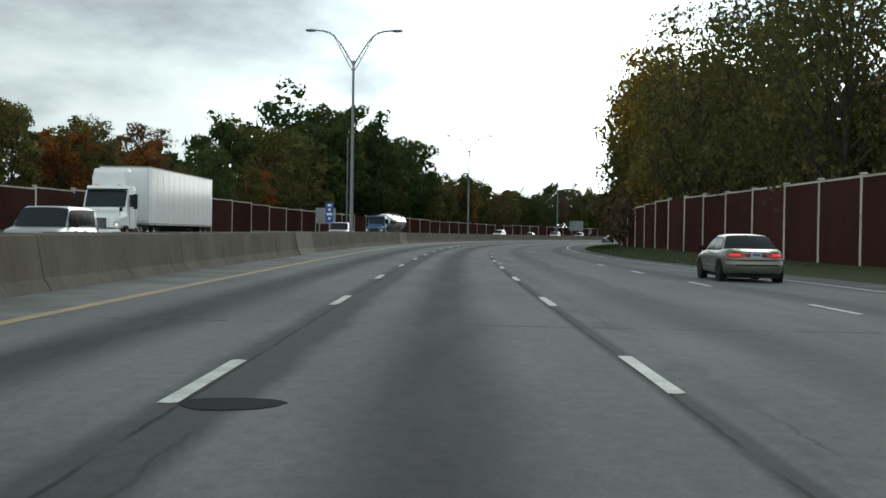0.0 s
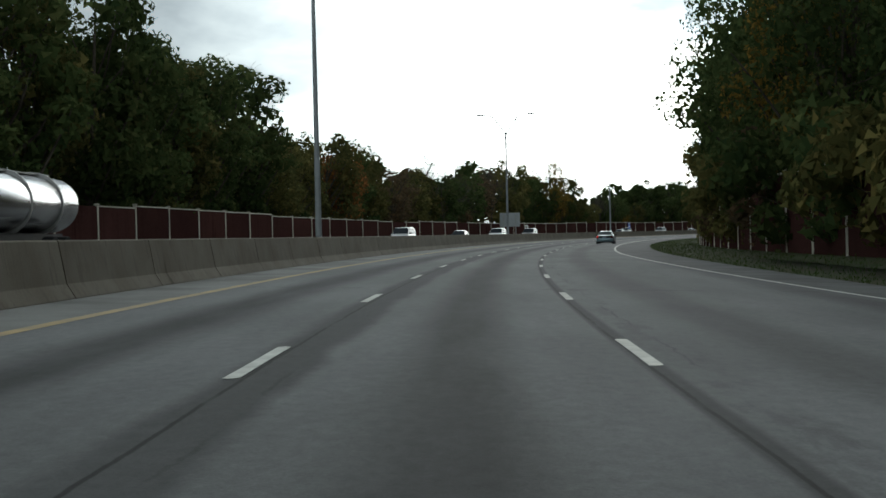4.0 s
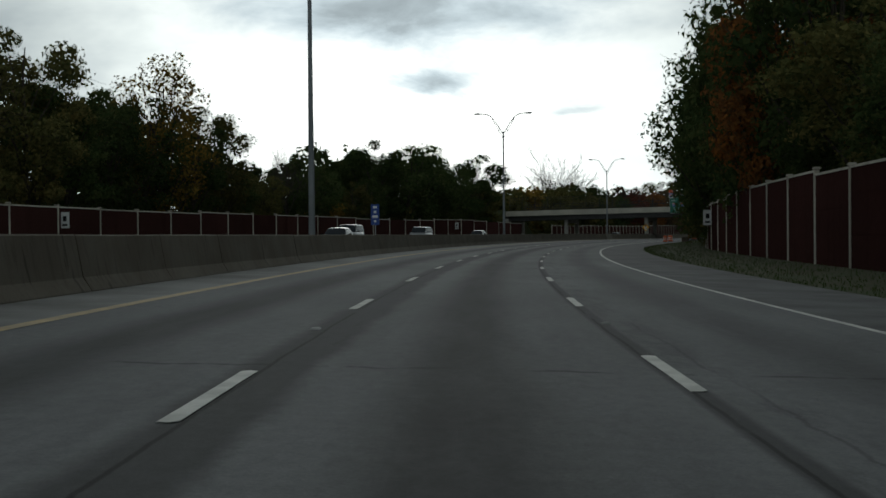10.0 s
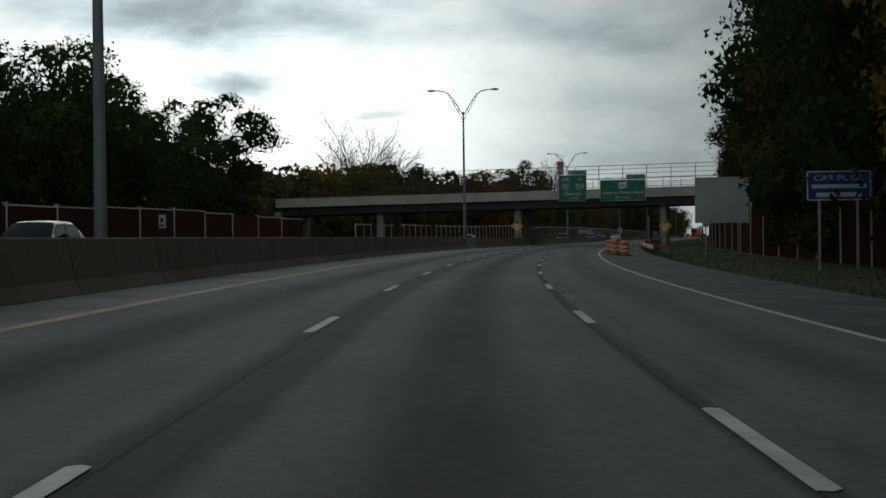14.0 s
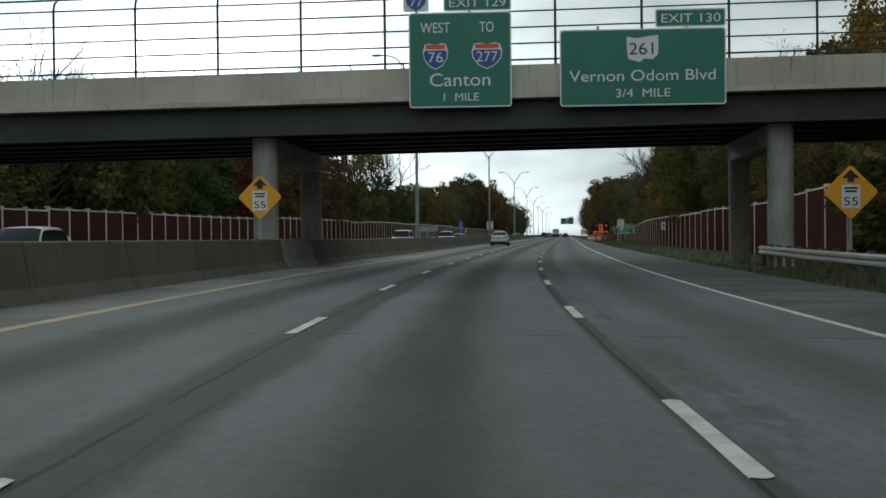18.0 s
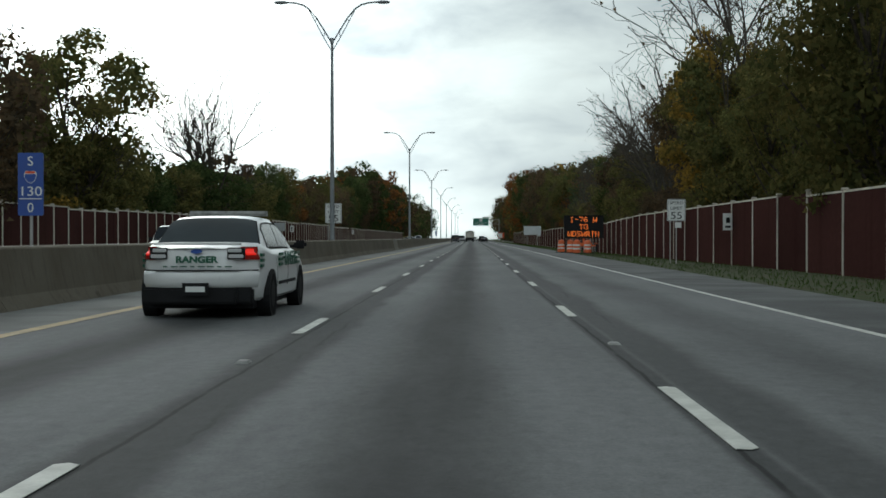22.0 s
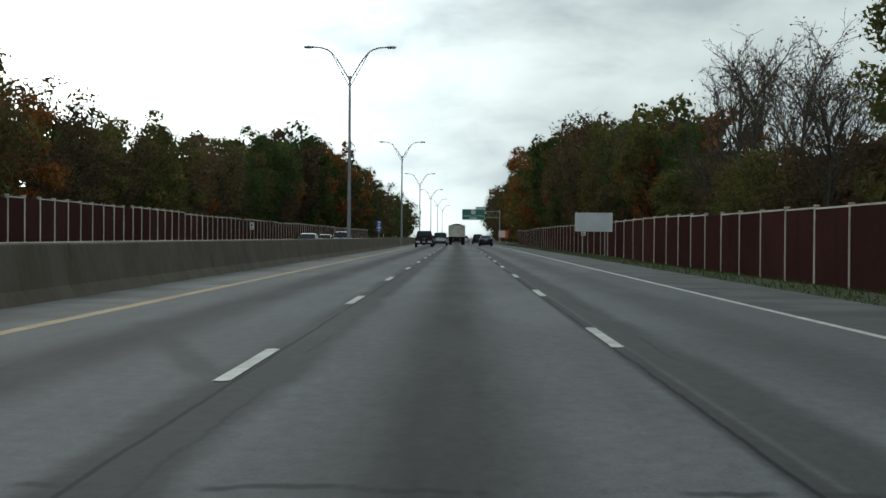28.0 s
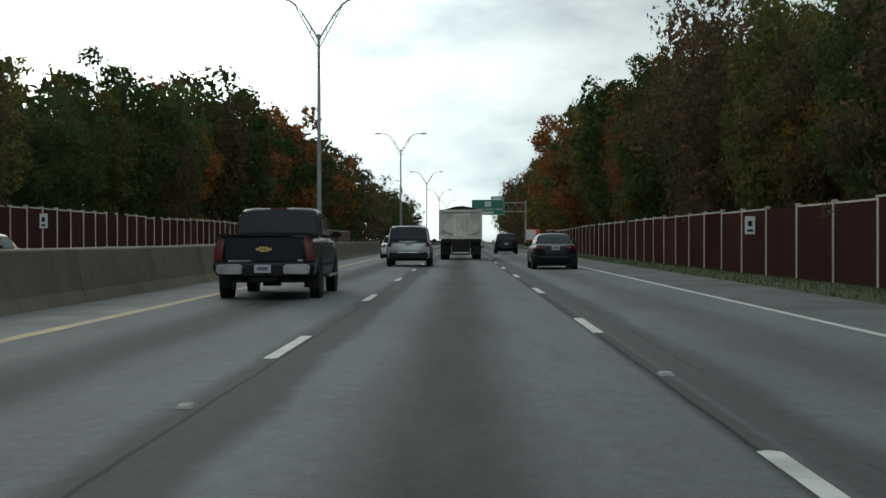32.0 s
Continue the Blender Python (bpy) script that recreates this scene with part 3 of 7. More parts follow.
# ---- large structure ----
def strip(name, s0, s1, step, lats, z, material, label, uv=True, kind="structure", category=""):
    """A ribbon along the road; lats: functions or numbers, from left to right."""
    me = bpy.data.meshes.new(name)
    ss = np.arange(s0, s1 + step / 2, step)
    vs, fs, uvs = [], [], []
    n = len(lats)
    for s in ss:
        s = float(s)
        for q in lats:
            l = q(s) if callable(q) else q
            vs.append(at(s, l, z(s, l) if callable(z) else z))
            uvs.append((l, s))
    for i in range(len(ss) - 1):
        for j in range(n - 1):
            fs.append((i * n + j, i * n + j + 1, (i + 1) * n + j + 1, (i + 1) * n + j))
    me.from_pydata(vs, [], fs)
    if uv:
        layer = me.uv_layers.new(name="UVMap")
        for lo in me.loops:
            layer.data[lo.index].uv = uvs[lo.vertex_index]
    me.materials.append(material)
    me.shade_smooth()
    return tagged(new(name, me), label, category or name.replace("_", " "), "", kind)


FAR = 1900
strip("road", -60, FAR, 4, [-5.35, -3.66, -1.83, 0, 1.83, 3.66, white_line], 0.0, M_ROAD, "grey worn asphalt carriageway with dark tar seams and oil stains", category="road")
strip("opposite_road", -60, FAR, 8, [-26.0, -22.3, -18.6, -15, -11.3, -9.4], 0.0, M_ROAD_FAR, "grey asphalt carriageway of the oncoming traffic", category="road")
strip("shoulder_left", -60, FAR, 4, [-7.6, -5.35], -0.002, M_SHOULDER_L, "dirty pale concrete shoulder beside the median barrier", category="shoulder")
strip("shoulder_right", -60, FAR, 4, [white_line, lambda s: (white_line(s) + shoulder_edge(s)) / 2, shoulder_edge], -0.002, M_SHOULDER, "dark asphalt shoulder beside the grass verge", category="shoulder")
strip("ground", -800, 2500, 12, [-2400, -800, -300, -120, -60, -42, -34, -26, -8, lambda s: shoulder_edge(s) - 0.3, lambda s: shoulder_edge(s) + 0.05, lambda s: shoulder_edge(s) + 2.5,
       lambda s: (shoulder_edge(s) + wall_r(s)) / 2, lambda s: wall_r(s) - 0.4, lambda s: wall_r(s) + 2, 30, 45, 80, 200, 500, 700], ground_z, M_GROUND,
      "grass and fallen leaves on the ground beside the highway", category="ground")
strip("edge_line_yellow", -60, FAR, 6, [-5.46, -5.24], 0.006, M_YELLOW, "worn yellow edge line beside the left shoulder", category="road line")
strip("edge_line_white", -60, FAR, 4, [lambda s: white_line(s) - 0.07, lambda s: white_line(s) + 0.07], 0.006, M_WHITE, "worn white edge line beside the right shoulder", category="road line")
strip("opposite_line_yellow", -60, FAR, 12, [-11.4, -11.25], 0.006, M_YELLOW, "worn yellow edge line of the oncoming lanes", category="road line")
strip("opposite_line_white", -60, FAR, 12, [-22.5, -22.35], 0.006, M_WHITE, "worn white edge line of the oncoming lanes", category="road line")


def lane_dashes():
    """Three-metre dashes every 12.19 m; the phase runs along each line's own length."""
    rng = random.Random(5)
    bm = bmesh.new()
    outline = [(-0.5, 0), (-0.42, 0.01), (0.1, 0.0), (0.5, 0.02), (0.48, 0.4), (0.5, 0.98), (0.0, 1.0), (-0.5, 0.985), (-0.47, 0.5)]
    lo = [bm.verts.new((x * 0.14, y * 3.05, 0.0)) for x, y in outline]
    hi = [bm.verts.new((x * 0.14, y * 3.05, 0.004)) for x, y in outline]
    bm.faces.new(hi)
    for i in range(len(lo)):
        j = (i + 1) % len(lo)
        bm.faces.new((lo[i], lo[j], hi[j], hi[i]))
    me = mesh_of("lane_dash", bm, M_WHITE)
    for name, lat, phase, s_end in (("lane_line_left", -1.83, 3.452, FAR), ("lane_line_right", 1.83, 4.472, FAR), ("opposite_lane_line", -14.98, 1.0, 1300), ("opposite_lane_line_outer", -18.64, 5.0, 1300)):
        line = thing(name, Matrix(), "broken white lane line of worn paint dashes", "road line", kind="structure")
        for n in range(-4, 165):
            u = phase + 12.192 * n
            s = u
            for _ in range(3):
                s = u - lat * heading(s)
            if s > s_end:
                break
            d = part("dash", me, M_WHITE, line)
            d.matrix_world = on(s, lat + rng.uniform(-0.02, 0.02), 0.005 + bank(s) * 0.001, math.degrees(heading(s + 1.5) - heading(s)))
    # dots of the lane that ends
    line = thing("merge_lane_line", Matrix(), "broken white line of the merging lane that ends", "road line", kind="structure")
    for n in range(-3, 4):
        s = 16.0 + 12.19 * n
        d = part("dash", me, M_WHITE, line)
        d.matrix_world = on(s, 6.9 - 0.004 * s, 0.005)


lane_dashes()


def median_barrier():
    """A wide concrete barrier in segments, steeper above the foot, with joints between them."""
    rng = random.Random(8)
    length = 6.0
    def seg(name, foot, h, top):
        bm = bmesh.new()
        prof_ = [(-foot, 0), (-foot, 0.08), (-foot + 0.16, 0.33), (-top, h - 0.03), (-top + 0.03, h), (top - 0.03, h), (top, h - 0.03), (foot - 0.16, 0.33), (foot, 0.08), (foot, 0)]
        g = 0.0005
        loft(bm, [[(x, y, z - 0.1) for x, z in prof_] for y in (g, length - g)])
        return mesh_of(name, bm, M_CONC)
    a, b = seg("barrier_segment", 1.22, 1.13, 0.92), seg("barrier_segment_low", 1.225, 1.125, 0.922)
    bm = bmesh.new()
    loft(bm, [[(x, y, z - 0.1) for x, z in ((-1.30, 0), (-1.12, 0.36), (-0.97, 1.16), (0.97, 1.16), (1.12, 0.36), (1.30, 0))] for y in (0.01, 2.5, length - 0.01)])
    new_me = mesh_of("barrier_segment_new", bm, M_CONC_NEW)
    root = thing("median_barrier", Matrix(), "weathered concrete median barrier of joined segments", "barrier", kind="structure")
    fresh = {19: 1, 9: 1, 136: 1, 103: 1, 95: 1, 172: 1}
    for n in range(-8, 290):
        s = n * length
        me = new_me if n in fresh else (a if rng.random() < 0.7 else b)
        ob = part("barrier_segment", me, M_CONC, root, "paler new concrete segment" if n in fresh else "")
        ob.matrix_world = on(s, -8.33 + rng.uniform(-0.004, 0.004), 0.0, math.degrees(heading(s + 3) - heading(s)))
    core = strip("barrier_core", -60, FAR, 6, [-9.1, -7.55], 0.93, M_CONC, "", kind="")
    core.parent = root
    core.matrix_parent_inverse = Matrix()
    for key in ("label", "category", "kind"):
        if key in core:
            del core[key]


median_barrier()


def noise_wall(name, lat, base, top, s0, s1, side, seed, bay):
    """Cream posts with flat caps, red-brown panels between them and a cream coping; the top steps from bay to bay."""
    rng = random.Random(seed)
    root = thing(name, Matrix(), "red-brown noise wall with cream concrete posts and coping", "noise wall", kind="structure")
    bm = bmesh.new()
    box(bm, (0, 0.5, 0.5), (0.16, 1, 1))
    for i in range(1, 8):                                   # shadow lines between the stacked boards
        z = i / 8
        for x in (-0.086, 0.086):
            box(bm, (x, 0.5, z - 0.055), (0.014, 0.995, 0.098))
    panel = mesh_of("wall_panel", bm, M_PANEL)
    bm = bmesh.new()
    box(bm, (0, 0, 0.5), (0.22, 0.22, 1))
    box(bm, (-0.12 * side, 0, 0.5), (0.05, 0.14, 1))
    post = mesh_of("wall_post", bm, M_POST)
    bm = bmesh.new()
    box(bm, (0, 0, 0.05), (0.36, 0.36, 0.06))
    box(bm, (0, 0, 0.10), (0.28, 0.28, 0.05))
    cap = mesh_of("post_cap", bm, M_POST)
    bm = bmesh.new()
    box(bm, (0, 0.5, 0.05), (0.24, 1, 0.11))
    coping = mesh_of("coping", bm, M_POST)
    off, hold = 0.0, 0
    s = s0
    while s < s1:
        p0, p1 = at(s, lat(s)), at(s + bay, lat(s + bay))
        d = p1 - p0
        yaw = math.atan2(-d.x, d.y)
        length = math.hypot(d.x, d.y)
        hold -= 1
        if hold < 0:
            off, hold = rng.choice((-0.14, -0.06, 0.0, 0.06, 0.14)), rng.randint(2, 6)
        zb = base(s) if callable(base) else base
        zt = top(s) + off
        z0 = at(s, lat(s), zb - 0.4).z
        h = zt - zb + 0.4
        m = Matrix.Translation((p0.x, p0.y, z0)) @ Matrix.Rotation(yaw, 4, "Z")
        ob = part("wall_post", post, M_POST, root)
        ob.matrix_world = m @ Matrix.Diagonal((1, 1, h + 0.12, 1))
        ob = part("post_cap", cap, M_POST, root)
        ob.matrix_world = m @ Matrix.Translation((0, 0, h + 0.12))
        ob = part("wall_panel", panel, M_PANEL, root)
        ob.matrix_world = m @ Matrix.Translation((0, 0.13, 0)) @ Matrix.Diagonal((1, length - 0.26, h, 1))
        if rng.random() < 0.9:
            ob = part("coping", coping, M_POST, root)
            ob.matrix_world = m @ Matrix.Translation((0, 0.13, h - 0.01)) @ Matrix.Diagonal((1, length - 0.26, 1, 1))
        s += bay
    return root


noise_wall("noise_wall_right", wall_r, wall_r_base, wall_r_top, 46.75, 606, 1, 3, 7.1)
noise_wall("noise_wall_right_beyond", wall_r, wall_r_base, wall_r_top, 642.4, 1330, 1, 13, 7.54)
noise_wall("noise_wall_left", wall_l, 0.0, wall_l_top, 41.7, 608, -1, 4, 8.3)
noise_wall("noise_wall_left_beyond", wall_l, 0.0, wall_l_top, 639.0, 1400, -1, 14, 4.15)


# ---- street lamps on the median ----
def street_lamp():
    root = thing("street_lamp", Matrix(), "tall galvanised twin-arm street lamp on the median barrier", "street lamp", "lamps along the median")
    bm = bmesh.new()
    box(bm, (0, 0, 0.96), (0.42, 0.42, 0.08))
    tube(bm, [(0, 0, 0.95), (0, 0, 6), (0, 0, 13.32)], [0.15, 0.12, 0.08], 12)
    part("pole", bm, M_POLE, root, smooth=True)
    bm = bmesh.new()
    tube(bm, [(0, 0, 13.05), (0, 0, 13.36)], 0.11, 12)
    part("collar", bm, M_POLE, root)
    for sx in (-1, 1):
        arm = [(sx * x, 0, z) for x, z in ((0.06, 13.12), (0.45, 13.78), (0.95, 14.58), (1.40, 15.12), (1.75, 15.36), (2.2, 15.49), (2.75, 15.54))]
        bm = bmesh.new()
        tube(bm, arm, 0.052, 6)
        part("arm", bm, M_POLE, root, smooth=True)
        low = [(sx * x, 0, z) for x, z in ((0.06, 12.62), (0.52, 13.42), (0.95, 14.22), (1.42, 15.10))]
        bm = bmesh.new()
        tube(bm, low, 0.032, 6)
        tube(bm, [(sx * 0.45, 0, 13.78), (sx * 0.50, 0, 13.38)], 0.022, 5)
        tube(bm, [(sx * 0.95, 0, 14.58), (sx * 1.02, 0, 14.36)], 0.022, 5)
        part("brace", bm, M_POLE, root, smooth=True)
        bm = bmesh.new()
        rings = []
        for x, w, h in ((2.70, 0.05, 0.05), (2.85, 0.12, 0.09), (3.1, 0.17, 0.11), (3.4, 0.16, 0.09), (3.52, 0.08, 0.04)):
            rings.append([(sx * x, w * math.cos(q), 15.53 + h * math.sin(q)) for q in (2 * math.pi * j / 10 for j in range(10))])
        loft(bm, rings)
        head = part("lamp_head", bm, M_POLE, root, "grey cobra lamp head", smooth=True)
        bm = bmesh.new()
        loft(bm, [[(sx * x, w * math.cos(q), 15.44 - 0.05 * k) for q in (2 * math.pi * j / 10 for j in range(10))] for k, w, x in ((0, 0.13, 3.15), (1, 0.07, 3.15))])
        part("lens", bm, M_LENS, head, "clear glass lens")
    return root


_lamp = street_lamp()
_lamp.matrix_world = on(87.9, -8.33)
for i in range(1, 15):
    copy_thing(_lamp, on(87.9 + 97.76 * i, -8.33, 0.0))


# ---- the road bridge over the highway ----
B0, B1 = 618.6, 631.0


def overpass():
    m = on((B0 + B1) / 2, -0.25, 0.0)
    m = Matrix.Translation((0, 0, 0)) @ m
    root = thing("overpass", m, "concrete road bridge on round columns with tall fencing", "bridge")
    half = (B1 - B0) / 2
    x0, x1 = -41.0, 21.0
    rise = lambda x: 0.012 * x
    def slab(name, y0, y1, z0, z1, material, label="", parent=None, parts=1):
        bm = bmesh.new()
        loft(bm, [[(x, y0, z0 + rise(x)), (x, y1, z0 + rise(x)), (x, y1, z1 + rise(x)), (x, y0, z1 + rise(x))] for x in (x0, -20, 0, x1)])
        return part(name, bm, material, parent or root, label)
    slab("deck", -half + 0.05, half - 0.05, 6.0, 6.3, M_COLUMN)
    for y in np.linspace(-half + 0.35, half - 0.35, 6):
        bm = bmesh.new()
        y = float(y)
        prof_ = [(-0.2, 4.95), (0.2, 4.95), (0.2, 5.0), (0.03, 5.02), (0.03, 5.94), (0.2, 5.96), (0.2, 6.0), (-0.2, 6.0), (-0.2, 5.96), (-0.03, 5.94), (-0.03, 5.02), (-0.2, 5.0)]
        loft(bm, [[(x, y + a, z + rise(x)) for a, z in prof_] for x in (x0, -20, 0, x1)])
        part("girder", bm, M_STEEL_DARK, root, "dark painted steel girder")
    for sy in (-1, 1):
        par = slab("parapet", sy * half - 0.16, sy * half + 0.16, 6.05, 7.2, M_BRIDGE, "pale concrete parapet")
        slab("ledge", sy * half - 0.24, sy * half + 0.24, 6.02, 6.2, M_BRIDGE, "", par)
        # fence: bent posts with rails
        fence = new("fence")
        fence.parent = root
        tagged(fence, "dark steel fence on the parapet")
        n = 0
        x = x0 + 1.0
        top = 10.2 if sy < 0 else 9.0
        while x < x1 - 0.5:
            bm = bmesh.new()
            b = 7.2 + rise(x)
            t = top + rise(x)
            tube(bm, [(x, sy * half, b), (x, sy * half, t - 0.5), (x, sy * (half - 0.12), t - 0.2), (x, sy * (half - 0.45), t)], 0.048, 6)
            part("fence_post", bm, M_STEEL_DARK, fence)
            x += 3.05 if sy < 0 else 2.4
        for i, z in enumerate(np.linspace(7.4, top - 0.5, 5)):
            bm = bmesh.new()
            tube(bm, [(x0 + 1, sy * half, float(z) + rise(x0)), (x1 - 0.6, sy * half, float(z) + rise(x1))], 0.030, 5)
            part("fence_rail", bm, M_STEEL_DARK, fence)
        bm = bmesh.new()
        tube(bm, [(x0 + 1, sy * (half - 0.45), top + rise(x0)), (x1 - 0.6, sy * (half - 0.45), top + rise(x1))], 0.038, 5)
        part("fence_rail", bm, M_STEEL_DARK, fence)
    for x in (-26.8, -8.1, 10.8):
        for y in (-half + 1.4, half - 1.4):
            bm = bmesh.new()
            tube(bm, [(x, y, -0.3), (x, y, 4.95 + rise(x))], 0.47, 20)
            part("column", bm, M_COLUMN, root, "round concrete column", smooth=True)
        bm = bmesh.new()
        box(bm, (x, 0, 4.55 + rise(x)), (0.86, 2 * half - 2.9, 0.80))
        part("pier_cap", bm, M_COLUMN, root)
    for x, w in ((x0 + 0.3, -1), (x1 - 0.3, 1)):
        bm = bmesh.new()
        box(bm, (x, 0, 2.4), (0.8, 2 * half + 1.0, 5.1))
        part("abutment", bm, M_COLUMN, root, "concrete abutment wall")
    return root


overpass()


def embankment(name, lat0, lat1, side):
    """The earth bank that carries the crossing road to the bridge's end."""
    m = on((B0 + B1) / 2, 0, 0)
    bm = bmesh.new()
    rings = []
    for i in range(7):
        x = lat0 + (lat1 - lat0) * i / 6
        rings.append([(x, -24, -1.6), (x, -13, 3.2), (x, -7.2, 6.9), (x, 7.2, 6.9), (x, 13, 3.2), (x, 24, -1.6)])
    loft(bm, rings)
    ob = part(name, bm, M_GROUND)
    ob.matrix_world = m
    tagged(ob, "grassy earth embankment at the end of the bridge", "embankment", kind="structure")


embankment("embankment_left", -41.5, -130, -1)
embankment("embankment_right", 21.5, 110, 1)


# ---- signs ----
def rounded(bm, x0, x1, z0, z1, y, r, depth=0.03):
    pts = []
    for cx, cz, a0 in ((x1 - r, z0 + r, -90), (x1 - r, z1 - r, 0), (x0 + r, z1 - r, 90), (x0 + r, z0 + r, 180)):
        for i in range(5):
            a = radians(a0 + i * 22.5)
            pts.append((cx + r * math.cos(a), cz + r * math.sin(a)))
    loft(bm, [[(x, y, z) for x, z in pts], [(x, y + depth, z) for x, z in pts]])


def board(parent, x0, x1, z0, z1, material, y=0.0, r=0.12, border=None, name="panel", label=""):
    bm = bmesh.new()
    rounded(bm, x0, x1, z0, z1, y, r)
    p = part(name, bm, border or material, parent, label)
    if border:
        bm = bmesh.new()
        rounded(bm, x0 + 0.05, x1 - 0.05, z0 + 0.05, z1 - 0.05, y - 0.006, r - 0.03, 0.02)
        part("face", bm, material, p)
    return p


def shield(parent, x, z, w, h, red=True):
    """An interstate shield: white edge, blue field, red head."""
    def outline(f, top):
        half = [(0.0, -0.5), (0.26, -0.36), (0.44, -0.10), (0.48, 0.15), (0.40, 0.42), (0.24, 0.46), (0.0, 0.40)]
        pts = half + [(-a, b) for a, b in half[1:-1]][::-1]
        return [(x + a * w * f, z + min(b, top) * h * f) for a, b in pts]
    obs = []
    for name, f, top, material, y in (("shield", 1.0, 1, M_SIGN_W, -0.012), ("shield_field", 0.92, 0.22, M_BLUE, -0.018), ):
        bm = bmesh.new()
        o = outline(f, top)
        loft(bm, [[(a, y, b) for a, b in o], [(a, y + 0.01, b) for a, b in o]])
        obs.append(part(name, bm, material, parent))
    bm = bmesh.new()
    box(bm, (x, -0.014, z + 0.33 * h), (0.72 * w, 0.012, 0.16 * h))
    part("shield_head", bm, M_RED_SIGN, parent)


def bridge_signs():
    m = on(B0 - 0.35, -0.27, 0)
    a = thing("guide_sign", m, "green highway guide sign with white letters and two route shields", "road sign")
    p = board(a, -2.5, 1.15, 5.72, 9.1, M_GREEN, border=M_SIGN_W)
    text("word", "WEST", 0.52, M_SIGN_W, p, -1.55, -0.012, 8.38, 1.05)
    text("word", "TO", 0.52, M_SIGN_W, p, 0.28, -0.012, 8.38, 0.5)
    shield(p, -1.55, 7.55, 0.95, 0.98)
    shield(p, 0.28, 7.55, 1.15, 0.98)
    text("number", "76", 0.52, M_SIGN_W, p, -1.55, -0.024, 7.33, 0.52)
    text("number", "277", 0.52, M_SIGN_W, p, 0.28, -0.024, 7.33, 0.75)
    text("word", "Canton", 0.66, M_SIGN_W, p, -0.68, -0.012, 6.48, 2.15)
    text("word", "1  MILE", 0.40, M_SIGN_W, p, -0.68, -0.012, 5.95, 1.25)
    t = board(a, -1.25, 1.15, 9.13, 9.72, M_GREEN, border=M_SIGN_W, name="exit_tab", r=0.08)
    text("word", "EXIT 129", 0.42, M_SIGN_W, t, -0.05, -0.012, 9.28, 2.0)
    boxes("bracket", M_GALV, a, ((-1.6, 0.17, 7.4), (0.1, 0.25, 3.2)), ((0.3, 0.17, 7.4), (0.1, 0.25, 3.2)))
    b = thing("guide_sign", m, "green highway guide sign with a white state route marker", "road sign")
    p = board(b, 2.85, 8.65, 5.68, 8.38, M_GREEN, border=M_SIGN_W)
    bm = bmesh.new()
    o = [(-0.55, 0.42), (-0.2, 0.36), (0.15, 0.42), (0.55, 0.46), (0.55, -0.2), (0.36, -0.38), (0.05, -0.36), (-0.1, -0.48), (-0.5, -0.36), (-0.55, 0)]
    loft(bm, [[(5.75 + x, -0.012, 7.68 + z) for x, z in o], [(5.75 + x, -0.002, 7.68 + z) for x, z in o]])
    r = part("route_marker", bm, M_SIGN_W, p)
    text("number", "261", 0.6, M_BLACK, r, 5.76, -0.018, 7.47, 0.85)
    text("word", "Vernon Odom Blvd", 0.55, M_SIGN_W, p, 5.75, -0.012, 6.55, 5.1)
    text("word", "3/4  MILE", 0.42, M_SIGN_W, p, 5.75, -0.012, 5.98, 1.9)
    t = board(b, 6.2, 8.65, 8.41, 9.05, M_GREEN, border=M_SIGN_W, name="exit_tab", r=0.08)
    text("word", "EXIT 130", 0.44, M_SIGN_W, t, 7.43, -0.012, 8.57, 2.05)
    boxes("bracket", M_GALV, b, ((4.2, 0.17, 7.2), (0.1, 0.25, 2.6)), ((7.3, 0.17, 7.2), (0.1, 0.25, 2.6)))
    c = thing("route_marker_sign", m, "orange, white and blue route marker panel above the guide sign", "road sign")
    p = board(c, -2.68, -1.78, 9.14, 10.9, M_SIGN_W, r=0.05)
    boxes("orange_panel", M_RED_SIGN, p, ((-2.23, -0.008, 10.55), (0.88, 0.012, 0.66)))
    boxes("blue_panel", M_BLUE, p, ((-2.23, -0.008, 10.04), (0.88, 0.012, 0.34)))
    text("word", "SOUTH", 0.26, M_SIGN_W, p, -2.23, -0.018, 9.95, 0.76)
    shield(p, -2.23, 9.5, 0.82, 0.72)
    text("number", "77", 0.42, M_SIGN_W, p, -2.23, -0.024, 9.33, 0.45)
    boxes("bracket", M_GALV, c, ((-2.23, 0.2, 9.2), (0.08, 0.3, 3.2)))


bridge_signs()


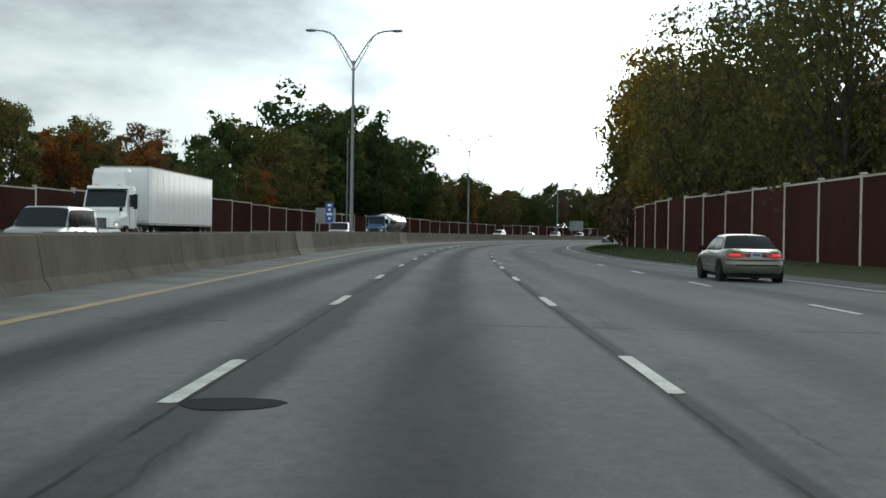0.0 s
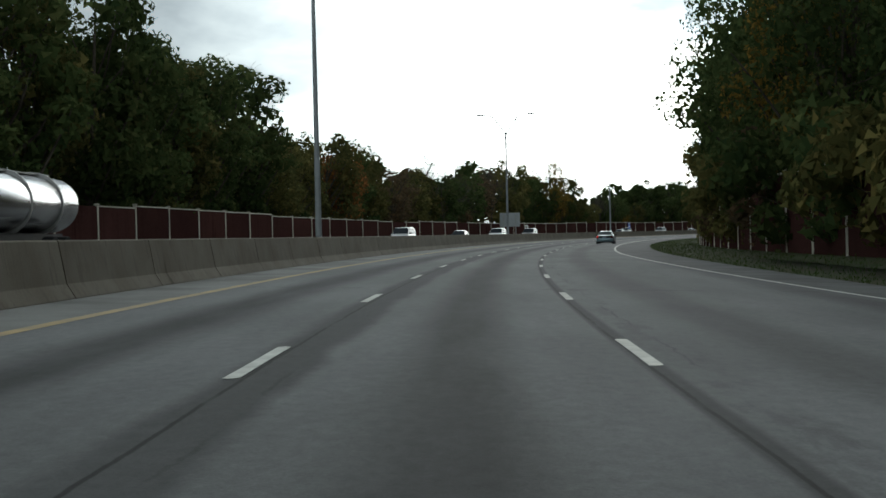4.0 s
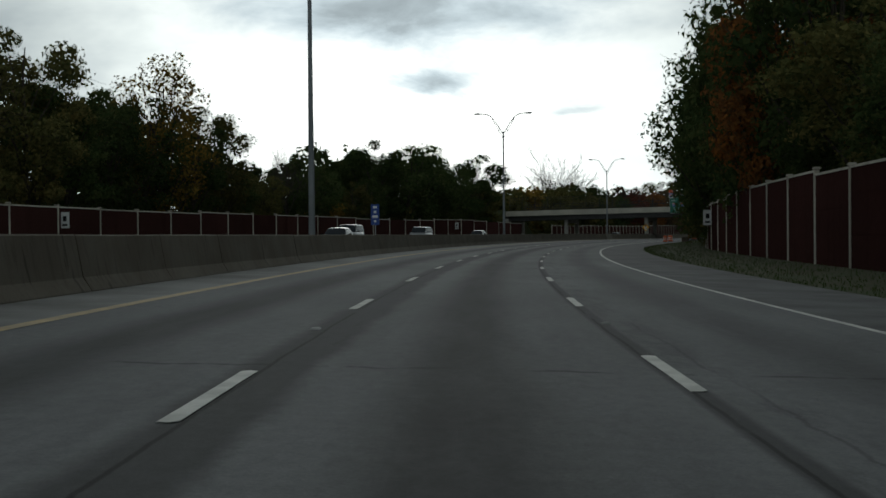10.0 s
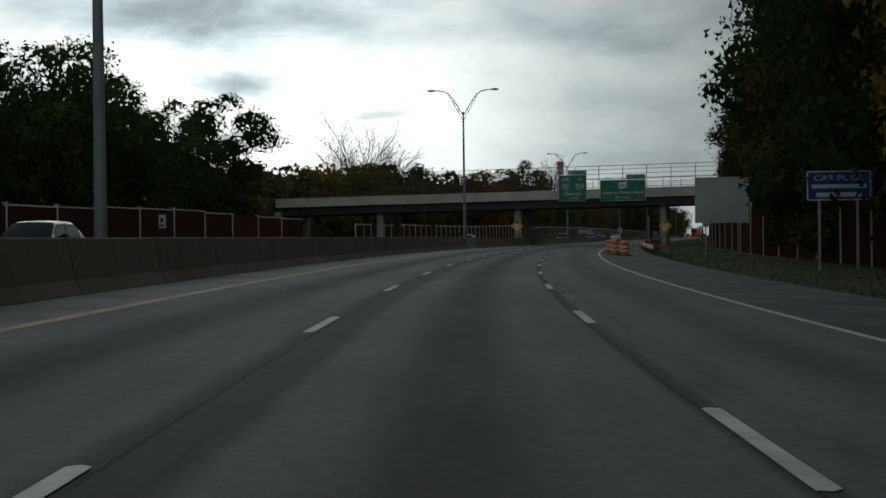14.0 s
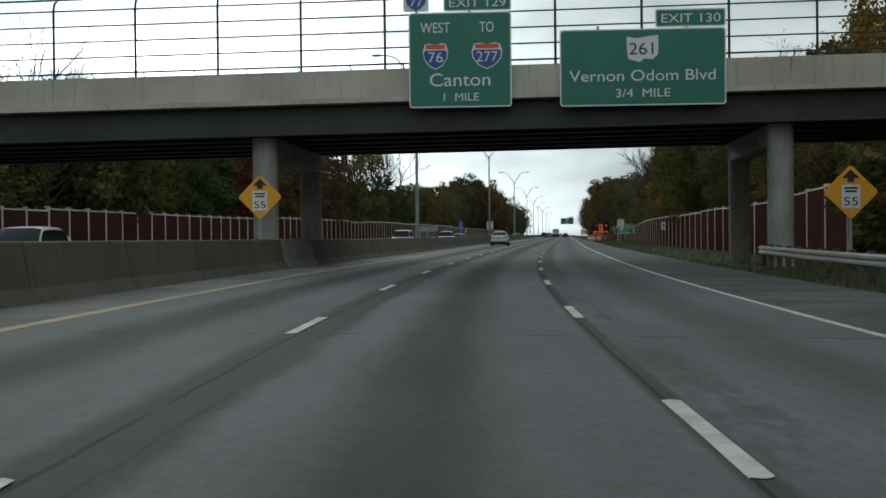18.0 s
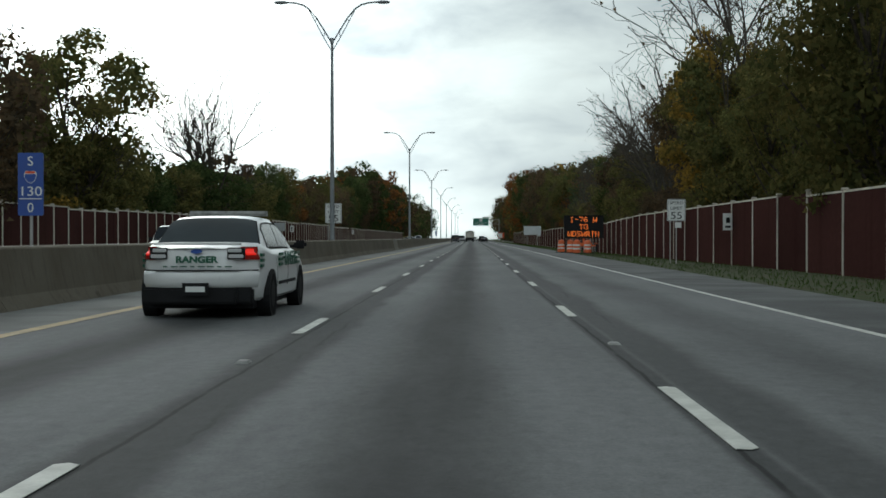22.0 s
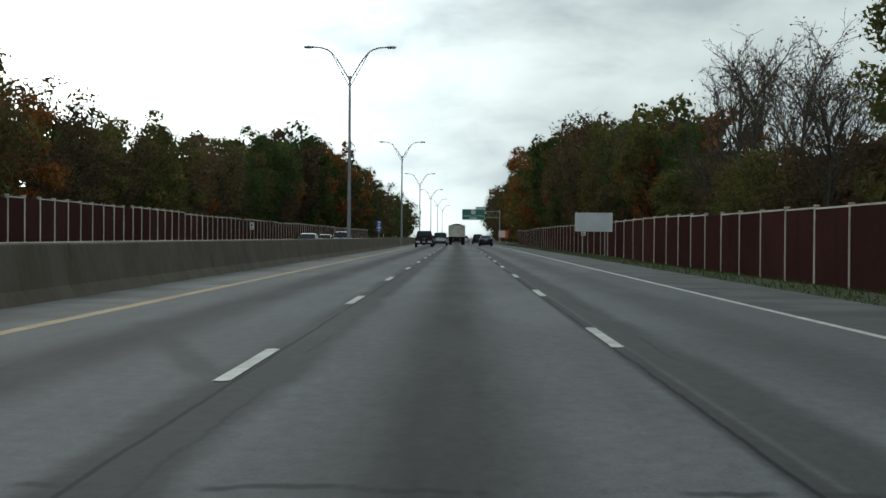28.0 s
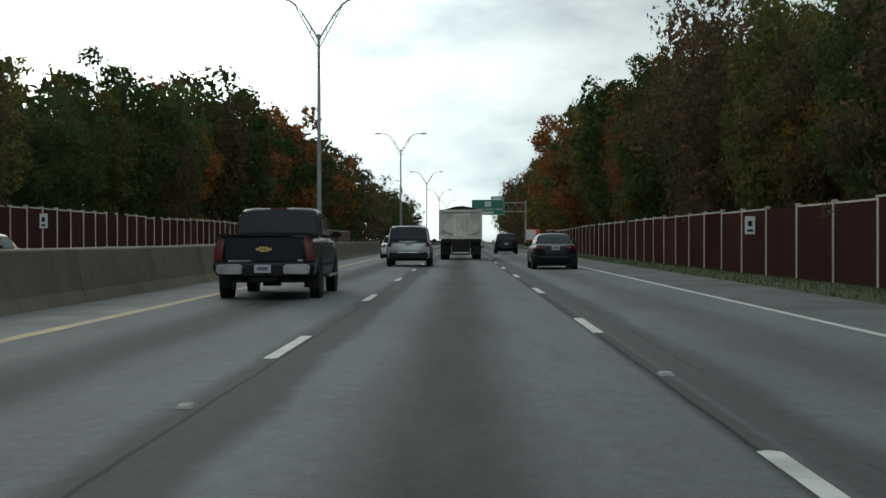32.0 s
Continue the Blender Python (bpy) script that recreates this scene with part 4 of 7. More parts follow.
def speed_sign(m, post_to, label, on_pole=False, plate=False):
    """A SPEED LIMIT 55 sign; its face is 0.95 by 1.2 m, its lower edge at height 0."""
    a = thing("speed_limit_sign", m, label, "road sign", "speed limit signs")
    p = board(a, -0.5, 0.5, 0, 1.22, M_SIGN_W, r=0.06, label="white speed limit face")
    bm = bmesh.new()
    for c, s in (((0, -0.004, 0.03), (0.92, 0.006, 0.02)), ((0, -0.004, 1.19), (0.92, 0.006, 0.02)), ((-0.46, -0.004, 0.61), (0.02, 0.006, 1.14)), ((0.46, -0.004, 0.61), (0.02, 0.006, 1.14))):
        box(bm, c, s)
    part("border", bm, M_BLACK, p)
    text("word", "SPEED", 0.26, M_BLACK, p, 0, -0.008, 0.93, 0.74)
    text("word", "LIMIT", 0.26, M_BLACK, p, 0, -0.008, 0.62, 0.66)
    text("number", "55", 0.56, M_BLACK, p, 0, -0.008, 0.12, 0.60)
    boxes("post", M_GALV, a, ((-0.33, 0.06, (1.0 + post_to) / 2), (0.06, 0.05, 1.0 - post_to)), *([] if on_pole else [((0.0, 0.06, (1.0 + post_to) / 2), (0.06, 0.05, 1.0 - post_to))]))
    if plate:
        boxes("small_plate", M_SIGN_W, a, ((0.1, -0.0, -0.22), (0.36, 0.02, 0.3)))
    return a


speed_sign(on(765.2, 11.5, 2.1), -2.75, "white speed limit sign on steel posts in the grass verge", plate=True)
speed_sign(on(772.6, -8.3, 2.07), -1.1, "white speed limit sign on the median lamp pole", on_pole=True)


def warning_diamond(m, ground, label):
    a = thing("warning_sign", m, label, "warning sign", "speed reduction signs")
    bm = bmesh.new()
    r = 0.83
    o = [(-r + 0.06, -0.05), (-r + 0.06, 0.05), (-0.05, r - 0.06), (0.05, r - 0.06), (r - 0.06, 0.05), (r - 0.06, -0.05), (0.05, -r + 0.06), (-0.05, -r + 0.06)]
    loft(bm, [[(x, 0, z) for x, z in o], [(x, 0.025, z) for x, z in o]])
    p = part("panel", bm, M_AMBER, a)
    bm = bmesh.new()
    o = [(0, 0.68), (0.27, 0.40), (0.10, 0.42), (0.10, 0.30), (-0.10, 0.30), (-0.10, 0.42), (-0.27, 0.40)]
    loft(bm, [[(x, -0.012, z) for x, z in o], [(x, -0.004, z) for x, z in o]])
    part("arrow", bm, M_BLACK, p)
    bm = bmesh.new()
    box(bm, (0, -0.006, -0.13), (0.54, 0.012, 0.70))
    w = part("speed_panel", bm, M_SIGN_W, p)
    bm = bmesh.new()
    box(bm, (0, -0.014, 0.12), (0.40, 0.006, 0.06))
    box(bm, (0, -0.014, 0.02), (0.34, 0.006, 0.06))
    part("small_letters", bm, M_BLACK, w)
    text("number", "55", 0.36, M_BLACK, w, 0, -0.016, -0.40, 0.42)
    if ground is not None:
        boxes("post", M_GALV, a, ((0, 0.07, (0.5 + ground) / 2), (0.07, 0.06, 0.5 - ground)))
    else:
        boxes("bracket", M_GALV, a, ((0, 0.35, 0.0), (0.08, 0.65, 0.08)))
    return a


warning_diamond(on(618.6, -8.27, 2.58), -1.6, "yellow diamond sign with an arrow, beside the bridge column")
warning_diamond(on(611.5, 11.0, 2.44), -2.7, "yellow diamond sign with an arrow, on a post behind a rail")


def plain_sign(name, s, lat0, lat1, z0, z1, material, label, ground=0.0, posts=2, border=None, y_turn=0.0, bars=None, ink=None, back=False):
    """A board on posts; back: seen from behind, with its posts and stringers in front of the sheet."""
    w = lat1 - lat0
    a = thing(name, on(s, (lat0 + lat1) / 2, 0, y_turn), label, "road sign")
    p = board(a, -w / 2, w / 2, z0, z1, material, r=0.06, border=border)
    xs = [0.0] if posts == 1 else ([-w * 0.3, w * 0.3] if posts == 2 else [-w * 0.38, 0, w * 0.38])
    for x in xs:
        boxes("post", M_GALV, a, ((x, -0.13 if back else 0.09, (z1 - 0.1 + ground) / 2), (0.16 if back else 0.09, 0.12 if back else 0.09, z1 - 0.1 - ground)))
    if back:
        n = max(3, int((z1 - z0) / 0.4))
        for i in range(n):
            boxes("stringer", M_SIGN_BACK, p, ((0, -0.035, z0 + (z1 - z0) * (i + 0.5) / n), (w * 0.96, 0.05, 0.06)))
    for bx, bz, bw, bh in bars or ():
        boxes("letter_bar", ink or M_SIGN_W, p, ((bx, -0.012, bz), (bw, 0.012, bh)))
    return a


# large bare board seen from the front, and the backs of the oncoming traffic's signs
plain_sign("blank_sign", 1016.8, 13.28, 17.55, 1.92, 4.07, M_SIGN_BLANK, "large blank pale grey sign board on steel posts before the wall", -1.6, 2)
plain_sign("road_sign", 400.0, -36.3, -31.8, 1.9, 4.9, M_SIGN_BACK, "back of a tall pale metal sign on two posts", 0.0, 2, back=True)
plain_sign("road_sign", 886.0, -32.6, -27.7, 2.2, 3.42, M_SIGN_BACK, "back of a long low grey sign beside the oncoming lanes", 0.0, 3, back=True)
plain_sign("road_sign", 182.0, -30.6, -27.6, 1.6, 3.9, M_SIGN_BACK, "back of a grey metal sign beside the oncoming lanes", 0.0, 2, back=True)
g = plain_sign("exit_sign", 905.0, 15.7, 20.6, 1.1, 3.08, M_GREEN, "green exit sign with white lettering in front of the wall", -1.6, 2, M_SIGN_W,
               bars=[(0, 1.36, 2.9, 0.15)])
text("word", "Kenmore Blvd", 0.50, M_SIGN_W, g.children[0], 0, -0.012, 2.44, 4.1)
text("word", "Barberton", 0.50, M_SIGN_W, g.children[0], 0, -0.012, 1.78, 2.85)
t = board(g, 0.0, 2.45, 3.1, 3.68, M_GREEN, border=M_SIGN_W, name="exit_tab", r=0.08)
text("word", "EXIT 129", 0.36, M_SIGN_W, t, 1.22, -0.012, 3.27, 2.0)
plain_sign("blank_sign", 547.0, 12.25, 16.15, 2.45, 5.80, M_SIGN_BLANK, "large blank pale grey sign board standing before dark trees", -0.2, 2)
pool = plain_sign("information_sign", 504.0, 12.75, 15.30, 2.95, 4.15, M_BLUE, "blue car pool information sign with white lettering on posts", -0.2, 2, M_SIGN_W,
                  bars=[(0, 3.52, 2.2, 0.16), (0, 3.18, 1.8, 0.18)])
text("word", "CAR POOL", 0.32, M_SIGN_W, pool, 0, -0.012, 3.76, 2.0)


def mile_sign(s, lat=-8.33, digits=""):
    a = thing("mile_marker", on(s, lat, 0.9), "tall narrow blue mile marker with white digits on the barrier", "road sign", "mile markers")
    p = board(a, -0.25, 0.25, 0.72, 1.95, M_BLUE, r=0.04)
    if digits:
        text("letter", "S", 0.26, M_SIGN_W, p, 0, -0.008, 1.70)
        text("number", digits, 0.26, M_SIGN_W, p, 0, -0.008, 1.11, 0.40)
        text("number", "0", 0.26, M_SIGN_W, p, 0, -0.008, 0.79)
        boxes("divider", M_SIGN_W, p, ((0, -0.008, 1.05), (0.44, 0.01, 0.02)))
        shield(p, 0, 1.48, 0.26, 0.26)
    else:
        for z, w in ((1.78, 0.24), (1.50, 0.16), (1.22, 0.34), (0.94, 0.14)):
            boxes("digit_bar", M_SIGN_W, p, ((0, -0.01, z), (w, 0.01, 0.14)))
    boxes("post", M_GALV, a, ((0, 0.05, 0.8), (0.05, 0.05, 1.6)))


for s in (75.7, 401.0, 718.6, 1005.0):
    mile_sign(s, -8.33, "130" if s == 718.6 else "")


def wall_marker(s, lat, z, side):
    a = thing("wall_marker", on(s, lat, z), "small cream access sign fixed to the noise wall", "sign", "wall signs")
    p = board(a, -0.38, 0.38, -0.65, 0.65, M_SIGN_W, r=0.04)
    boxes("symbol", M_TRIM, p, ((0, -0.01, 0.12), (0.3, 0.01, 0.42)), ((0, -0.01, -0.38), (0.42, 0.01, 0.16)))
    boxes("bracket", M_GALV, a, ((0, 0.12, 0.2), (0.06, 0.2, 0.06)), ((0, 0.12, -0.3), (0.06, 0.2, 0.06)))


for s, z in ((282.0, 3.1), (437.0, 2.95), (607.0, 2.9), (793.0, 2.4), (934.0, 1.9), (1083.0, 2.2)):
    wall_marker(s, wall_r(s) - 0.42, z, 1)
for s, z in ((123.0, 1.9), (424.0, 1.6), (569.0, 2.3), (957.0, 3.0), (1103.0, 2.95)):
    wall_marker(s, wall_l(s) + 0.42, z, -1)


# ---- cantilever gantry far ahead ----
def gantry():
    a = thing("sign_gantry", on(1265, 12.6, 0), "grey cantilever sign gantry with a green guide sign", "sign gantry")
    bm = bmesh.new()
    tube(bm, [(0, 0, -1.5), (0, 0, 9.6)], [0.22, 0.16], 12)
    part("mast", bm, M_GALV, a, smooth=True)
    for z in (7.2, 9.1):
        bm = bmesh.new()
        tube(bm, [(0, 0, z), (-11, 0, z)], 0.09, 8)
        part("chord", bm, M_GALV, a)
    for i in range(5):
        bm = bmesh.new()
        tube(bm, [(-0.5 - i * 0.9, 0, 7.2 if i % 2 else 9.1), (-1.4 - i * 0.9, 0, 9.1 if i % 2 else 7.2)], 0.04, 6)
        part("web", bm, M_GALV, a)
    p = board(a, -11.5, -4.6, 6.5, 9.75, M_GREEN, y=-0.25, border=M_SIGN_W)
    boxes("route_marker", M_SIGN_W, p, ((-8.05, -0.27, 8.85), (1.3, 0.02, 1.0)))
    text("number", "261", 0.66, M_BLACK, p, -8.05, -0.29, 8.62, 0.95)
    text("word", "Vernon Odom Blvd", 0.72, M_SIGN_W, p, -8.05, -0.27, 7.5, 6.1)
    boxes("letter_bar", M_SIGN_W, p, ((-8.05, -0.27, 6.98), (2.4, 0.02, 0.34)))
    t = board(a, -7.4, -4.6, 9.78, 10.45, M_GREEN, y=-0.25, border=M_SIGN_W, name="exit_tab")
    boxes("letter_bar", M_SIGN_W, t, ((-6.0, -0.27, 10.1), (2.0, 0.02, 0.28)))


gantry()
q = plain_sign("work_zone_sign", 1240.0, 11.6, 14.4, 1.0, 3.3, M_RED_SIGN, "white sign board with an orange-red surround on posts", -1.4, 2)
boxes("white_panel", M_SIGN_W, q.children[0], ((-0.35, -0.012, 2.15), (1.9, 0.012, 1.9)))


# ---- guard rail by the bridge ----
def guard_rail():
    a = thing("guard_rail", Matrix(), "galvanised steel guard rail on wooden posts beside the shoulder", "guard rail")
    pts = [(s, prof(s, [540, 565, 580, 607, 622], [9.2, 9.0, 9.1, 9.5, 10.0])) for s in np.arange(545.0, 621.5, 1.9)]
    w = [(-0.0, 0.16), (-0.07, 0.11), (-0.07, 0.05), (-0.015, 0.0), (-0.07, -0.05), (-0.07, -0.11), (0.0, -0.16), (0.012, -0.16), (-0.05, -0.10), (-0.05, -0.06), (0.012, 0.0), (-0.05, 0.06), (-0.05, 0.10), (0.012, 0.16)]
    for i in range(0, len(pts) - 2, 2):
        bm = bmesh.new()
        rings = []
        for s, l in pts[i:i + 3]:
            rings.append([at(float(s), l + x, 0.58 + z) for x, z in w])
        loft(bm, rings)
        part("rail", bm, M_GALV, a)
    bm = bmesh.new()
    box(bm, (0, 0, 0.25), (0.16, 0.18, 1.1))
    me = mesh_of("post", bm, M_WOOD)
    for s, l in pts:
        p = part("post", me, M_WOOD, a)
        p.matrix_world = on(float(s), l + 0.13, 0)


guard_rail()


# ---- work-zone barrels and message boards ----
def barrel():
    a = thing("traffic_barrel", Matrix(), "orange plastic traffic barrel with white bands on the shoulder", "traffic barrel", "work-zone barrels")
    def ring(name, z0, z1, r0, r1, material):
        bm = bmesh.new()
        tube(bm, [(0, 0, z0), (0, 0, z1)], [r0, r1], 18)
        part(name, bm, material, a, smooth=True)
    bm = bmesh.new()
    box(bm, (0, 0, 0.03), (0.78, 0.78, 0.06), taper=0.9)
    part("rubber_base", bm, M_RUBBER, a)
    zs = [0.05, 0.30, 0.42, 0.56, 0.68, 0.84, 0.93]
    for i in range(6):
        r = 0.30 - 0.012 * i
        ring("band" if i in (1, 3) else "drum", zs[i], zs[i + 1], r, r - 0.01, M_BAND if i in (1, 3) else M_ORANGE)
    bm = bmesh.new()
    tube(bm, [(0, 0, 0.93), (0, 0, 0.97), (0, 0, 1.02)], [0.225, 0.21, 0.05], 18)
    part("lid", bm, M_ORANGE, a, smooth=True)
    bm = bmesh.new()
    tube(bm, [(-0.08, 0, 1.0), (-0.07, 0, 1.06), (0.07, 0, 1.06), (0.08, 0, 1.0)], 0.015, 6)
    part("handle", bm, M_ORANGE, a)
    return a


_b = barrel()
_spots = [(557.2, 6.0), (554.6, 6.3), (550.1, 7.0), (545.5, 6.4), (541.0, 7.0), (797.4, 7.3), (794.2, 7.8), (791.2, 8.05), (791.6, 8.9)]
_b.matrix_world = on(*_spots[0], -0.002)
for s, l in _spots[1:]:
    copy_thing(_b, on(s, l, -0.002, (s * 37) % 90))

DOTS = {"I": "01110 00100 00100 00100 00100 00100 01110", "-": "00000 00000 00000 01110 00000 00000 00000", "7": "11111 00001 00010 00010 00100 00100 00100",
        "6": "00110 01000 10000 11110 10001 10001 01110", "W": "10001 10001 10001 10101 10101 11011 10001", "T": "11111 00100 00100 00100 00100 00100 00100",
        "O": "01110 10001 10001 10001 10001 10001 01110", "D": "11110 10001 10001 10001 10001 10001 11110", "S": "01111 10000 10000 01110 00001 00001 11110",
        "R": "11110 10001 10001 11110 10100 10010 10001", "H": "10001 10001 10001 11111 10001 10001 10001", " ": "00000 00000 00000 00000 00000 00000 00000"}


def message_board(m, lines, label, face, back=False):
    """A trailer with a tall message board; lit amber dots spell its lines."""
    a = thing("message_board", m, label, "message board")
    w, z0, z1 = 3.3, 1.12, 3.05
    bm = bmesh.new()
    box(bm, (0, 0.09, (z0 + z1) / 2), (w, 0.18, z1 - z0))
    cab = part("board", bm, face, a)
    bm = bmesh.new()
    for c, s in (((0, -0.015, z1 - 0.03), (w, 0.03, 0.06)), ((0, -0.015, z0 + 0.03), (w, 0.03, 0.06)), ((-w / 2 + 0.03, -0.015, (z0 + z1) / 2), (0.06, 0.03, z1 - z0)), ((w / 2 - 0.03, -0.015, (z0 + z1) / 2), (0.06, 0.03, z1 - z0))):
        box(bm, c, s)
    part("frame", bm, M_TRIM, cab)
    pitch = 0.064
    for i, line in enumerate(lines):
        bm = bmesh.new()
        x0 = -(len(line) * 6 - 1) * pitch / 2
        top = z1 - 0.16 - i * 0.60
        for c, ch in enumerate(line):
            for r, row in enumerate(DOTS[ch].split()):
                for k, bit in enumerate(row):
                    if bit == "1":
                        x, z = x0 + (c * 6 + k) * pitch, top - r * pitch
                        quad(bm, [(x - 0.022, -0.012, z - 0.022), (x + 0.022, -0.012, z - 0.022), (x + 0.022, -0.012, z + 0.022), (x - 0.022, -0.012, z + 0.022)])
        part("lit_line", bm, M_LED, cab, "amber lit dots")
    boxes("mast", M_ORANGE, a, ((0, 0.12, 0.85), (0.16, 0.16, 0.8)))
    boxes("trailer_frame", M_ORANGE, a, ((-0.85, 0.3, 0.52), (0.1, 2.6, 0.1)), ((0.85, 0.3, 0.52), (0.1, 2.6, 0.1)), ((0, -0.9, 0.52), (1.8, 0.1, 0.1)), ((0, 1.5, 0.52), (1.8, 0.1, 0.1)), ((0, 0.2, 0.6), (1.3, 0.9, 0.3)))
    for x in (-1.05, 1.05):
        bm = bmesh.new()
        tube(bm, [(x - 0.1, 0.3, 0.32), (x + 0.1, 0.3, 0.32)], 0.32, 20)
        wh = part("wheel", bm, M_RUBBER, a, smooth=True)
        bm = bmesh.new()
        tube(bm, [(x - 0.105, 0.3, 0.32), (x + 0.105, 0.3, 0.32)], 0.17, 14)
        part("rim", bm, M_RIM, wh)
        boxes("mudguard", M_ORANGE, a, ((x, 0.3, 0.70), (0.26, 0.8, 0.05)))
    for x, y in ((-0.85, -0.95), (0.85, -0.95), (-0.85, 1.5), (0.85, 1.5)):
        boxes("jack", M_GALV, a, ((x, y, 0.28), (0.06, 0.06, 0.56)))
    return a


message_board(on(802.0, 9.5, 0.0), ["I-76 W", "TO", "WDSWRTH"], "orange trailer message board with lit amber words on black", M_TRIM)
message_board(on(557.5, 9.2, 0.0, -86), [], "parked trailer message board, unlit and turned edge-on", M_TRIM)


# ---- utility poles beyond the oncoming lanes ----
def side_pole(s, lat, h):
    a = thing("utility_pole", on(s, lat, 0), "grey steel light pole beside the oncoming lanes", "pole")
    bm = bmesh.new()
    tube(bm, [(0, 0, -0.3), (0, 0, h)], [0.14, 0.07], 10)
    part("pole", bm, M_POLE, a, smooth=True)
    bm = bmesh.new()
    tube(bm, [(0, 0, h - 0.1), (0.8, 0, h + 0.25), (1.9, 0, h + 0.35)], 0.03, 6)
    part("arm", bm, M_POLE, a)


side_pole(196.0, -29.5, 15.5)


def road_markers():
    """Raised lane markers between the dashes, and scraps of old marking tape."""
    bm = bmesh.new()
    box(bm, (0, 0, 0.012), (0.13, 0.24, 0.024), None, 0.7)
    me = mesh_of("lane_marker", bm, M_MARKER)
    rng = random.Random(21)
    for name, lat, first in (("lane_marker_row", -1.86, 266.74), ("lane_marker_row", 1.88, 342.08)):
        row = thing(name, Matrix(), "row of worn metal lane markers between the painted dashes", "road marker", kind="structure")
        for n in range(-5, 13):
            s = first + 73.15 * n
            if 10 < s < 1150:
                d = part("lane_marker", me, M_MARKER, row)
                d.matrix_world = on(s, lat, 0.003)
    for s, lat, w, l in ((51.6, 2.07, 0.36, 0.10), (48.1, 1.87, 0.26, 0.12), (41.5, 1.36, 0.24, 0.12)):
        bm = bmesh.new()
        o = [(-0.5, -0.4), (0.1, -0.5), (0.5, -0.2), (0.45, 0.4), (-0.1, 0.5), (-0.45, 0.3)]
        loft(bm, [[(x * w, y_ * l, 0.004) for x, y_ in o], [(x * w, y_ * l, 0.012) for x, y_ in o]])
        ob = part("tape_scrap", bm, M_WHITE)
        ob.matrix_world = on(s, lat, 0)
        tagged(ob, "torn scrap of white marking tape on the asphalt", "tape scrap", "tape scraps")
    bm = bmesh.new()
    n = 22
    ring = [(0.37 * (1 + 0.12 * math.sin(3 * q) + rng.uniform(-0.05, 0.05)) * math.cos(q), 0.34 * (1 + rng.uniform(-0.1, 0.1)) * math.sin(q)) for q in (2 * math.pi * j / n for j in range(n))]
    loft(bm, [[(x, y_, 0.001) for x, y_ in ring], [(x * 0.98, y_ * 0.98, 0.006) for x, y_ in ring]])
    ob = part("tar_patch", bm, M_TAR)
    ob.matrix_world = on(3.5, -1.40, 0)
    tagged(ob, "dark oval tar patch on the worn asphalt", "tar patch", "", "structure")


road_markers()


# ---- vehicles ----
def wheels(root, ys, x, r, w=0.22, rim=M_RIM, dual=False):
    for y in ys:
        for sx in (-1, 1):
            bm = bmesh.new()
            cx = sx * (x - w / 2)
            prof_ = [(-w / 2, r * 0.62), (-w / 2, r * 0.93), (-w / 2 + 0.03, r), (w / 2 - 0.03, r), (w / 2, r * 0.93), (w / 2, r * 0.62)]
            n = 24
            loft(bm, [[(cx + a, y + b * math.cos(2 * math.pi * j / n), r + b * math.sin(2 * math.pi * j / n)) for a, b in prof_] for j in range(n)] + [[(cx + a, y + b, r) for a, b in prof_]], caps=False)
            wh = part("wheel", bm, M_RUBBER, root, smooth=True)
            bm = bmesh.new()
            disc(bm, (cx, y, r), r * 0.63, "x", 20, w * 0.94)
            rm = part("rim", bm, rim, wh)
            # black blocks on the closed rim give the shade of gaps between spokes
            bm = bmesh.new()
            for j in range(5):
                a = 2 * math.pi * j / 5
                box(bm, (cx + sx * w * 0.42, y + math.cos(a) * r * 0.34, r + math.sin(a) * r * 0.34), (0.03, 0.09, 0.09))
            part("rim_opening", bm, M_TRIM, wh)


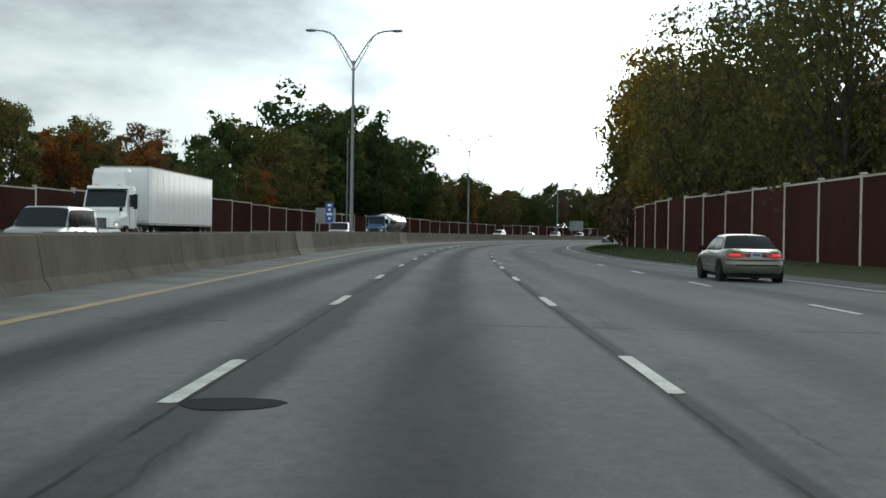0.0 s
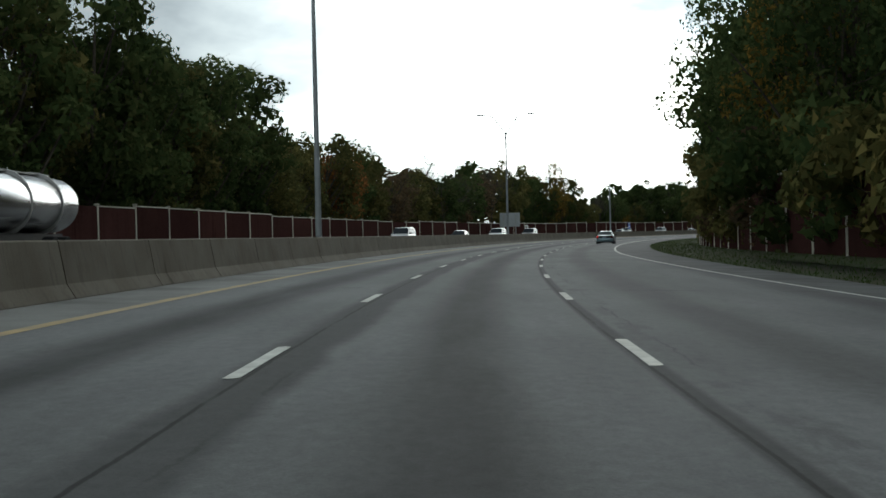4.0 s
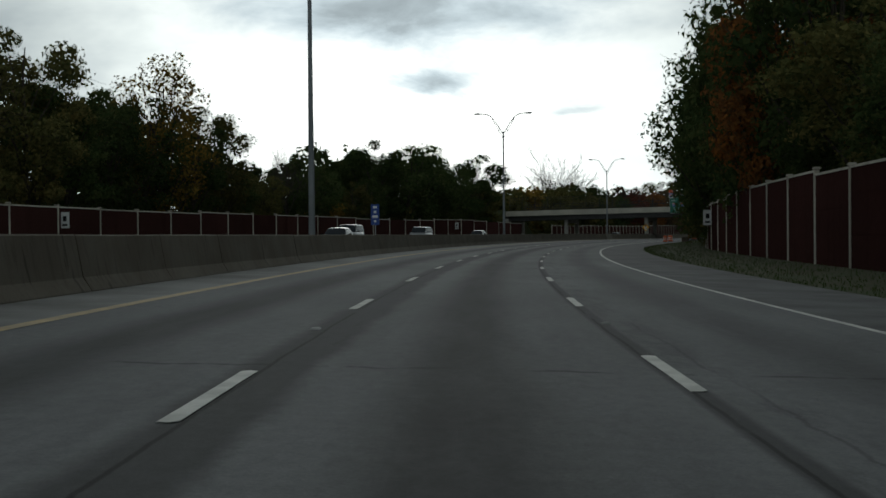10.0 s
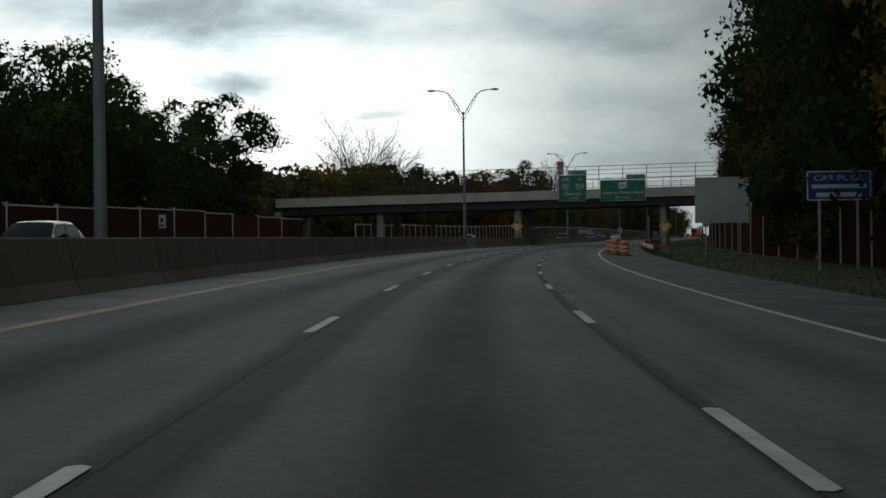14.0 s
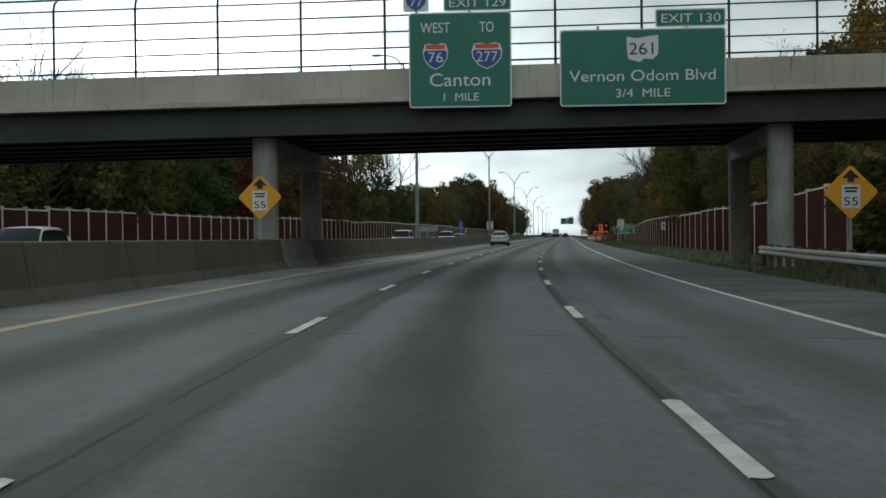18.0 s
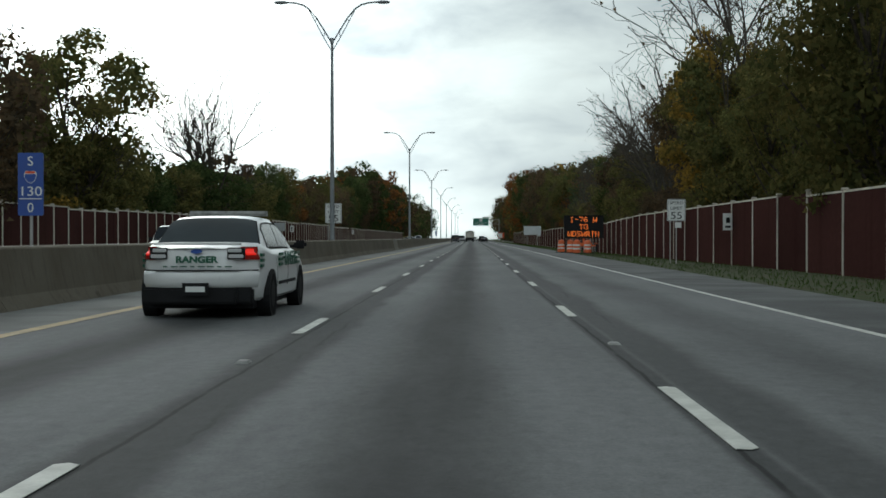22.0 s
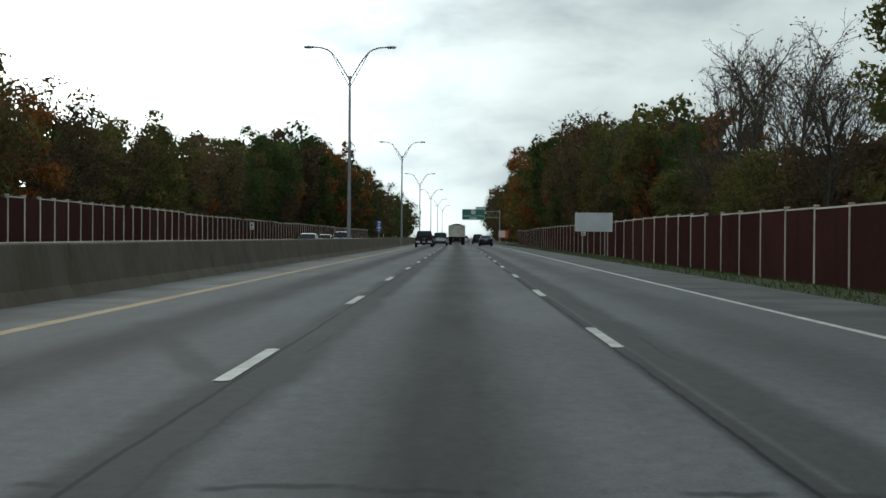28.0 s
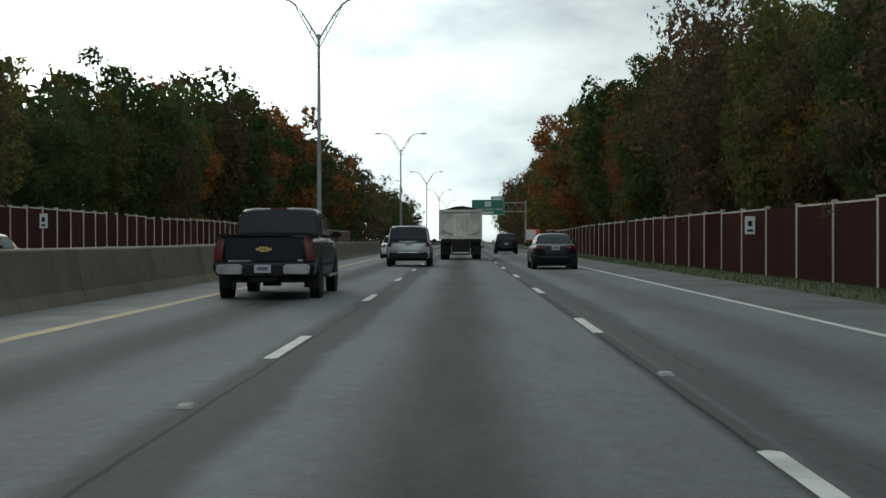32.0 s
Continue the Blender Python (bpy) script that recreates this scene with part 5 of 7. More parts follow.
def car(m, label, category, colour, L=4.9, W=1.84, H=1.45, belt=0.92, low=0.24, cabin=(0.10, 0.30, 0.62, 0.82), tumble=0.70, trunk=None, hood=0.86, wheel=0.33, axles=(0.19, 0.80),
        lit=(), glass=M_GLASS, tail=(0.26, 0.16), tail_z=0.78, plate_z=0.70, bumper=None, bump=None, head=False, bumper_trim=M_TRIM, rack=False, group="", name="car", side_panes=2, square=0.0, taper=None):
    """A road car, nose to +y. cabin: where along the length the cabin's base starts, its roof starts, its roof ends and its base ends (0 rear, 1 nose). square: how blunt its corners are."""
    root = thing(name, m, label, category, group)
    y = lambda f: (f - 0.5) * L
    trunk = trunk if trunk is not None else belt
    hw = W / 2
    bow_ = 0.40 * (1 - square)
    taper = taper if taper is not None else 0.945 + 0.055 * min(1.0, square / 0.8)     # how far the tail draws in
    tw_ = hw * taper

    def rear_y(x):
        return -L / 2 + bow_ * min(1.0, abs(x) / tw_) ** 4.5

    def strip_on_rear(pname, material, parent, x0, x1, z0, z1, out=0.015, thick=0.06, words="", slant=0.0, round_=False):
        """A band that follows the rounded tail; slant draws its upper edge in."""
        n = 15 if round_ else 7
        bm = bmesh.new()
        rings = []
        for i in range(n):
            x = x0 + (x1 - x0) * i / (n - 1)
            yy = rear_y(x) - out
            xu = x * (1 - slant)
            if round_:
                h_ = z1 - z0
                rings.append([(x * f, yy + dy, z0 + dz * h_) for f, dy, dz in ((0.93, thick, 0), (0.94, 0.09, 0), (0.97, 0.035, 0.13), (1.0, 0.006, 0.38), (1.0, 0.0, 0.72), (1.0, 0.012, 0.9), (0.99, 0.05, 1.0), (0.98, thick, 1.0))])
                continue
            rings.append([(x, yy, z0), (x, yy + thick, z0), (xu, yy + thick, z1), (xu, yy + slant * 0.4, z1), (xu, yy + slant * 0.4 - 0.004, (z0 + 3 * z1) / 4), (x, yy - 0.004, (3 * z0 + z1) / 4)])
        loft(bm, rings)
        return part(pname, bm, material, parent, words, smooth=True)

    # lower body
    st = []
    for w, drop in ((0.50, 0.07), (0.75, 0.055), (0.88, 0.03), (0.95, 0.012), (0.985, 0.0)):
        st.append((-L / 2 + bow_ * w ** 4.5 + 0.02 * (w - 0.5), low + 0.14 - 0.12 * w, trunk - drop, (max(w, 0.93 * square) if w > 0.5 else max(0.5, 0.9 * square)) * taper))
    st += [(y(cabin[0]) if cabin[0] > 0.10 else y(0.12), low, trunk + 0.012, (1 + taper) / 2), (y(cabin[1]) if cabin[1] > 0.16 else y(0.2), low, belt + 0.01, 1.0), (0.0, low, belt, 1.0),
           (y(cabin[3] - 0.04), low, belt, 1.0), (y(cabin[3] + 0.03), low, belt - 0.025, 0.99), (y(0.93), low + 0.02, belt * hood, 0.95), (y(0.97), low + 0.04, belt * hood * 0.93, 0.88), (y(0.99), low + 0.08, belt * hood * 0.84, 0.76), (y(1.0), low + 0.15, belt * hood * 0.72, 0.55)]
    bm = bmesh.new()
    rings = []
    for yy, zl, zt, w in st:
        h = hw * w
        d = zt - zl
        half = [(h * 0.90, zl), (h * 0.965, zl + 0.05), (h * 0.992, zl + 0.3 * d), (h, zl + 0.52 * d), (h * 0.992, zl + 0.66 * d), (h * 0.965, zt - 0.17 * d), (h * 0.925, zt - 0.06 * d), (h * 0.85, zt - 0.004), (h * 0.45, zt + 0.012)]
        rings.append([(x, yy, z) for x, z in half] + [(-x, yy, z) for x, z in half[::-1]])
    loft(bm, rings)
    body = part("body", bm, colour, root, smooth=True)
    # cabin: a curved shell
    b0, r0, r1, b1 = (y(f) for f in cabin)
    zb = belt - 0.04
    bw, rw = hw * (0.90 if square else 0.875), hw * (tumble if square else tumble - 0.05)
    zt = H
    steep = r0 - b0 < 0.4
    ly = [b0, b0 + (r0 - b0) * 0.5, b0 + (r0 - b0) * 0.86, r0 + 0.12, (r0 + r1) / 2, r1 - 0.10, r1 + (b1 - r1) * 0.14, r1 + (b1 - r1) * 0.55, b1]
    lz = [zb, zb + (zt - zb) * 0.54, zb + (zt - zb) * 0.88, zt - 0.015, zt, zt - 0.02, zb + (zt - zb) * 0.88, zb + (zt - zb) * 0.48, zb]

    def shell(yy, a, out=0.0):
        """The point of the cabin at yy, a from -1 (left sill) over the roof (0) to 1."""
        T = float(np.interp(yy, ly, lz))
        up = (T - zb) / (zt - zb)
        crown_ = min(0.07, 0.5 * (T - zb))
        zs = T - crown_
        wid = lambda z: bw - (bw - rw) * max(0.0, (z - zb) / (zt - zb)) ** 1.15
        s_ = abs(a)
        if s_ > 0.62:
            t = (1 - s_) / 0.38
            z = zb + (zs - zb) * t
            x = wid(z)
        else:
            t = s_ / 0.62
            x = wid(zs) * t
            z = zs + crown_ * math.sqrt(max(0.0, 1 - t ** 3.2))
        bowy = 0.05 * (1 - min(1.0, abs(x) / bw) ** 2) * (1 - up)
        p = Vector((math.copysign(x, a), yy + (-bowy if yy < 0 else bowy), z))
        if out:
            c = Vector((0, max(r0, min(r1, yy)), (zb + zt) / 2 - 0.2))
            p += (p - c).normalized() * out
        return p

    ys = sorted(set([b0 + (r0 - b0) * q / 6 for q in range(7)] + [r0 + 0.12, (r0 + r1) / 2, r1 - 0.10] + [r1 + (b1 - r1) * q / 6 for q in range(7)]))
    aa = [-1 + q / 9 for q in range(19)]
    bm = bmesh.new()
    loft(bm, [[shell(yy, q) for q in aa] for yy in ys])
    cab = part("cabin", bm, colour, root, smooth=True)

    def window(pname, y0, y1, a0, a1, words="", seal=True):
        if seal:
            m_y, m_a = 0.035 * (1 if y1 > y0 else -1), 0.022 * (1 if a1 > a0 else -1)
            window("window_seal", y0 - m_y, y1 + m_y, a0 - m_a, a1 + m_a, "", False)
        bm = bmesh.new()
        n, k = 7, 9
        grid = [[shell(y0 + (y1 - y0) * i / (n - 1), a0 + (a1 - a0) * j / (k - 1), 0.012 if seal else 0.006) for j in range(k)] for i in range(n)]
        vs = [[bm.verts.new(p) for p in r] for r in grid]
        for i in range(n - 1):
            for j in range(k - 1):
                bm.faces.new((vs[i][j], vs[i + 1][j], vs[i + 1][j + 1], vs[i][j + 1]))
        rim = [r[0] for r in grid] + grid[-1][1:-1] + [r[-1] for r in grid[::-1]] + grid[0][-2:0:-1]
        edge = [r[0] for r in vs] + vs[-1][1:-1] + [r[-1] for r in vs[::-1]] + vs[0][-2:0:-1]
        c = Vector((0, (r0 + r1) / 2, (zb + zt) / 2 - 0.2))
        inner = [bm.verts.new(p + (c - p).normalized() * 0.03) for p in rim]
        for i in range(len(edge)):
            j = (i + 1) % len(edge)
            bm.faces.new((edge[i], edge[j], inner[j], inner[i]))
        return part(pname, bm, glass if seal else M_TRIM, cab, words, smooth=True)

    def shut_line(yy):
        """The joint of a door: a dark seam down the body's side."""
        d = belt - low
        half = [(1.0 * a, low + b * d) for a, b in ((0.992, 0.24), (1.0, 0.52), (0.992, 0.66), (0.965, 0.83), (0.925, 0.94))]
        for sx in (-1, 1):
            bm = bmesh.new()
            loft(bm, [[(sx * (hw * a + o), yy - 0.007, z), (sx * (hw * a + o), yy + 0.007, z), (sx * (hw * a - 0.02), yy + 0.007, z), (sx * (hw * a - 0.02), yy - 0.007, z)] for (a, z), o in zip(half, (0.003,) * 5)])
            part("shut_line", bm, M_TRIM, body)

    for f in (0.0, 0.5, 1.0):
        shut_line(r0 + 0.05 + (b1 - 0.25 - r0) * f)
    window("rear_window", b0 + (r0 - b0) * (0.16 if not steep else 0.2), b0 + (r0 - b0) * 0.90, -0.57, 0.57, "dark rear window")
    window("windscreen", r1 + (b1 - r1) * 0.12, r1 + (b1 - r1) * 0.90, -0.57, 0.57, "dark windscreen")
    s0 = b0 + (r0 - b0) * 0.75 if not steep else r0 + 0.15
    s1 = r1 + (b1 - r1) * 0.55
    for k in range(side_panes):
        u0, u1 = s0 + (s1 - s0) * k / side_panes + 0.035, s0 + (s1 - s0) * (k + 1) / side_panes - 0.035
        window("side_window", u0, u1, 0.67, 0.95)
        window("side_window", u0, u1, -0.95, -0.67)
    # bumpers, sills, lamps
    strip_on_rear("rear_bumper", bumper or colour, root, -tw_ * 0.99, tw_ * 0.99, *(bump or (low + 0.09, low + 0.33)), 0.065, 0.2, round_=True)
    strip_on_rear("bumper_seam", M_TRIM, root, -tw_ * 0.97, tw_ * 0.97, (bump[1] if bump else low + 0.33) + 0.002, (bump[1] if bump else low + 0.33) + 0.016, 0.052, 0.10)
    strip_on_rear("trunk_seam", M_TRIM, root, -hw * 0.72, hw * 0.72, trunk - 0.085, trunk - 0.075, 0.006, 0.05)
    boxes("front_bumper", bumper or colour, root, ((0, L / 2 - 0.10, low + 0.18), (W * 0.72, 0.20, 0.22)), bevel=0.05)
    boxes("underbody", M_TRIM, root, ((0, 0, low - 0.02), (W * 0.80, L * 0.88, 0.16)))
    for sx in (-1, 1):
        tw, th = tail
        on_ = (sx < 0 and "l" in lit) or (sx > 0 and "r" in lit)
        if on_:
            cx = tw_ * 0.975 - tw * 0.42
            strip_on_rear("lit_bulb", M_TAIL_ON, root, sx * (cx - tw * 0.30), sx * (cx + tw * 0.26), tail_z - th * 0.16, tail_z + th * 0.34, 0.026, 0.10, "glowing red bulb behind the lens", 0.05)
        strip_on_rear("tail_lamp", M_BRAKE if on_ else M_TAIL, root, sx * (tw_ * 0.98 - tw), sx * tw_ * 0.98, tail_z - th / 2, tail_z + th / 2, 0.018, 0.12, "lit red tail lamp" if on_ else "red tail lamp", 0.05)
        boxes("headlamp", M_HEAD_ON if head else M_HEADLAMP, root, ((sx * hw * 0.62, L / 2 - 0.13, belt * hood * 0.70), (0.34, 0.20, 0.14)), label="lit headlamp" if head else "clear headlamp", bevel=0.04)
        boxes("door_mirror", M_TRIM, root, ((sx * (hw + 0.09), b1 - 0.50, belt + 0.05), (0.22, 0.12, 0.14)), bevel=0.04)
        boxes("mirror_foot", M_TRIM, root, ((sx * (hw - 0.03), b1 - 0.46, belt + 0.02), (0.12, 0.08, 0.05)))
        for f in (0.44, 0.64) if side_panes == 2 else (0.40, 0.62):
            boxes("door_handle", bumper_trim, root, ((sx * hw * 0.975, y(f), belt - 0.15), (0.05, 0.20, 0.035)))
        boxes("side_trim", bumper_trim, root, ((sx * hw * 0.995, y(0.49), low + 0.24), (0.02, L * 0.36, 0.05)))
        for ay in axles:
            # black disc proud of the side: the wheel well's shade as colour
            bm = bmesh.new()
            disc(bm, (sx * (hw - 0.10), y(ay), wheel), wheel * 1.15, "x", 24, 0.205)
            part("wheel_arch", bm, M_TRIM, root)
    pl = boxes("number_plate", M_PLATE, root, ((0, -L / 2 - 0.02, plate_z), (0.32, 0.03, 0.16)))
    boxes("plate_bar", M_PLATE_INK, pl, ((0, -L / 2 - 0.04, plate_z), (0.24, 0.012, 0.07)))
    boxes("grille", M_TRIM, root, ((0, L / 2 - 0.02, belt * hood * 0.62), (W * 0.36, 0.08, 0.16)))
    if rack:
        for sx in (-1, 1):
            boxes("roof_rail", M_TRIM, root, ((sx * rw * 0.86, (r0 + r1) / 2, zt + 0.02), (0.05, (r1 - r0) * 0.9, 0.05)))
    wheels(root, [y(a) for a in axles], hw + 0.005, wheel)
    return root


P_GOLD = paint_mat("champagne_paint", (0.18, 0.168, 0.132), 0.6)
P_BLUE = paint_mat("pale_blue_paint", (0.20, 0.285, 0.32), 0.4)
P_NAVY = paint_mat("dark_navy_paint", (0.008, 0.010, 0.017), 0.2)
P_BLACK = paint_mat("black_paint", (0.012, 0.012, 0.016), 0.2)
P_SILVER = paint_mat("silver_paint", (0.37, 0.38, 0.395), 0.5)
P_WHITE = paint_mat("white_paint", (0.72, 0.72, 0.71), 0.0)
P_GREY = paint_mat("grey_paint", (0.16, 0.17, 0.18), 0.5)
P_YELLOW = paint_mat("taxi_yellow_paint", (0.62, 0.42, 0.05), 0.0)
P_PGREEN = mat("dark_green_stripe", (0.01, 0.10, 0.055), 0.4, 0, 0.05, 1, 20, 0.0)
SEDAN = dict(cabin=(0.13, 0.27, 0.58, 0.76))


def gold_sedan():
    c = car(on(35.0, 8.95, 0, -0.5), "champagne sedan with wide red tail lamps in the merging lane", "car", P_GOLD, L=5.05, W=1.87, H=1.44, belt=0.94, trunk=0.98, cabin=(0.14, 0.28, 0.56, 0.74), lit="lr", tail=(0.52, 0.13), tail_z=0.80, plate_z=0.82, bump=(0.28, 0.66), bumper_trim=M_CHROME, taper=0.92)
    boxes("lamp_strip", M_TAIL, c, ((0, -2.50, 0.80), (0.9, 0.03, 0.10)))
    boxes("trunk_trim", M_CHROME, c, ((0, -2.53, 0.90), (0.62, 0.03, 0.03)))
    boxes("bumper_strip", M_TRIM, c, ((0, -2.588, 0.52), (1.25, 0.02, 0.04)))


def blue_sedan():
    c = car(on(278.1, 3.86, 0, -0.3), "pale blue sedan with one lit tail lamp in the next lane", "car", P_BLUE, L=5.35, W=1.96, H=1.46, belt=0.96, trunk=1.0, cabin=(0.15, 0.29, 0.56, 0.72), lit="l", tail=(0.25, 0.28), tail_z=0.80, plate_z=0.76, glass=M_GLASS_G, bumper_trim=M_CHROME, bump=(0.29, 0.64), taper=0.98)
    boxes("trunk_panel", M_TRIM, c, ((0, -2.668, 0.80), (1.34, 0.05, 0.20)), bevel=0.01)
    boxes("trunk_trim", M_CHROME, c, ((0, -2.69, 0.93), (1.25, 0.03, 0.025)))
    boxes("bumper_strip", M_CHROME, c, ((-0.62, -2.738, 0.625), (0.5, 0.02, 0.02)), ((0.62, -2.738, 0.625), (0.5, 0.02, 0.02)))
    boxes("bumper_slot", M_TRIM, c, ((-0.42, -2.738, 0.56), (0.24, 0.02, 0.022)))
    pl = boxes("rear_plate", M_PLATE, c, ((0, -2.70, 0.76), (0.32, 0.03, 0.16)))
    boxes("plate_bar", M_PLATE_INK, pl, ((0, -2.72, 0.76), (0.24, 0.012, 0.07)))
    bm = bmesh.new()
    disc(bm, (0, -2.685, 0.955), 0.05, "y", 16, 0.03)
    part("badge", bm, M_SIGN_BACK, c)
    for sx in (-1, 1):
        boxes("arch_trim", M_CHROME, c, ((sx * 0.975, -1.66, 0.70), (0.02, 0.62, 0.03)))
    return c


def ranger_car():
    c = car(on(714.8, -3.70, 0, 0.0), "white ranger patrol sedan with green stripes and a roof light bar", "police car", P_WHITE, L=5.15, W=1.93, H=1.54, belt=1.02, trunk=1.10, cabin=(0.13, 0.27, 0.56, 0.76), lit="lr", tail=(0.20, 0.19), tail_z=0.96, plate_z=0.45, glass=M_GLASS_G, bump=(0.42, 0.70), taper=0.90)
    boxes("black_valance", M_TRIM, c, ((0, -2.565, 0.34), (1.2, 0.16, 0.24)), ((-0.64, -2.47, 0.34), (0.34, 0.2, 0.24)), ((0.64, -2.47, 0.34), (0.34, 0.2, 0.24)), bevel=0.03, label="black lower bumper")
    y = -2.58
    for sx in (-1, 1):
        lens = boxes("clear_lens", M_HEADLAMP, c, ((sx * 0.55, y + 0.03, 1.0), (0.20, 0.06, 0.055)), ((sx * 0.57, y + 0.03, 0.915), (0.22, 0.06, 0.055)), bevel=0.008, label="clear reversing lens")
        boxes("lens_frame", M_TRIM, lens, ((sx * 0.57, y + 0.04, 0.957), (0.26, 0.055, 0.17)), bevel=0.008)
    boxes("trunk_lip", P_WHITE, c, ((0, y + 0.05, 1.095), (1.3, 0.10, 0.03)), bevel=0.01)
    bm = bmesh.new()
    for sx in (-1, 1):
        box(bm, (sx * 0.32, -0.1, 1.60), (0.60, 0.26, 0.045))
    box(bm, (0, -0.1, 1.56), (1.26, 0.20, 0.04))
    part("light_bar", bm, M_MARKER, c, "grey roof light bar")
    text("word", "RANGER", 0.13, P_PGREEN, c, 0, y - 0.03, 0.825, 0.62, bold=0.006)
    boxes("small_letters", P_PGREEN, c, *[((-0.46 + 0.132 * i, y - 0.02, 0.765), (0.10 if i % 3 else 0.06, 0.02, 0.018)) for i in range(8)])
    for z in (0.93, 0.85, 0.77):
        for sx in (-1, 1):
            boxes("stripe", P_PGREEN, c, ((sx * 0.878, -2.08, z), (0.03, 0.24, 0.045)), ((sx * 0.97, -0.82, z), (0.02, 0.38, 0.045)), ((sx * 0.968, 1.15, z), (0.02, 0.42, 0.045)))
    w = text("side_word", "RANGER", 0.34, P_PGREEN, c, 0, 0, 0, 1.25)
    w.data.transform(Matrix.Translation((0.975, 0.20, 0.74)) @ Matrix.Rotation(radians(90), 4, "Z"))
    bm = bmesh.new()
    loft(bm, [[(0.085 * math.cos(q), y - 0.02 - dy, 0.985 + 0.033 * math.sin(q)) for q in (2 * math.pi * j / 18 for j in range(18))] for dy in (0, 0.02)])
    part("badge", bm, M_BLUE, c)
    p = boxes("dark_plate", M_TRIM, c, ((0, -2.69, 0.44), (0.38, 0.03, 0.18)))
    boxes("plate_bar", M_SIGN_W, p, ((0, -2.71, 0.44), (0.28, 0.012, 0.08)))


def pickup():
    m = on(1017.5, -3.87, 0, 0.6)
    L, W = 5.85, 2.03
    c = car(m, "black pickup truck with a chrome rear bumper", "pickup truck", P_NAVY, L=L, W=W, H=1.90, belt=1.26, trunk=1.26, low=0.44, hood=0.93, cabin=(0.36, 0.385, 0.62, 0.74), tumble=0.80, square=0.85, wheel=0.40, axles=(0.20, 0.80), tail=(0.16, 0.46), tail_z=1.00, plate_z=0.66)
    y = -L / 2
    boxes("tailgate", P_NAVY, c, ((0, y + 0.0, 0.98), (1.50, 0.06, 0.52)), bevel=0.02)
    boxes("tailgate_rail", M_TRIM, c, ((0, y + 0.04, 1.295), (1.80, 0.14, 0.05)), bevel=0.015)
    boxes("bed_rail", M_TRIM, c, ((-0.90, y + 1.0, 1.285), (0.12, 1.9, 0.04)), ((0.90, y + 1.0, 1.285), (0.12, 1.9, 0.04)))
    boxes("chrome_bumper", M_CHROME, c, ((-0.66, y - 0.12, 0.62), (0.52, 0.18, 0.20)), ((0.66, y - 0.12, 0.62), (0.52, 0.18, 0.20)), label="chrome bumper ends", bevel=0.03)
    boxes("bumper_step", M_TRIM, c, ((0, y - 0.11, 0.58), (0.82, 0.18, 0.18)), bevel=0.02)
    bm = bmesh.new()
    for dx, w, h in ((0, 0.30, 0.05), (0, 0.16, 0.10)):
        box(bm, (dx, y - 0.045, 1.01), (w, 0.03, h))
    part("badge", bm, mat("gold_badge", (0.55, 0.38, 0.12), 0.3, 0.8, 0.05, 3, 20, 0.0), c, "gold badge")
    boxes("lettering", M_GALV, c, ((-0.48, y - 0.04, 0.78), (0.44, 0.015, 0.03)), ((0.72, y - 0.04, 0.79), (0.10, 0.015, 0.03)))
    boxes("brake_lamp_strip", M_TAIL, c, ((0, (0.40 - 0.5) * L - 0.08, 1.865), (0.36, 0.06, 0.04)), label="high red brake lamp")
    pl = boxes("rear_plate", M_PLATE, c, ((0, y - 0.215, 0.63), (0.32, 0.02, 0.16)))
    boxes("plate_bar", M_PLATE_INK, pl, ((0, y - 0.23, 0.63), (0.22, 0.012, 0.07)))
    boxes("axle", M_TRIM, c, ((0, -1.75, 0.42), (1.5, 0.16, 0.16)), ((0, -1.75, 0.40), (0.34, 0.34, 0.30)))
    boxes("hitch", M_TRIM, c, ((0, y - 0.02, 0.43), (0.5, 0.12, 0.10)))
    for x in (-0.5, 0.45):
        boxes("exhaust", M_TRIM, c, ((x, y + 0.3, 0.40), (0.09, 0.5, 0.09)))
    for sx in (-1, 1):
        boxes("step_bar", M_CHROME, c, ((sx * 1.0, 0.7, 0.42), (0.12, 1.9, 0.07)), bevel=0.02)
        boxes("mud_flap", M_TRIM, c, ((sx * 0.86, -2.25, 0.40), (0.28, 0.03, 0.34)))


def silver_suv():
    c = car(on(1048.9, -2.3, 0), "silver sport utility vehicle with red tail lamps", "car", P_SILVER, L=4.85, W=1.98, H=1.84, belt=1.12, trunk=1.12, low=0.36, hood=0.92, cabin=(0.015, 0.05, 0.66, 0.80), tumble=0.80, square=0.5, wheel=0.37, tail=(0.17, 0.34), tail_z=1.06, plate_z=1.0, side_panes=3)
    boxes("lower_bumper", M_TRIM, c, ((0, -2.46, 0.52), (1.7, 0.10, 0.26)), bevel=0.03)
    boxes("tailgate_trim", M_CHROME, c, ((0, -2.47, 1.12), (0.8, 0.03, 0.05)))


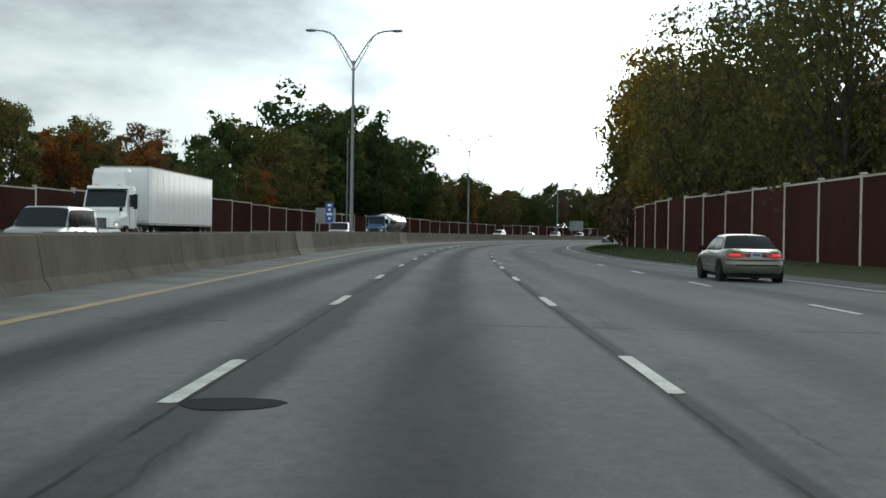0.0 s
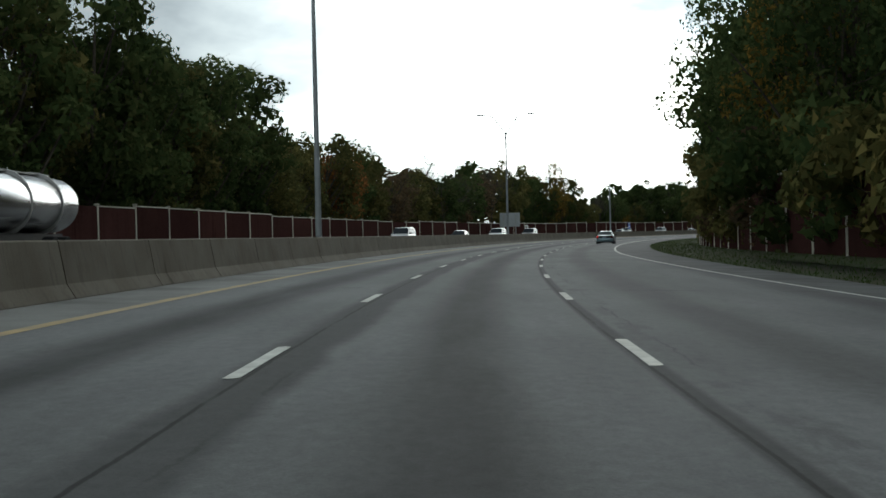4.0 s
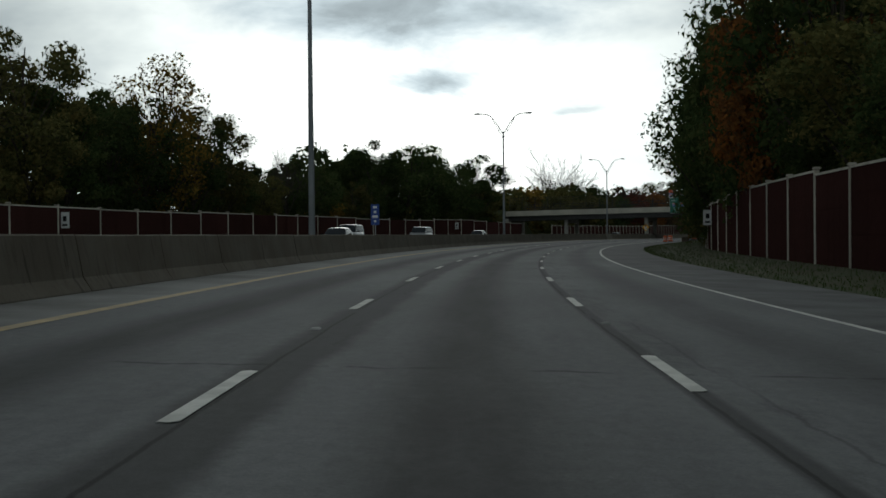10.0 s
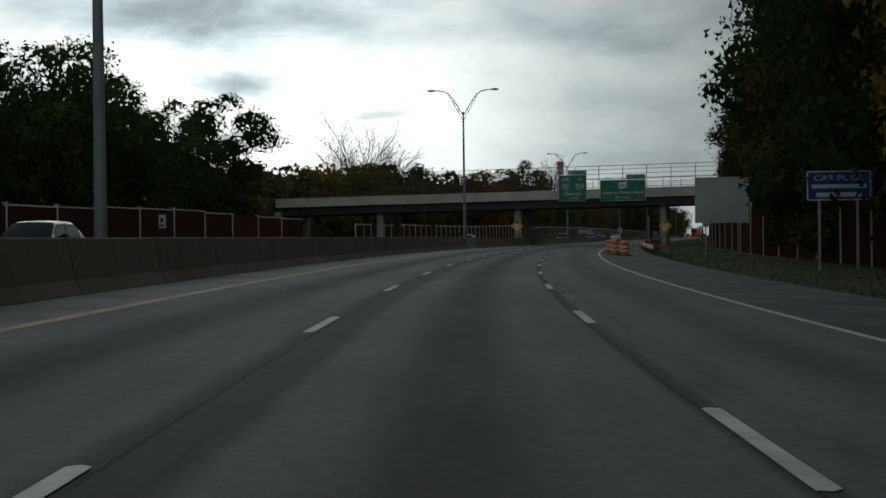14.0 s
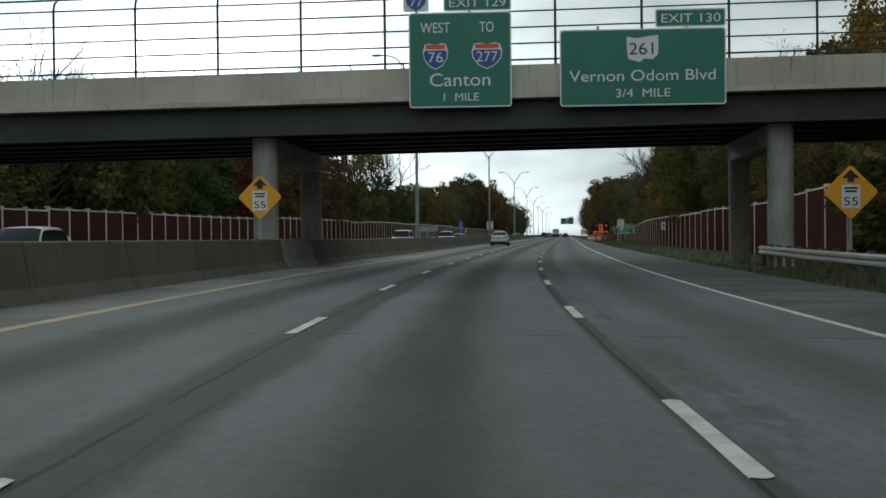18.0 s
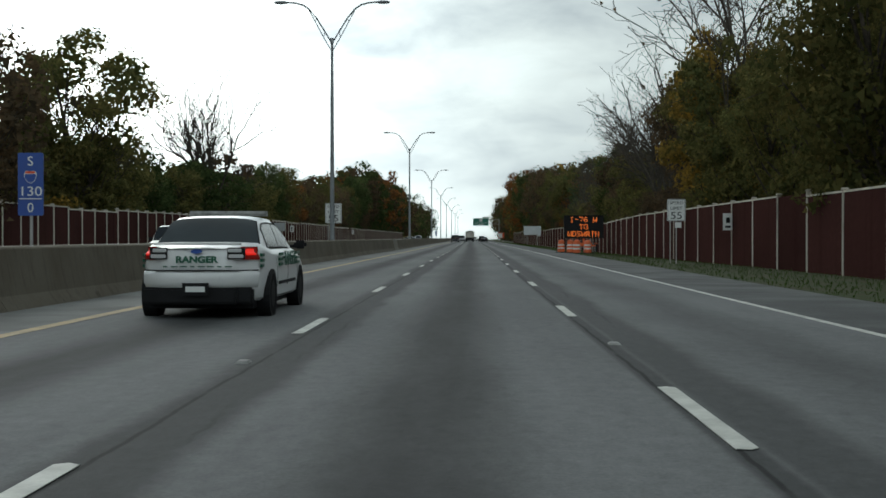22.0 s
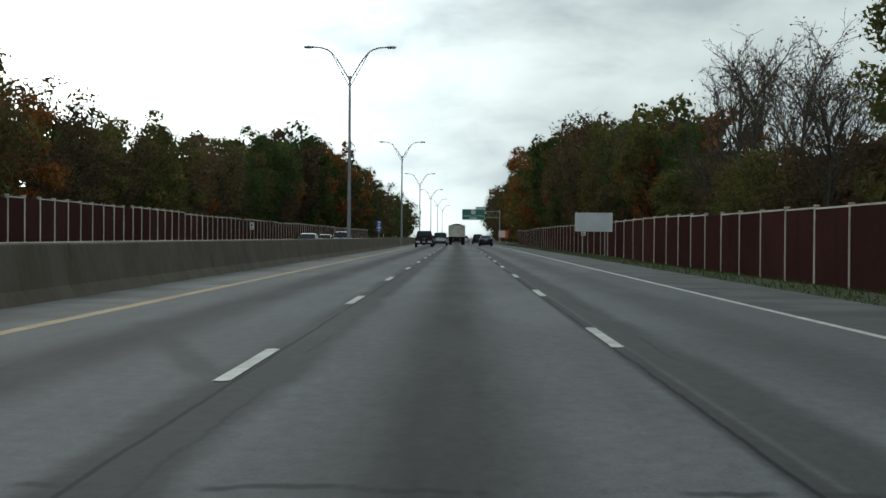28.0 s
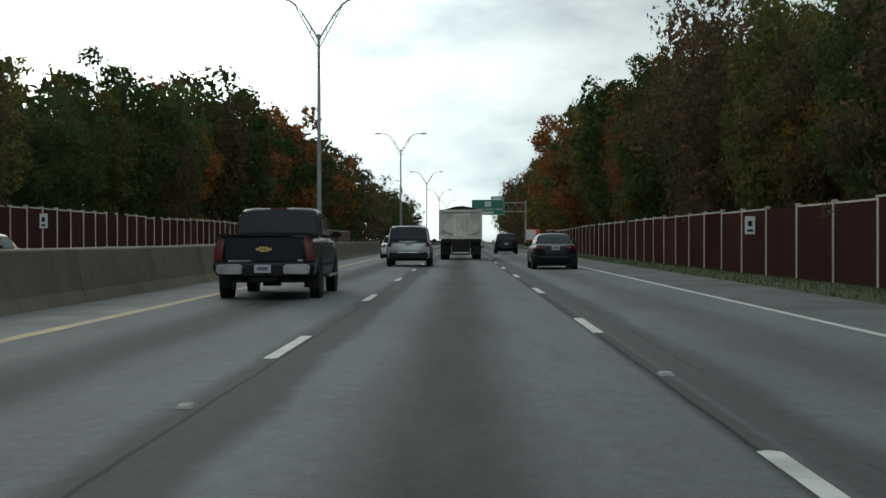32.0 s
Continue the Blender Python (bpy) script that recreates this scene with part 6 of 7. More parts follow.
def dark_cars():
    c = car(on(1042.9, 3.8, 0), "black sedan with dark red tail lamps", "car", P_BLACK, L=4.8, W=1.82, H=1.45, belt=0.94, trunk=1.0, cabin=(0.13, 0.27, 0.58, 0.76), tail=(0.42, 0.14), tail_z=0.88, plate_z=0.86, glass=M_GLASS_G)
    car(on(1099.8, 3.86, 0), "dark grey minivan with a tall rear window", "car", P_BLACK, L=4.9, W=1.92, H=1.75, belt=1.05, trunk=1.05, low=0.3, cabin=(0.02, 0.06, 0.64, 0.82), tumble=0.78, square=0.4, wheel=0.35, tail=(0.14, 0.34), tail_z=1.05, plate_z=0.85, side_panes=3)
    car(on(1171.0, 1.9, 0), "white hatchback far ahead on the highway", "car", P_WHITE, L=4.6, W=1.85, H=1.6, belt=1.0, cabin=(0.03, 0.09, 0.62, 0.80), tail=(0.2, 0.25), tail_z=0.95)
    car(on(1076.0, -4.3, 0), "white four-door sedan on grey asphalt", "car", P_WHITE, L=5.0, W=1.9, H=1.5, belt=0.98, **SEDAN)


def dump_truck():
    a = thing("dump_truck", on(1070.5, 0.04, 0), "dirty white dump truck with a tarred load", "dump truck")
    pw = mat("dirty_white_steel", (0.55, 0.53, 0.47), 0.55, 0.1, 0.14, 1.4, 20, 0.1, tint=(0.30, 0.27, 0.22), streak=0.5)
    bm = bmesh.new()
    loft(bm, [[(-1.2, y, 1.28), (1.2, y, 1.28), (1.26, y, 2.96), (-1.26, y, 2.96)] for y in (-4.1, 1.2)])
    bed = part("dump_bed", bm, pw, a)
    bm = bmesh.new()
    for x in (-1.22, 1.22):
        box(bm, (x, -4.14, 2.1), (0.12, 0.12, 1.75))
    box(bm, (0, -4.14, 2.93), (2.5, 0.12, 0.14))
    box(bm, (0, -4.14, 1.32), (2.5, 0.12, 0.14))
    for sx in (-1, 1):
        loft(bm, [[(sx * 1.1, y, 2.1), (sx * 0.62, y, 2.1), (sx * 0.42, y, 1.5), (sx * 1.1, y, 1.7)] for y in (-4.22, -4.1)])
    part("tailgate_rib", bm, pw, bed)
    for sx in (-1, 1):
        bm = bmesh.new()
        disc(bm, (sx * 0.72, -4.12, 2.62), 0.2, "y", 18, 0.05)
        part("round_badge", bm, M_GALV, bed)
    bm = bmesh.new()
    loft(bm, [[(-1.2, -4.1, 2.95), (-0.5, -4.1, 3.14), (0.1, -4.1, 3.2), (0.7, -4.1, 3.1), (1.2, -4.1, 2.95)], [(-1.2, -1.5, 2.95), (-0.4, -1.5, 3.25), (0.1, -1.5, 3.3), (0.6, -1.5, 3.2), (1.2, -1.5, 2.95)], [(-1.2, 1.2, 2.95), (-0.5, 1.2, 3.1), (0.1, 1.2, 3.1), (0.7, 1.2, 3.05), (1.2, 1.2, 2.95)]])
    part("tarpaulin", bm, M_TRIM, a, "black tarpaulin over the load")
    boxes("cab", pw, a, ((0, 2.5, 1.85), (2.3, 1.7, 2.0)), bevel=0.08)
    boxes("hood", pw, a, ((0, 4.0, 1.3), (1.9, 1.5, 1.1)), bevel=0.08)
    boxes("chassis", M_TRIM, a, ((0, -0.2, 0.95), (1.0, 8.0, 0.35)))
    boxes("rear_frame", M_TRIM, a, ((0, -4.05, 1.14), (2.4, 0.16, 0.2)), ((0, -4.1, 0.55), (1.1, 0.12, 0.5)))
    boxes("bumper_bar", M_GALV, a, ((0, -4.2, 0.42), (1.0, 0.06, 0.08)))
    for sx in (-1, 1):
        boxes("mud_flap", M_RUBBER, a, ((sx * 0.9, -3.95, 0.68), (0.62, 0.03, 0.75)))
        boxes("tail_lamp", M_TAIL, a, ((sx * 0.2, -4.14, 1.14), (0.12, 0.03, 0.06)))
    wheels(a, [-3.1, -1.8, 3.9], 1.22, 0.5, 0.5)


def tractor(a, paint, y0, tall=True):
    """A long-nosed tractor unit, nose at y0, facing +y; tall: with a roof fairing."""
    def shape(name, rows, material, label=""):
        """rows: place along, low edge, high edge, half width below and above."""
        bm = bmesh.new()
        loft(bm, [[(-w0, y, z0), (w0, y, z0), (w0, y, (z0 + 2 * z1) / 3), (w1, y, z1), (-w1, y, z1), (-w0, y, (z0 + 2 * z1) / 3)] for y, z0, z1, w0, w1 in rows])
        bmesh.ops.bevel(bm, geom=[e for e in bm.edges if e.calc_face_angle(0) > 0.6], offset=0.05, segments=2, affect="EDGES")
        return part(name, bm, material, a, label, smooth=True)

    shape("hood", [(y0 - 1.6, 0.85, 1.78, 1.12, 0.92), (y0 - 0.8, 0.85, 1.62, 1.08, 0.84), (y0 - 0.15, 0.85, 1.42, 0.95, 0.72), (y0, 0.9, 1.30, 0.82, 0.66)], paint)
    shape("cab", [(y0 - 3.0, 0.85, 2.92, 1.14, 1.05), (y0 - 2.1, 0.85, 2.92, 1.14, 1.04), (y0 - 1.92, 0.85, 2.72, 1.14, 1.03), (y0 - 1.5, 0.85, 1.80, 1.13, 1.05)], paint)
    if tall:
        shape("roof_fairing", [(y0 - 3.0, 2.85, 3.80, 0.88, 0.80), (y0 - 2.4, 2.85, 3.76, 0.86, 0.78), (y0 - 2.15, 2.88, 3.55, 0.82, 0.74)], paint)
        boxes("rear_panel", M_TRIM, a, ((0, y0 - 3.05, 1.9), (1.9, 0.1, 1.8)), bevel=0.02)
    bm = bmesh.new()
    loft(bm, [[(-0.98, y, z), (0.98, y, z), (0.94, y + 0.035, z + 0.02), (-0.94, y + 0.035, z + 0.02)] for y, z in ((y0 - 1.49, 1.88), (y0 - 1.90, 2.66))])
    part("windscreen", bm, M_GLASS, a, "dark windscreen")
    boxes("visor", M_TRIM, a, ((0, y0 - 1.84, 2.74), (2.0, 0.22, 0.06)))
    for sx in (-1, 1):
        boxes("side_window", M_GLASS, a, ((sx * 1.135, y0 - 2.25, 2.2), (0.03, 0.85, 0.58)), bevel=0.01)
        boxes("door_seam", M_TRIM, a, ((sx * 1.143, y0 - 1.74, 1.6), (0.012, 0.02, 1.4)), ((sx * 1.143, y0 - 2.78, 1.8), (0.012, 0.02, 1.8)))
        boxes("headlamp", M_HEADLAMP, a, ((sx * 0.86, y0 - 0.14, 1.10), (0.28, 0.25, 0.24)), bevel=0.05)
        boxes("turn_lamp", M_HEAD_ON, a, ((sx * 0.98, y0 - 0.10, 1.02), (0.10, 0.12, 0.10)), bevel=0.02, label="lit amber lamp")
        boxes("mirror", M_TRIM, a, ((sx * 1.46, y0 - 1.62, 2.15), (0.18, 0.1, 0.72)), ((sx * 1.28, y0 - 1.70, 2.4), (0.3, 0.03, 0.03)), ((sx * 1.28, y0 - 1.70, 1.9), (0.3, 0.03, 0.03)))
        boxes("hood_mirror", M_TRIM, a, ((sx * 1.05, y0 - 0.55, 1.75), (0.14, 0.06, 0.2)), ((sx * 1.0, y0 - 0.55, 1.58), (0.025, 0.025, 0.22)))
        boxes("fuel_tank", M_CHROME, a, ((sx * 1.0, y0 - 3.2, 0.75), (0.45, 1.4, 0.5)), bevel=0.1)
        boxes("marker_lamp", M_AMBER, a, ((sx * 0.55, y0 - 2.0, 2.96), (0.14, 0.06, 0.05)))
        boxes("front_wing", paint, a, ((sx * 1.05, y0 - 1.1, 1.02), (0.32, 1.25, 0.10)), bevel=0.04)
    boxes("grille", M_TRIM, a, ((0, y0 + 0.01, 1.08), (1.04, 0.08, 0.52)), bevel=0.02, label="dark barred grille")
    boxes("grille_bar", M_CHROME, a, *[((0, y0 + 0.055, 0.88 + 0.08 * i), (0.98, 0.015, 0.016)) for i in range(6)])
    boxes("bumper", paint, a, ((0, y0 - 0.1, 0.60), (2.3, 0.4, 0.42)), bevel=0.06)
    boxes("air_intake", M_TRIM, a, ((0, y0 + 0.105, 0.56), (1.2, 0.02, 0.16)))
    boxes("chassis", M_TRIM, a, ((0, y0 - 4.5, 0.85), (0.9, 5.5, 0.3)))
    wheels(a, [y0 - 1.1, y0 - 4.9, y0 - 6.2], 1.22, 0.5, 0.42)


def semi_truck():
    white = mat("white_truck_paint", (0.80, 0.81, 0.80), 0.4, 0, 0.05, 0.6, 30, 0.0, coat=0.3)
    a = thing("semi_truck", on(66.0, -16.9, 0, 180), "white long-nosed semi truck pulling a white box trailer", "truck")
    tractor(a, white, 11.0)
    bm = bmesh.new()
    box(bm, (0, -1.6, 2.55), (2.55, 15.4, 2.85))
    t = part("trailer", bm, white, a, "white box trailer")
    bm = bmesh.new()
    box(bm, (0, 0, 2.55), (0.012, 0.06, 2.7))
    seam = mesh_of("panel_seam", bm, white)
    for i in range(13):
        for sx in (-1, 1):
            ob = part("panel_seam", seam, white, t)
            ob.matrix_parent_inverse = Matrix()
            ob.location = (sx * 1.28, -9.0 + i * 1.22, 0)
    boxes("front_wall", white, t, ((0, 6.14, 2.55), (2.3, 0.08, 2.7)), bevel=0.03)
    boxes("cooling_unit", M_TRIM, t, ((0, 6.2, 1.6), (0.5, 0.04, 0.4)))
    boxes("trailer_rail", M_GALV, t, ((0, -1.6, 1.10), (2.57, 15.4, 0.10)), ((0, -1.6, 3.98), (2.57, 15.4, 0.07)))
    boxes("side_letters", M_TRIM, t, ((1.285, 4.6, 3.1), (0.01, 0.5, 0.5)), ((1.285, 3.0, 3.2), (0.01, 0.25, 0.9)))
    boxes("underframe", M_TRIM, a, ((0, -1.6, 0.98), (1.0, 14.5, 0.2)), ((0, -7.0, 0.75), (1.6, 3.0, 0.2)), ((-0.8, 3.0, 0.6), (0.14, 0.14, 0.9)), ((0.8, 3.0, 0.6), (0.14, 0.14, 0.9)))
    wheels(a, [-6.4, -7.7], 1.22, 0.5, 0.45)


def tanker():
    a = thing("tanker_truck", on(167.0, -16.8, 0, 180), "blue tractor pulling a polished steel tanker", "truck")
    tractor(a, paint_mat("blue_truck_paint", (0.03, 0.10, 0.22), 0.2), 9.0, False)
    bm = bmesh.new()
    rings = []
    for y, r in ((-8.6, 0.5), (-8.5, 0.92), (-8.2, 1.05), (2.6, 1.05), (2.9, 0.92), (3.0, 0.5)):
        rings.append([(r * 1.12 * math.cos(q), y, 2.2 + r * math.sin(q)) for q in (2 * math.pi * j / 24 for j in range(24))])
    loft(bm, rings)
    part("tank", bm, M_CHROME, a, "polished steel tank", smooth=True)
    for y in (-6.5, -3.5, -0.5):
        bm = bmesh.new()
        tube(bm, [(0, y - 0.05, 2.2), (0, y + 0.05, 2.2)], 1.2, 24)
        part("tank_band", bm, M_GALV, a)
    boxes("walkway", M_GALV, a, ((0, -3, 3.3), (0.6, 9, 0.06)))
    boxes("underframe", M_TRIM, a, ((0, -2.5, 1.0), (1.0, 11.5, 0.25)))
    wheels(a, [-5.6, -6.9], 1.22, 0.5, 0.45)


gold_sedan()
blue_sedan()
ranger_car()
pickup()
silver_suv()
dark_cars()
dump_truck()
semi_truck()
tanker()

# oncoming traffic
SUV = dict(L=4.8, W=1.92, H=1.76, belt=1.08, trunk=1.08, low=0.34, hood=0.92, cabin=(0.02, 0.06, 0.64, 0.79), tumble=0.79, square=0.4, wheel=0.36, side_panes=3, tail=(0.15, 0.3), tail_z=1.0)
VAN = dict(L=5.0, W=1.95, H=1.74, belt=1.04, trunk=1.04, low=0.3, hood=0.88, cabin=(0.02, 0.05, 0.70, 0.90), tumble=0.78, square=0.3, wheel=0.34, side_panes=3, tail=(0.15, 0.3), tail_z=1.0)
for s, lat, colour, shape, lit_, words, cat in (
        (37.0, -13.1, P_SILVER, SUV, False, "silver sport utility vehicle in the oncoming lanes", "car"),
        (116.0, -13.1, P_SILVER, SUV, True, "pale silver sport utility vehicle in the oncoming lanes", "car"),
        (263.0, -16.8, P_WHITE, VAN, False, "white minivan in the oncoming lanes", "car"),
        (277.0, -13.1, P_SILVER, SEDAN, False, "silver sedan in the oncoming lanes", "car"),
        (304.0, -13.1, P_WHITE, SUV, True, "white sport utility vehicle with lit headlamps", "car"),
        (330.0, -13.1, P_GREY, SUV, False, "dark grey sport utility vehicle in the oncoming lanes", "car"),
        (414.0, -13.1, P_SILVER, SEDAN, False, "silver sedan in the oncoming lanes", "car"),
        (436.0, -16.8, P_GREY, SUV, False, "grey sport utility vehicle in the oncoming lanes", "car"),
        (471.0, -16.8, P_SILVER, VAN, False, "silver minivan in the oncoming lanes", "car"),
        (488.0, -13.1, P_WHITE, SEDAN, False, "white sedan in the oncoming lanes", "car"),
        (609.0, -13.1, P_WHITE, SEDAN, False, "white sedan passing under the bridge", "car"),
        (703.5, -13.1, P_SILVER, SUV, True, "silver sport utility vehicle with lit headlamps", "car"),
        (752.0, -13.1, P_WHITE, SUV, False, "white pickup-like utility vehicle in the oncoming lanes", "car"),
        (774.0, -13.1, P_SILVER, SEDAN, False, "silver sedan in the oncoming lanes", "car"),
        (804.0, -16.8, P_GREY, SEDAN, False, "grey sedan in the oncoming lanes", "car"),
        (982.0, -13.1, P_WHITE, SEDAN, False, "white sedan in the oncoming lanes", "car"),
        (1034.0, -16.8, P_YELLOW, SEDAN, False, "yellow taxi sedan in the oncoming lanes", "car"),
        (1016.0, -13.1, P_SILVER, VAN, False, "silver minivan in the oncoming lanes", "car")):
    car(on(s, lat, 0, 180), words, cat, colour, head=lit_, group="oncoming traffic", **shape)


# ---- trees ----
def bar(vs, fs, path, radii, sides):
    """A tapered limb as bare vertices and faces."""
    base = len(vs)
    n = len(path)
    for i, p in enumerate(path):
        d = path[min(i + 1, n - 1)] - path[max(i - 1, 0)]
        d = d / max(1e-6, np.linalg.norm(d))
        a = np.cross(d, (0.31, 0.95, 0.05))
        a = a / max(1e-6, np.linalg.norm(a))
        b = np.cross(d, a)
        for j in range(sides):
            q = 2 * math.pi * j / sides
            vs.append(tuple(p + (a * math.cos(q) + b * math.sin(q)) * radii[i]))
    for i in range(n - 1):
        for j in range(sides):
            fs.append((base + i * sides + j, base + i * sides + (j + 1) % sides, base + (i + 1) * sides + (j + 1) % sides, base + (i + 1) * sides + j))


def limb_path(rng, p, d, length, n, wander, lift):
    pts = [p]
    for i in range(n):
        d = d + rng.normal(0, wander, 3) + np.array((0, 0, lift))
        d = d / np.linalg.norm(d)
        pts.append(pts[-1] + d * length / n)
    return pts


def leaves(rng, c, nrm, size):
    """Bent leaf sprays at the places c, facing nrm, three corners each."""
    count = len(c)
    nrm = nrm / np.maximum(1e-6, np.linalg.norm(nrm, axis=1))[:, None]
    a = np.cross(nrm, rng.normal(0, 1, (count, 3)))
    a /= np.maximum(1e-6, np.linalg.norm(a, axis=1))[:, None]
    b = np.cross(nrm, a)
    s = (size * rng.uniform(0.5, 1.5, count))[:, None]
    k = rng.uniform(-0.3, 0.3, count)[:, None]
    bend = nrm * s * 0.2
    return np.stack([c - a * s * 0.55 - bend, c + a * s * (0.4 + k) + b * s * 0.46 + bend, c + a * s * (0.4 - k) - b * s * 0.46], 1).reshape(-1, 3)


def cards(rng, centres, spread, count, size):
    c = centres[rng.integers(0, len(centres), count)] + rng.normal(0, 1, (count, 3)) * spread
    return leaves(rng, c, rng.normal(0, 1, (count, 3)) + np.array((0, 0, 0.5)), size)


SQUASH = np.array((1, 1, 0.84))


def around(rng, lobes, rad, count, size, depth, spread, keep):
    """Sprays on the outside of the boughs; those that lie well inside another bough are left out."""
    n = int(count * 2.1)
    share = rad ** 2 * rng.uniform(0.55, 1.35, len(rad))
    pick_ = rng.choice(len(lobes), n, p=share / share.sum())
    u = rng.normal(0, 1, (n, 3))
    u[:, 2] = u[:, 2] * 0.9 + 0.16
    u /= np.linalg.norm(u, axis=1)[:, None]
    c = lobes[pick_] + u * (rad[pick_] * rng.normal(depth, spread, n))[:, None] * SQUASH
    d = np.linalg.norm((c[:, None, :] - lobes[None]) / SQUASH, axis=2) / rad[None]
    d[np.arange(n), pick_] = 9
    free = np.nonzero(d.min(1) > keep)[0][:count]
    return leaves(rng, c[free], u[free] + rng.normal(0, 0.40, (len(free), 3)), size)


def crown(rng, lobes, rad, count, size, core=0.16, twigs=4):
    """Small sprays on the twigs round each bough, with ragged edges, and larger ones within that close the crown."""
    e = rng.normal(0, 1, (len(lobes) * twigs, 3))
    e[:, 2] = e[:, 2] * 0.8 + 0.25
    e /= np.linalg.norm(e, axis=1)[:, None]
    at_ = np.repeat(lobes, twigs, 0) + e * np.repeat(rad, twigs)[:, None] * rng.uniform(0.62, 1.02, len(e))[:, None] * SQUASH
    small = np.repeat(rad, twigs) * rng.uniform(0.26, 0.52, len(e))
    out = [around(rng, np.concatenate([lobes * 1.0, at_]), np.concatenate([rad * 0.86, small]), int(count * (1 - core)), size, 0.96, 0.13, 0.66)]
    if core:
        out.append(around(rng, lobes, rad, int(count * core), size * 1.8, 0.60, 0.09, 0.38))
    return np.concatenate(out)


def boughs(rng, h, r, clear, n):
    """Where the boughs of a crown sit and how large they are."""
    out, rad = [], []
    lean = rng.normal(0, 0.09 * r, 2)
    for i in range(n):
        f = clear + 0.06 + (0.86 - clear) * (i + rng.random()) / n
        env = math.sqrt(max(0.06, 1 - ((f - 0.52) / 0.53) ** 2)) * min(1.0, 0.55 + 1.3 * f)
        az = i * 2.4 + rng.normal(0, 0.45)
        q = r * rng.uniform(0.22, 0.42) * (0.72 + 0.38 * env)
        d = max(0.0, r * env * rng.uniform(0.72, 1.12) - q * 0.75)
        out.append((math.cos(az) * d + lean[0] * f, math.sin(az) * d + lean[1] * f, h * f - q * 0.3 * f))
        rad.append(q)
    return np.array(out), np.array(rad)


def card_mesh(name, v, material, k=3):
    """A mesh of separate faces with k corners each."""
    me = bpy.data.meshes.new(name)
    n = len(v) // k
    me.vertices.add(len(v))
    me.vertices.foreach_set("co", v.astype(np.float32).ravel())
    me.loops.add(n * k)
    me.loops.foreach_set("vertex_index", np.arange(n * k, dtype=np.int32))
    me.polygons.add(n)
    me.polygons.foreach_set("loop_start", np.arange(0, n * k, k, dtype=np.int32))
    me.polygons.foreach_set("loop_total", np.full(n, k, dtype=np.int32))
    me.materials.append(material)
    me.update(calc_edges=True)
    return me


def tree_shape(seed, h, r, count, size, clear=0.2, n=26, twigs=1, core=0.16):
    """A broad-leaved tree: tapered trunk, limbs out to rounded boughs of leaf clumps, with gaps. Returns wood and leaves."""
    rng = np.random.default_rng(seed)
    vs, fs = [], []
    trunk = limb_path(rng, np.array((0.0, 0.0, -0.5)), np.array((0.0, 0.0, 1.0)), h * 0.88, 9, 0.045, 0.02)
    r0 = h * 0.017
    bar(vs, fs, trunk, [r0 * (1 - 0.095 * i) for i in range(10)], 7)
    lobes, rad = boughs(rng, h, r, clear, n)
    for c, q in zip(lobes, rad):
        k = max(0.06, min(0.88, c[2] / h - 0.22)) * 9
        p = trunk[int(k)] * (1 - k % 1) + trunk[min(9, int(k) + 1)] * (k % 1)
        mid = p * 0.45 + c * 0.55 + np.array((0, 0, -0.06 * h)) * 0.5 + rng.normal(0, 0.25, 3)
        rr = r0 * (0.46 - 0.030 * k)
        bar(vs, fs, [p, mid, c, c + (c - mid) * 0.3 + rng.normal(0, 0.2, 3)], [rr, rr * 0.7, rr * 0.4, rr * 0.12], 4)
        for _ in range(twigs):
            e = c + rng.normal(0, 1, 3) * q * 0.6
            bar(vs, fs, [c, (c + e) / 2 + rng.normal(0, 0.1, 3), e], [rr * 0.35, rr * 0.22, rr * 0.08], 3)
    v = crown(rng, lobes, rad, count, size, core)
    wood = bpy.data.meshes.new("trunk")
    wood.from_pydata(vs, [], fs)
    wood.materials.append(M_BARK)
    return wood, v


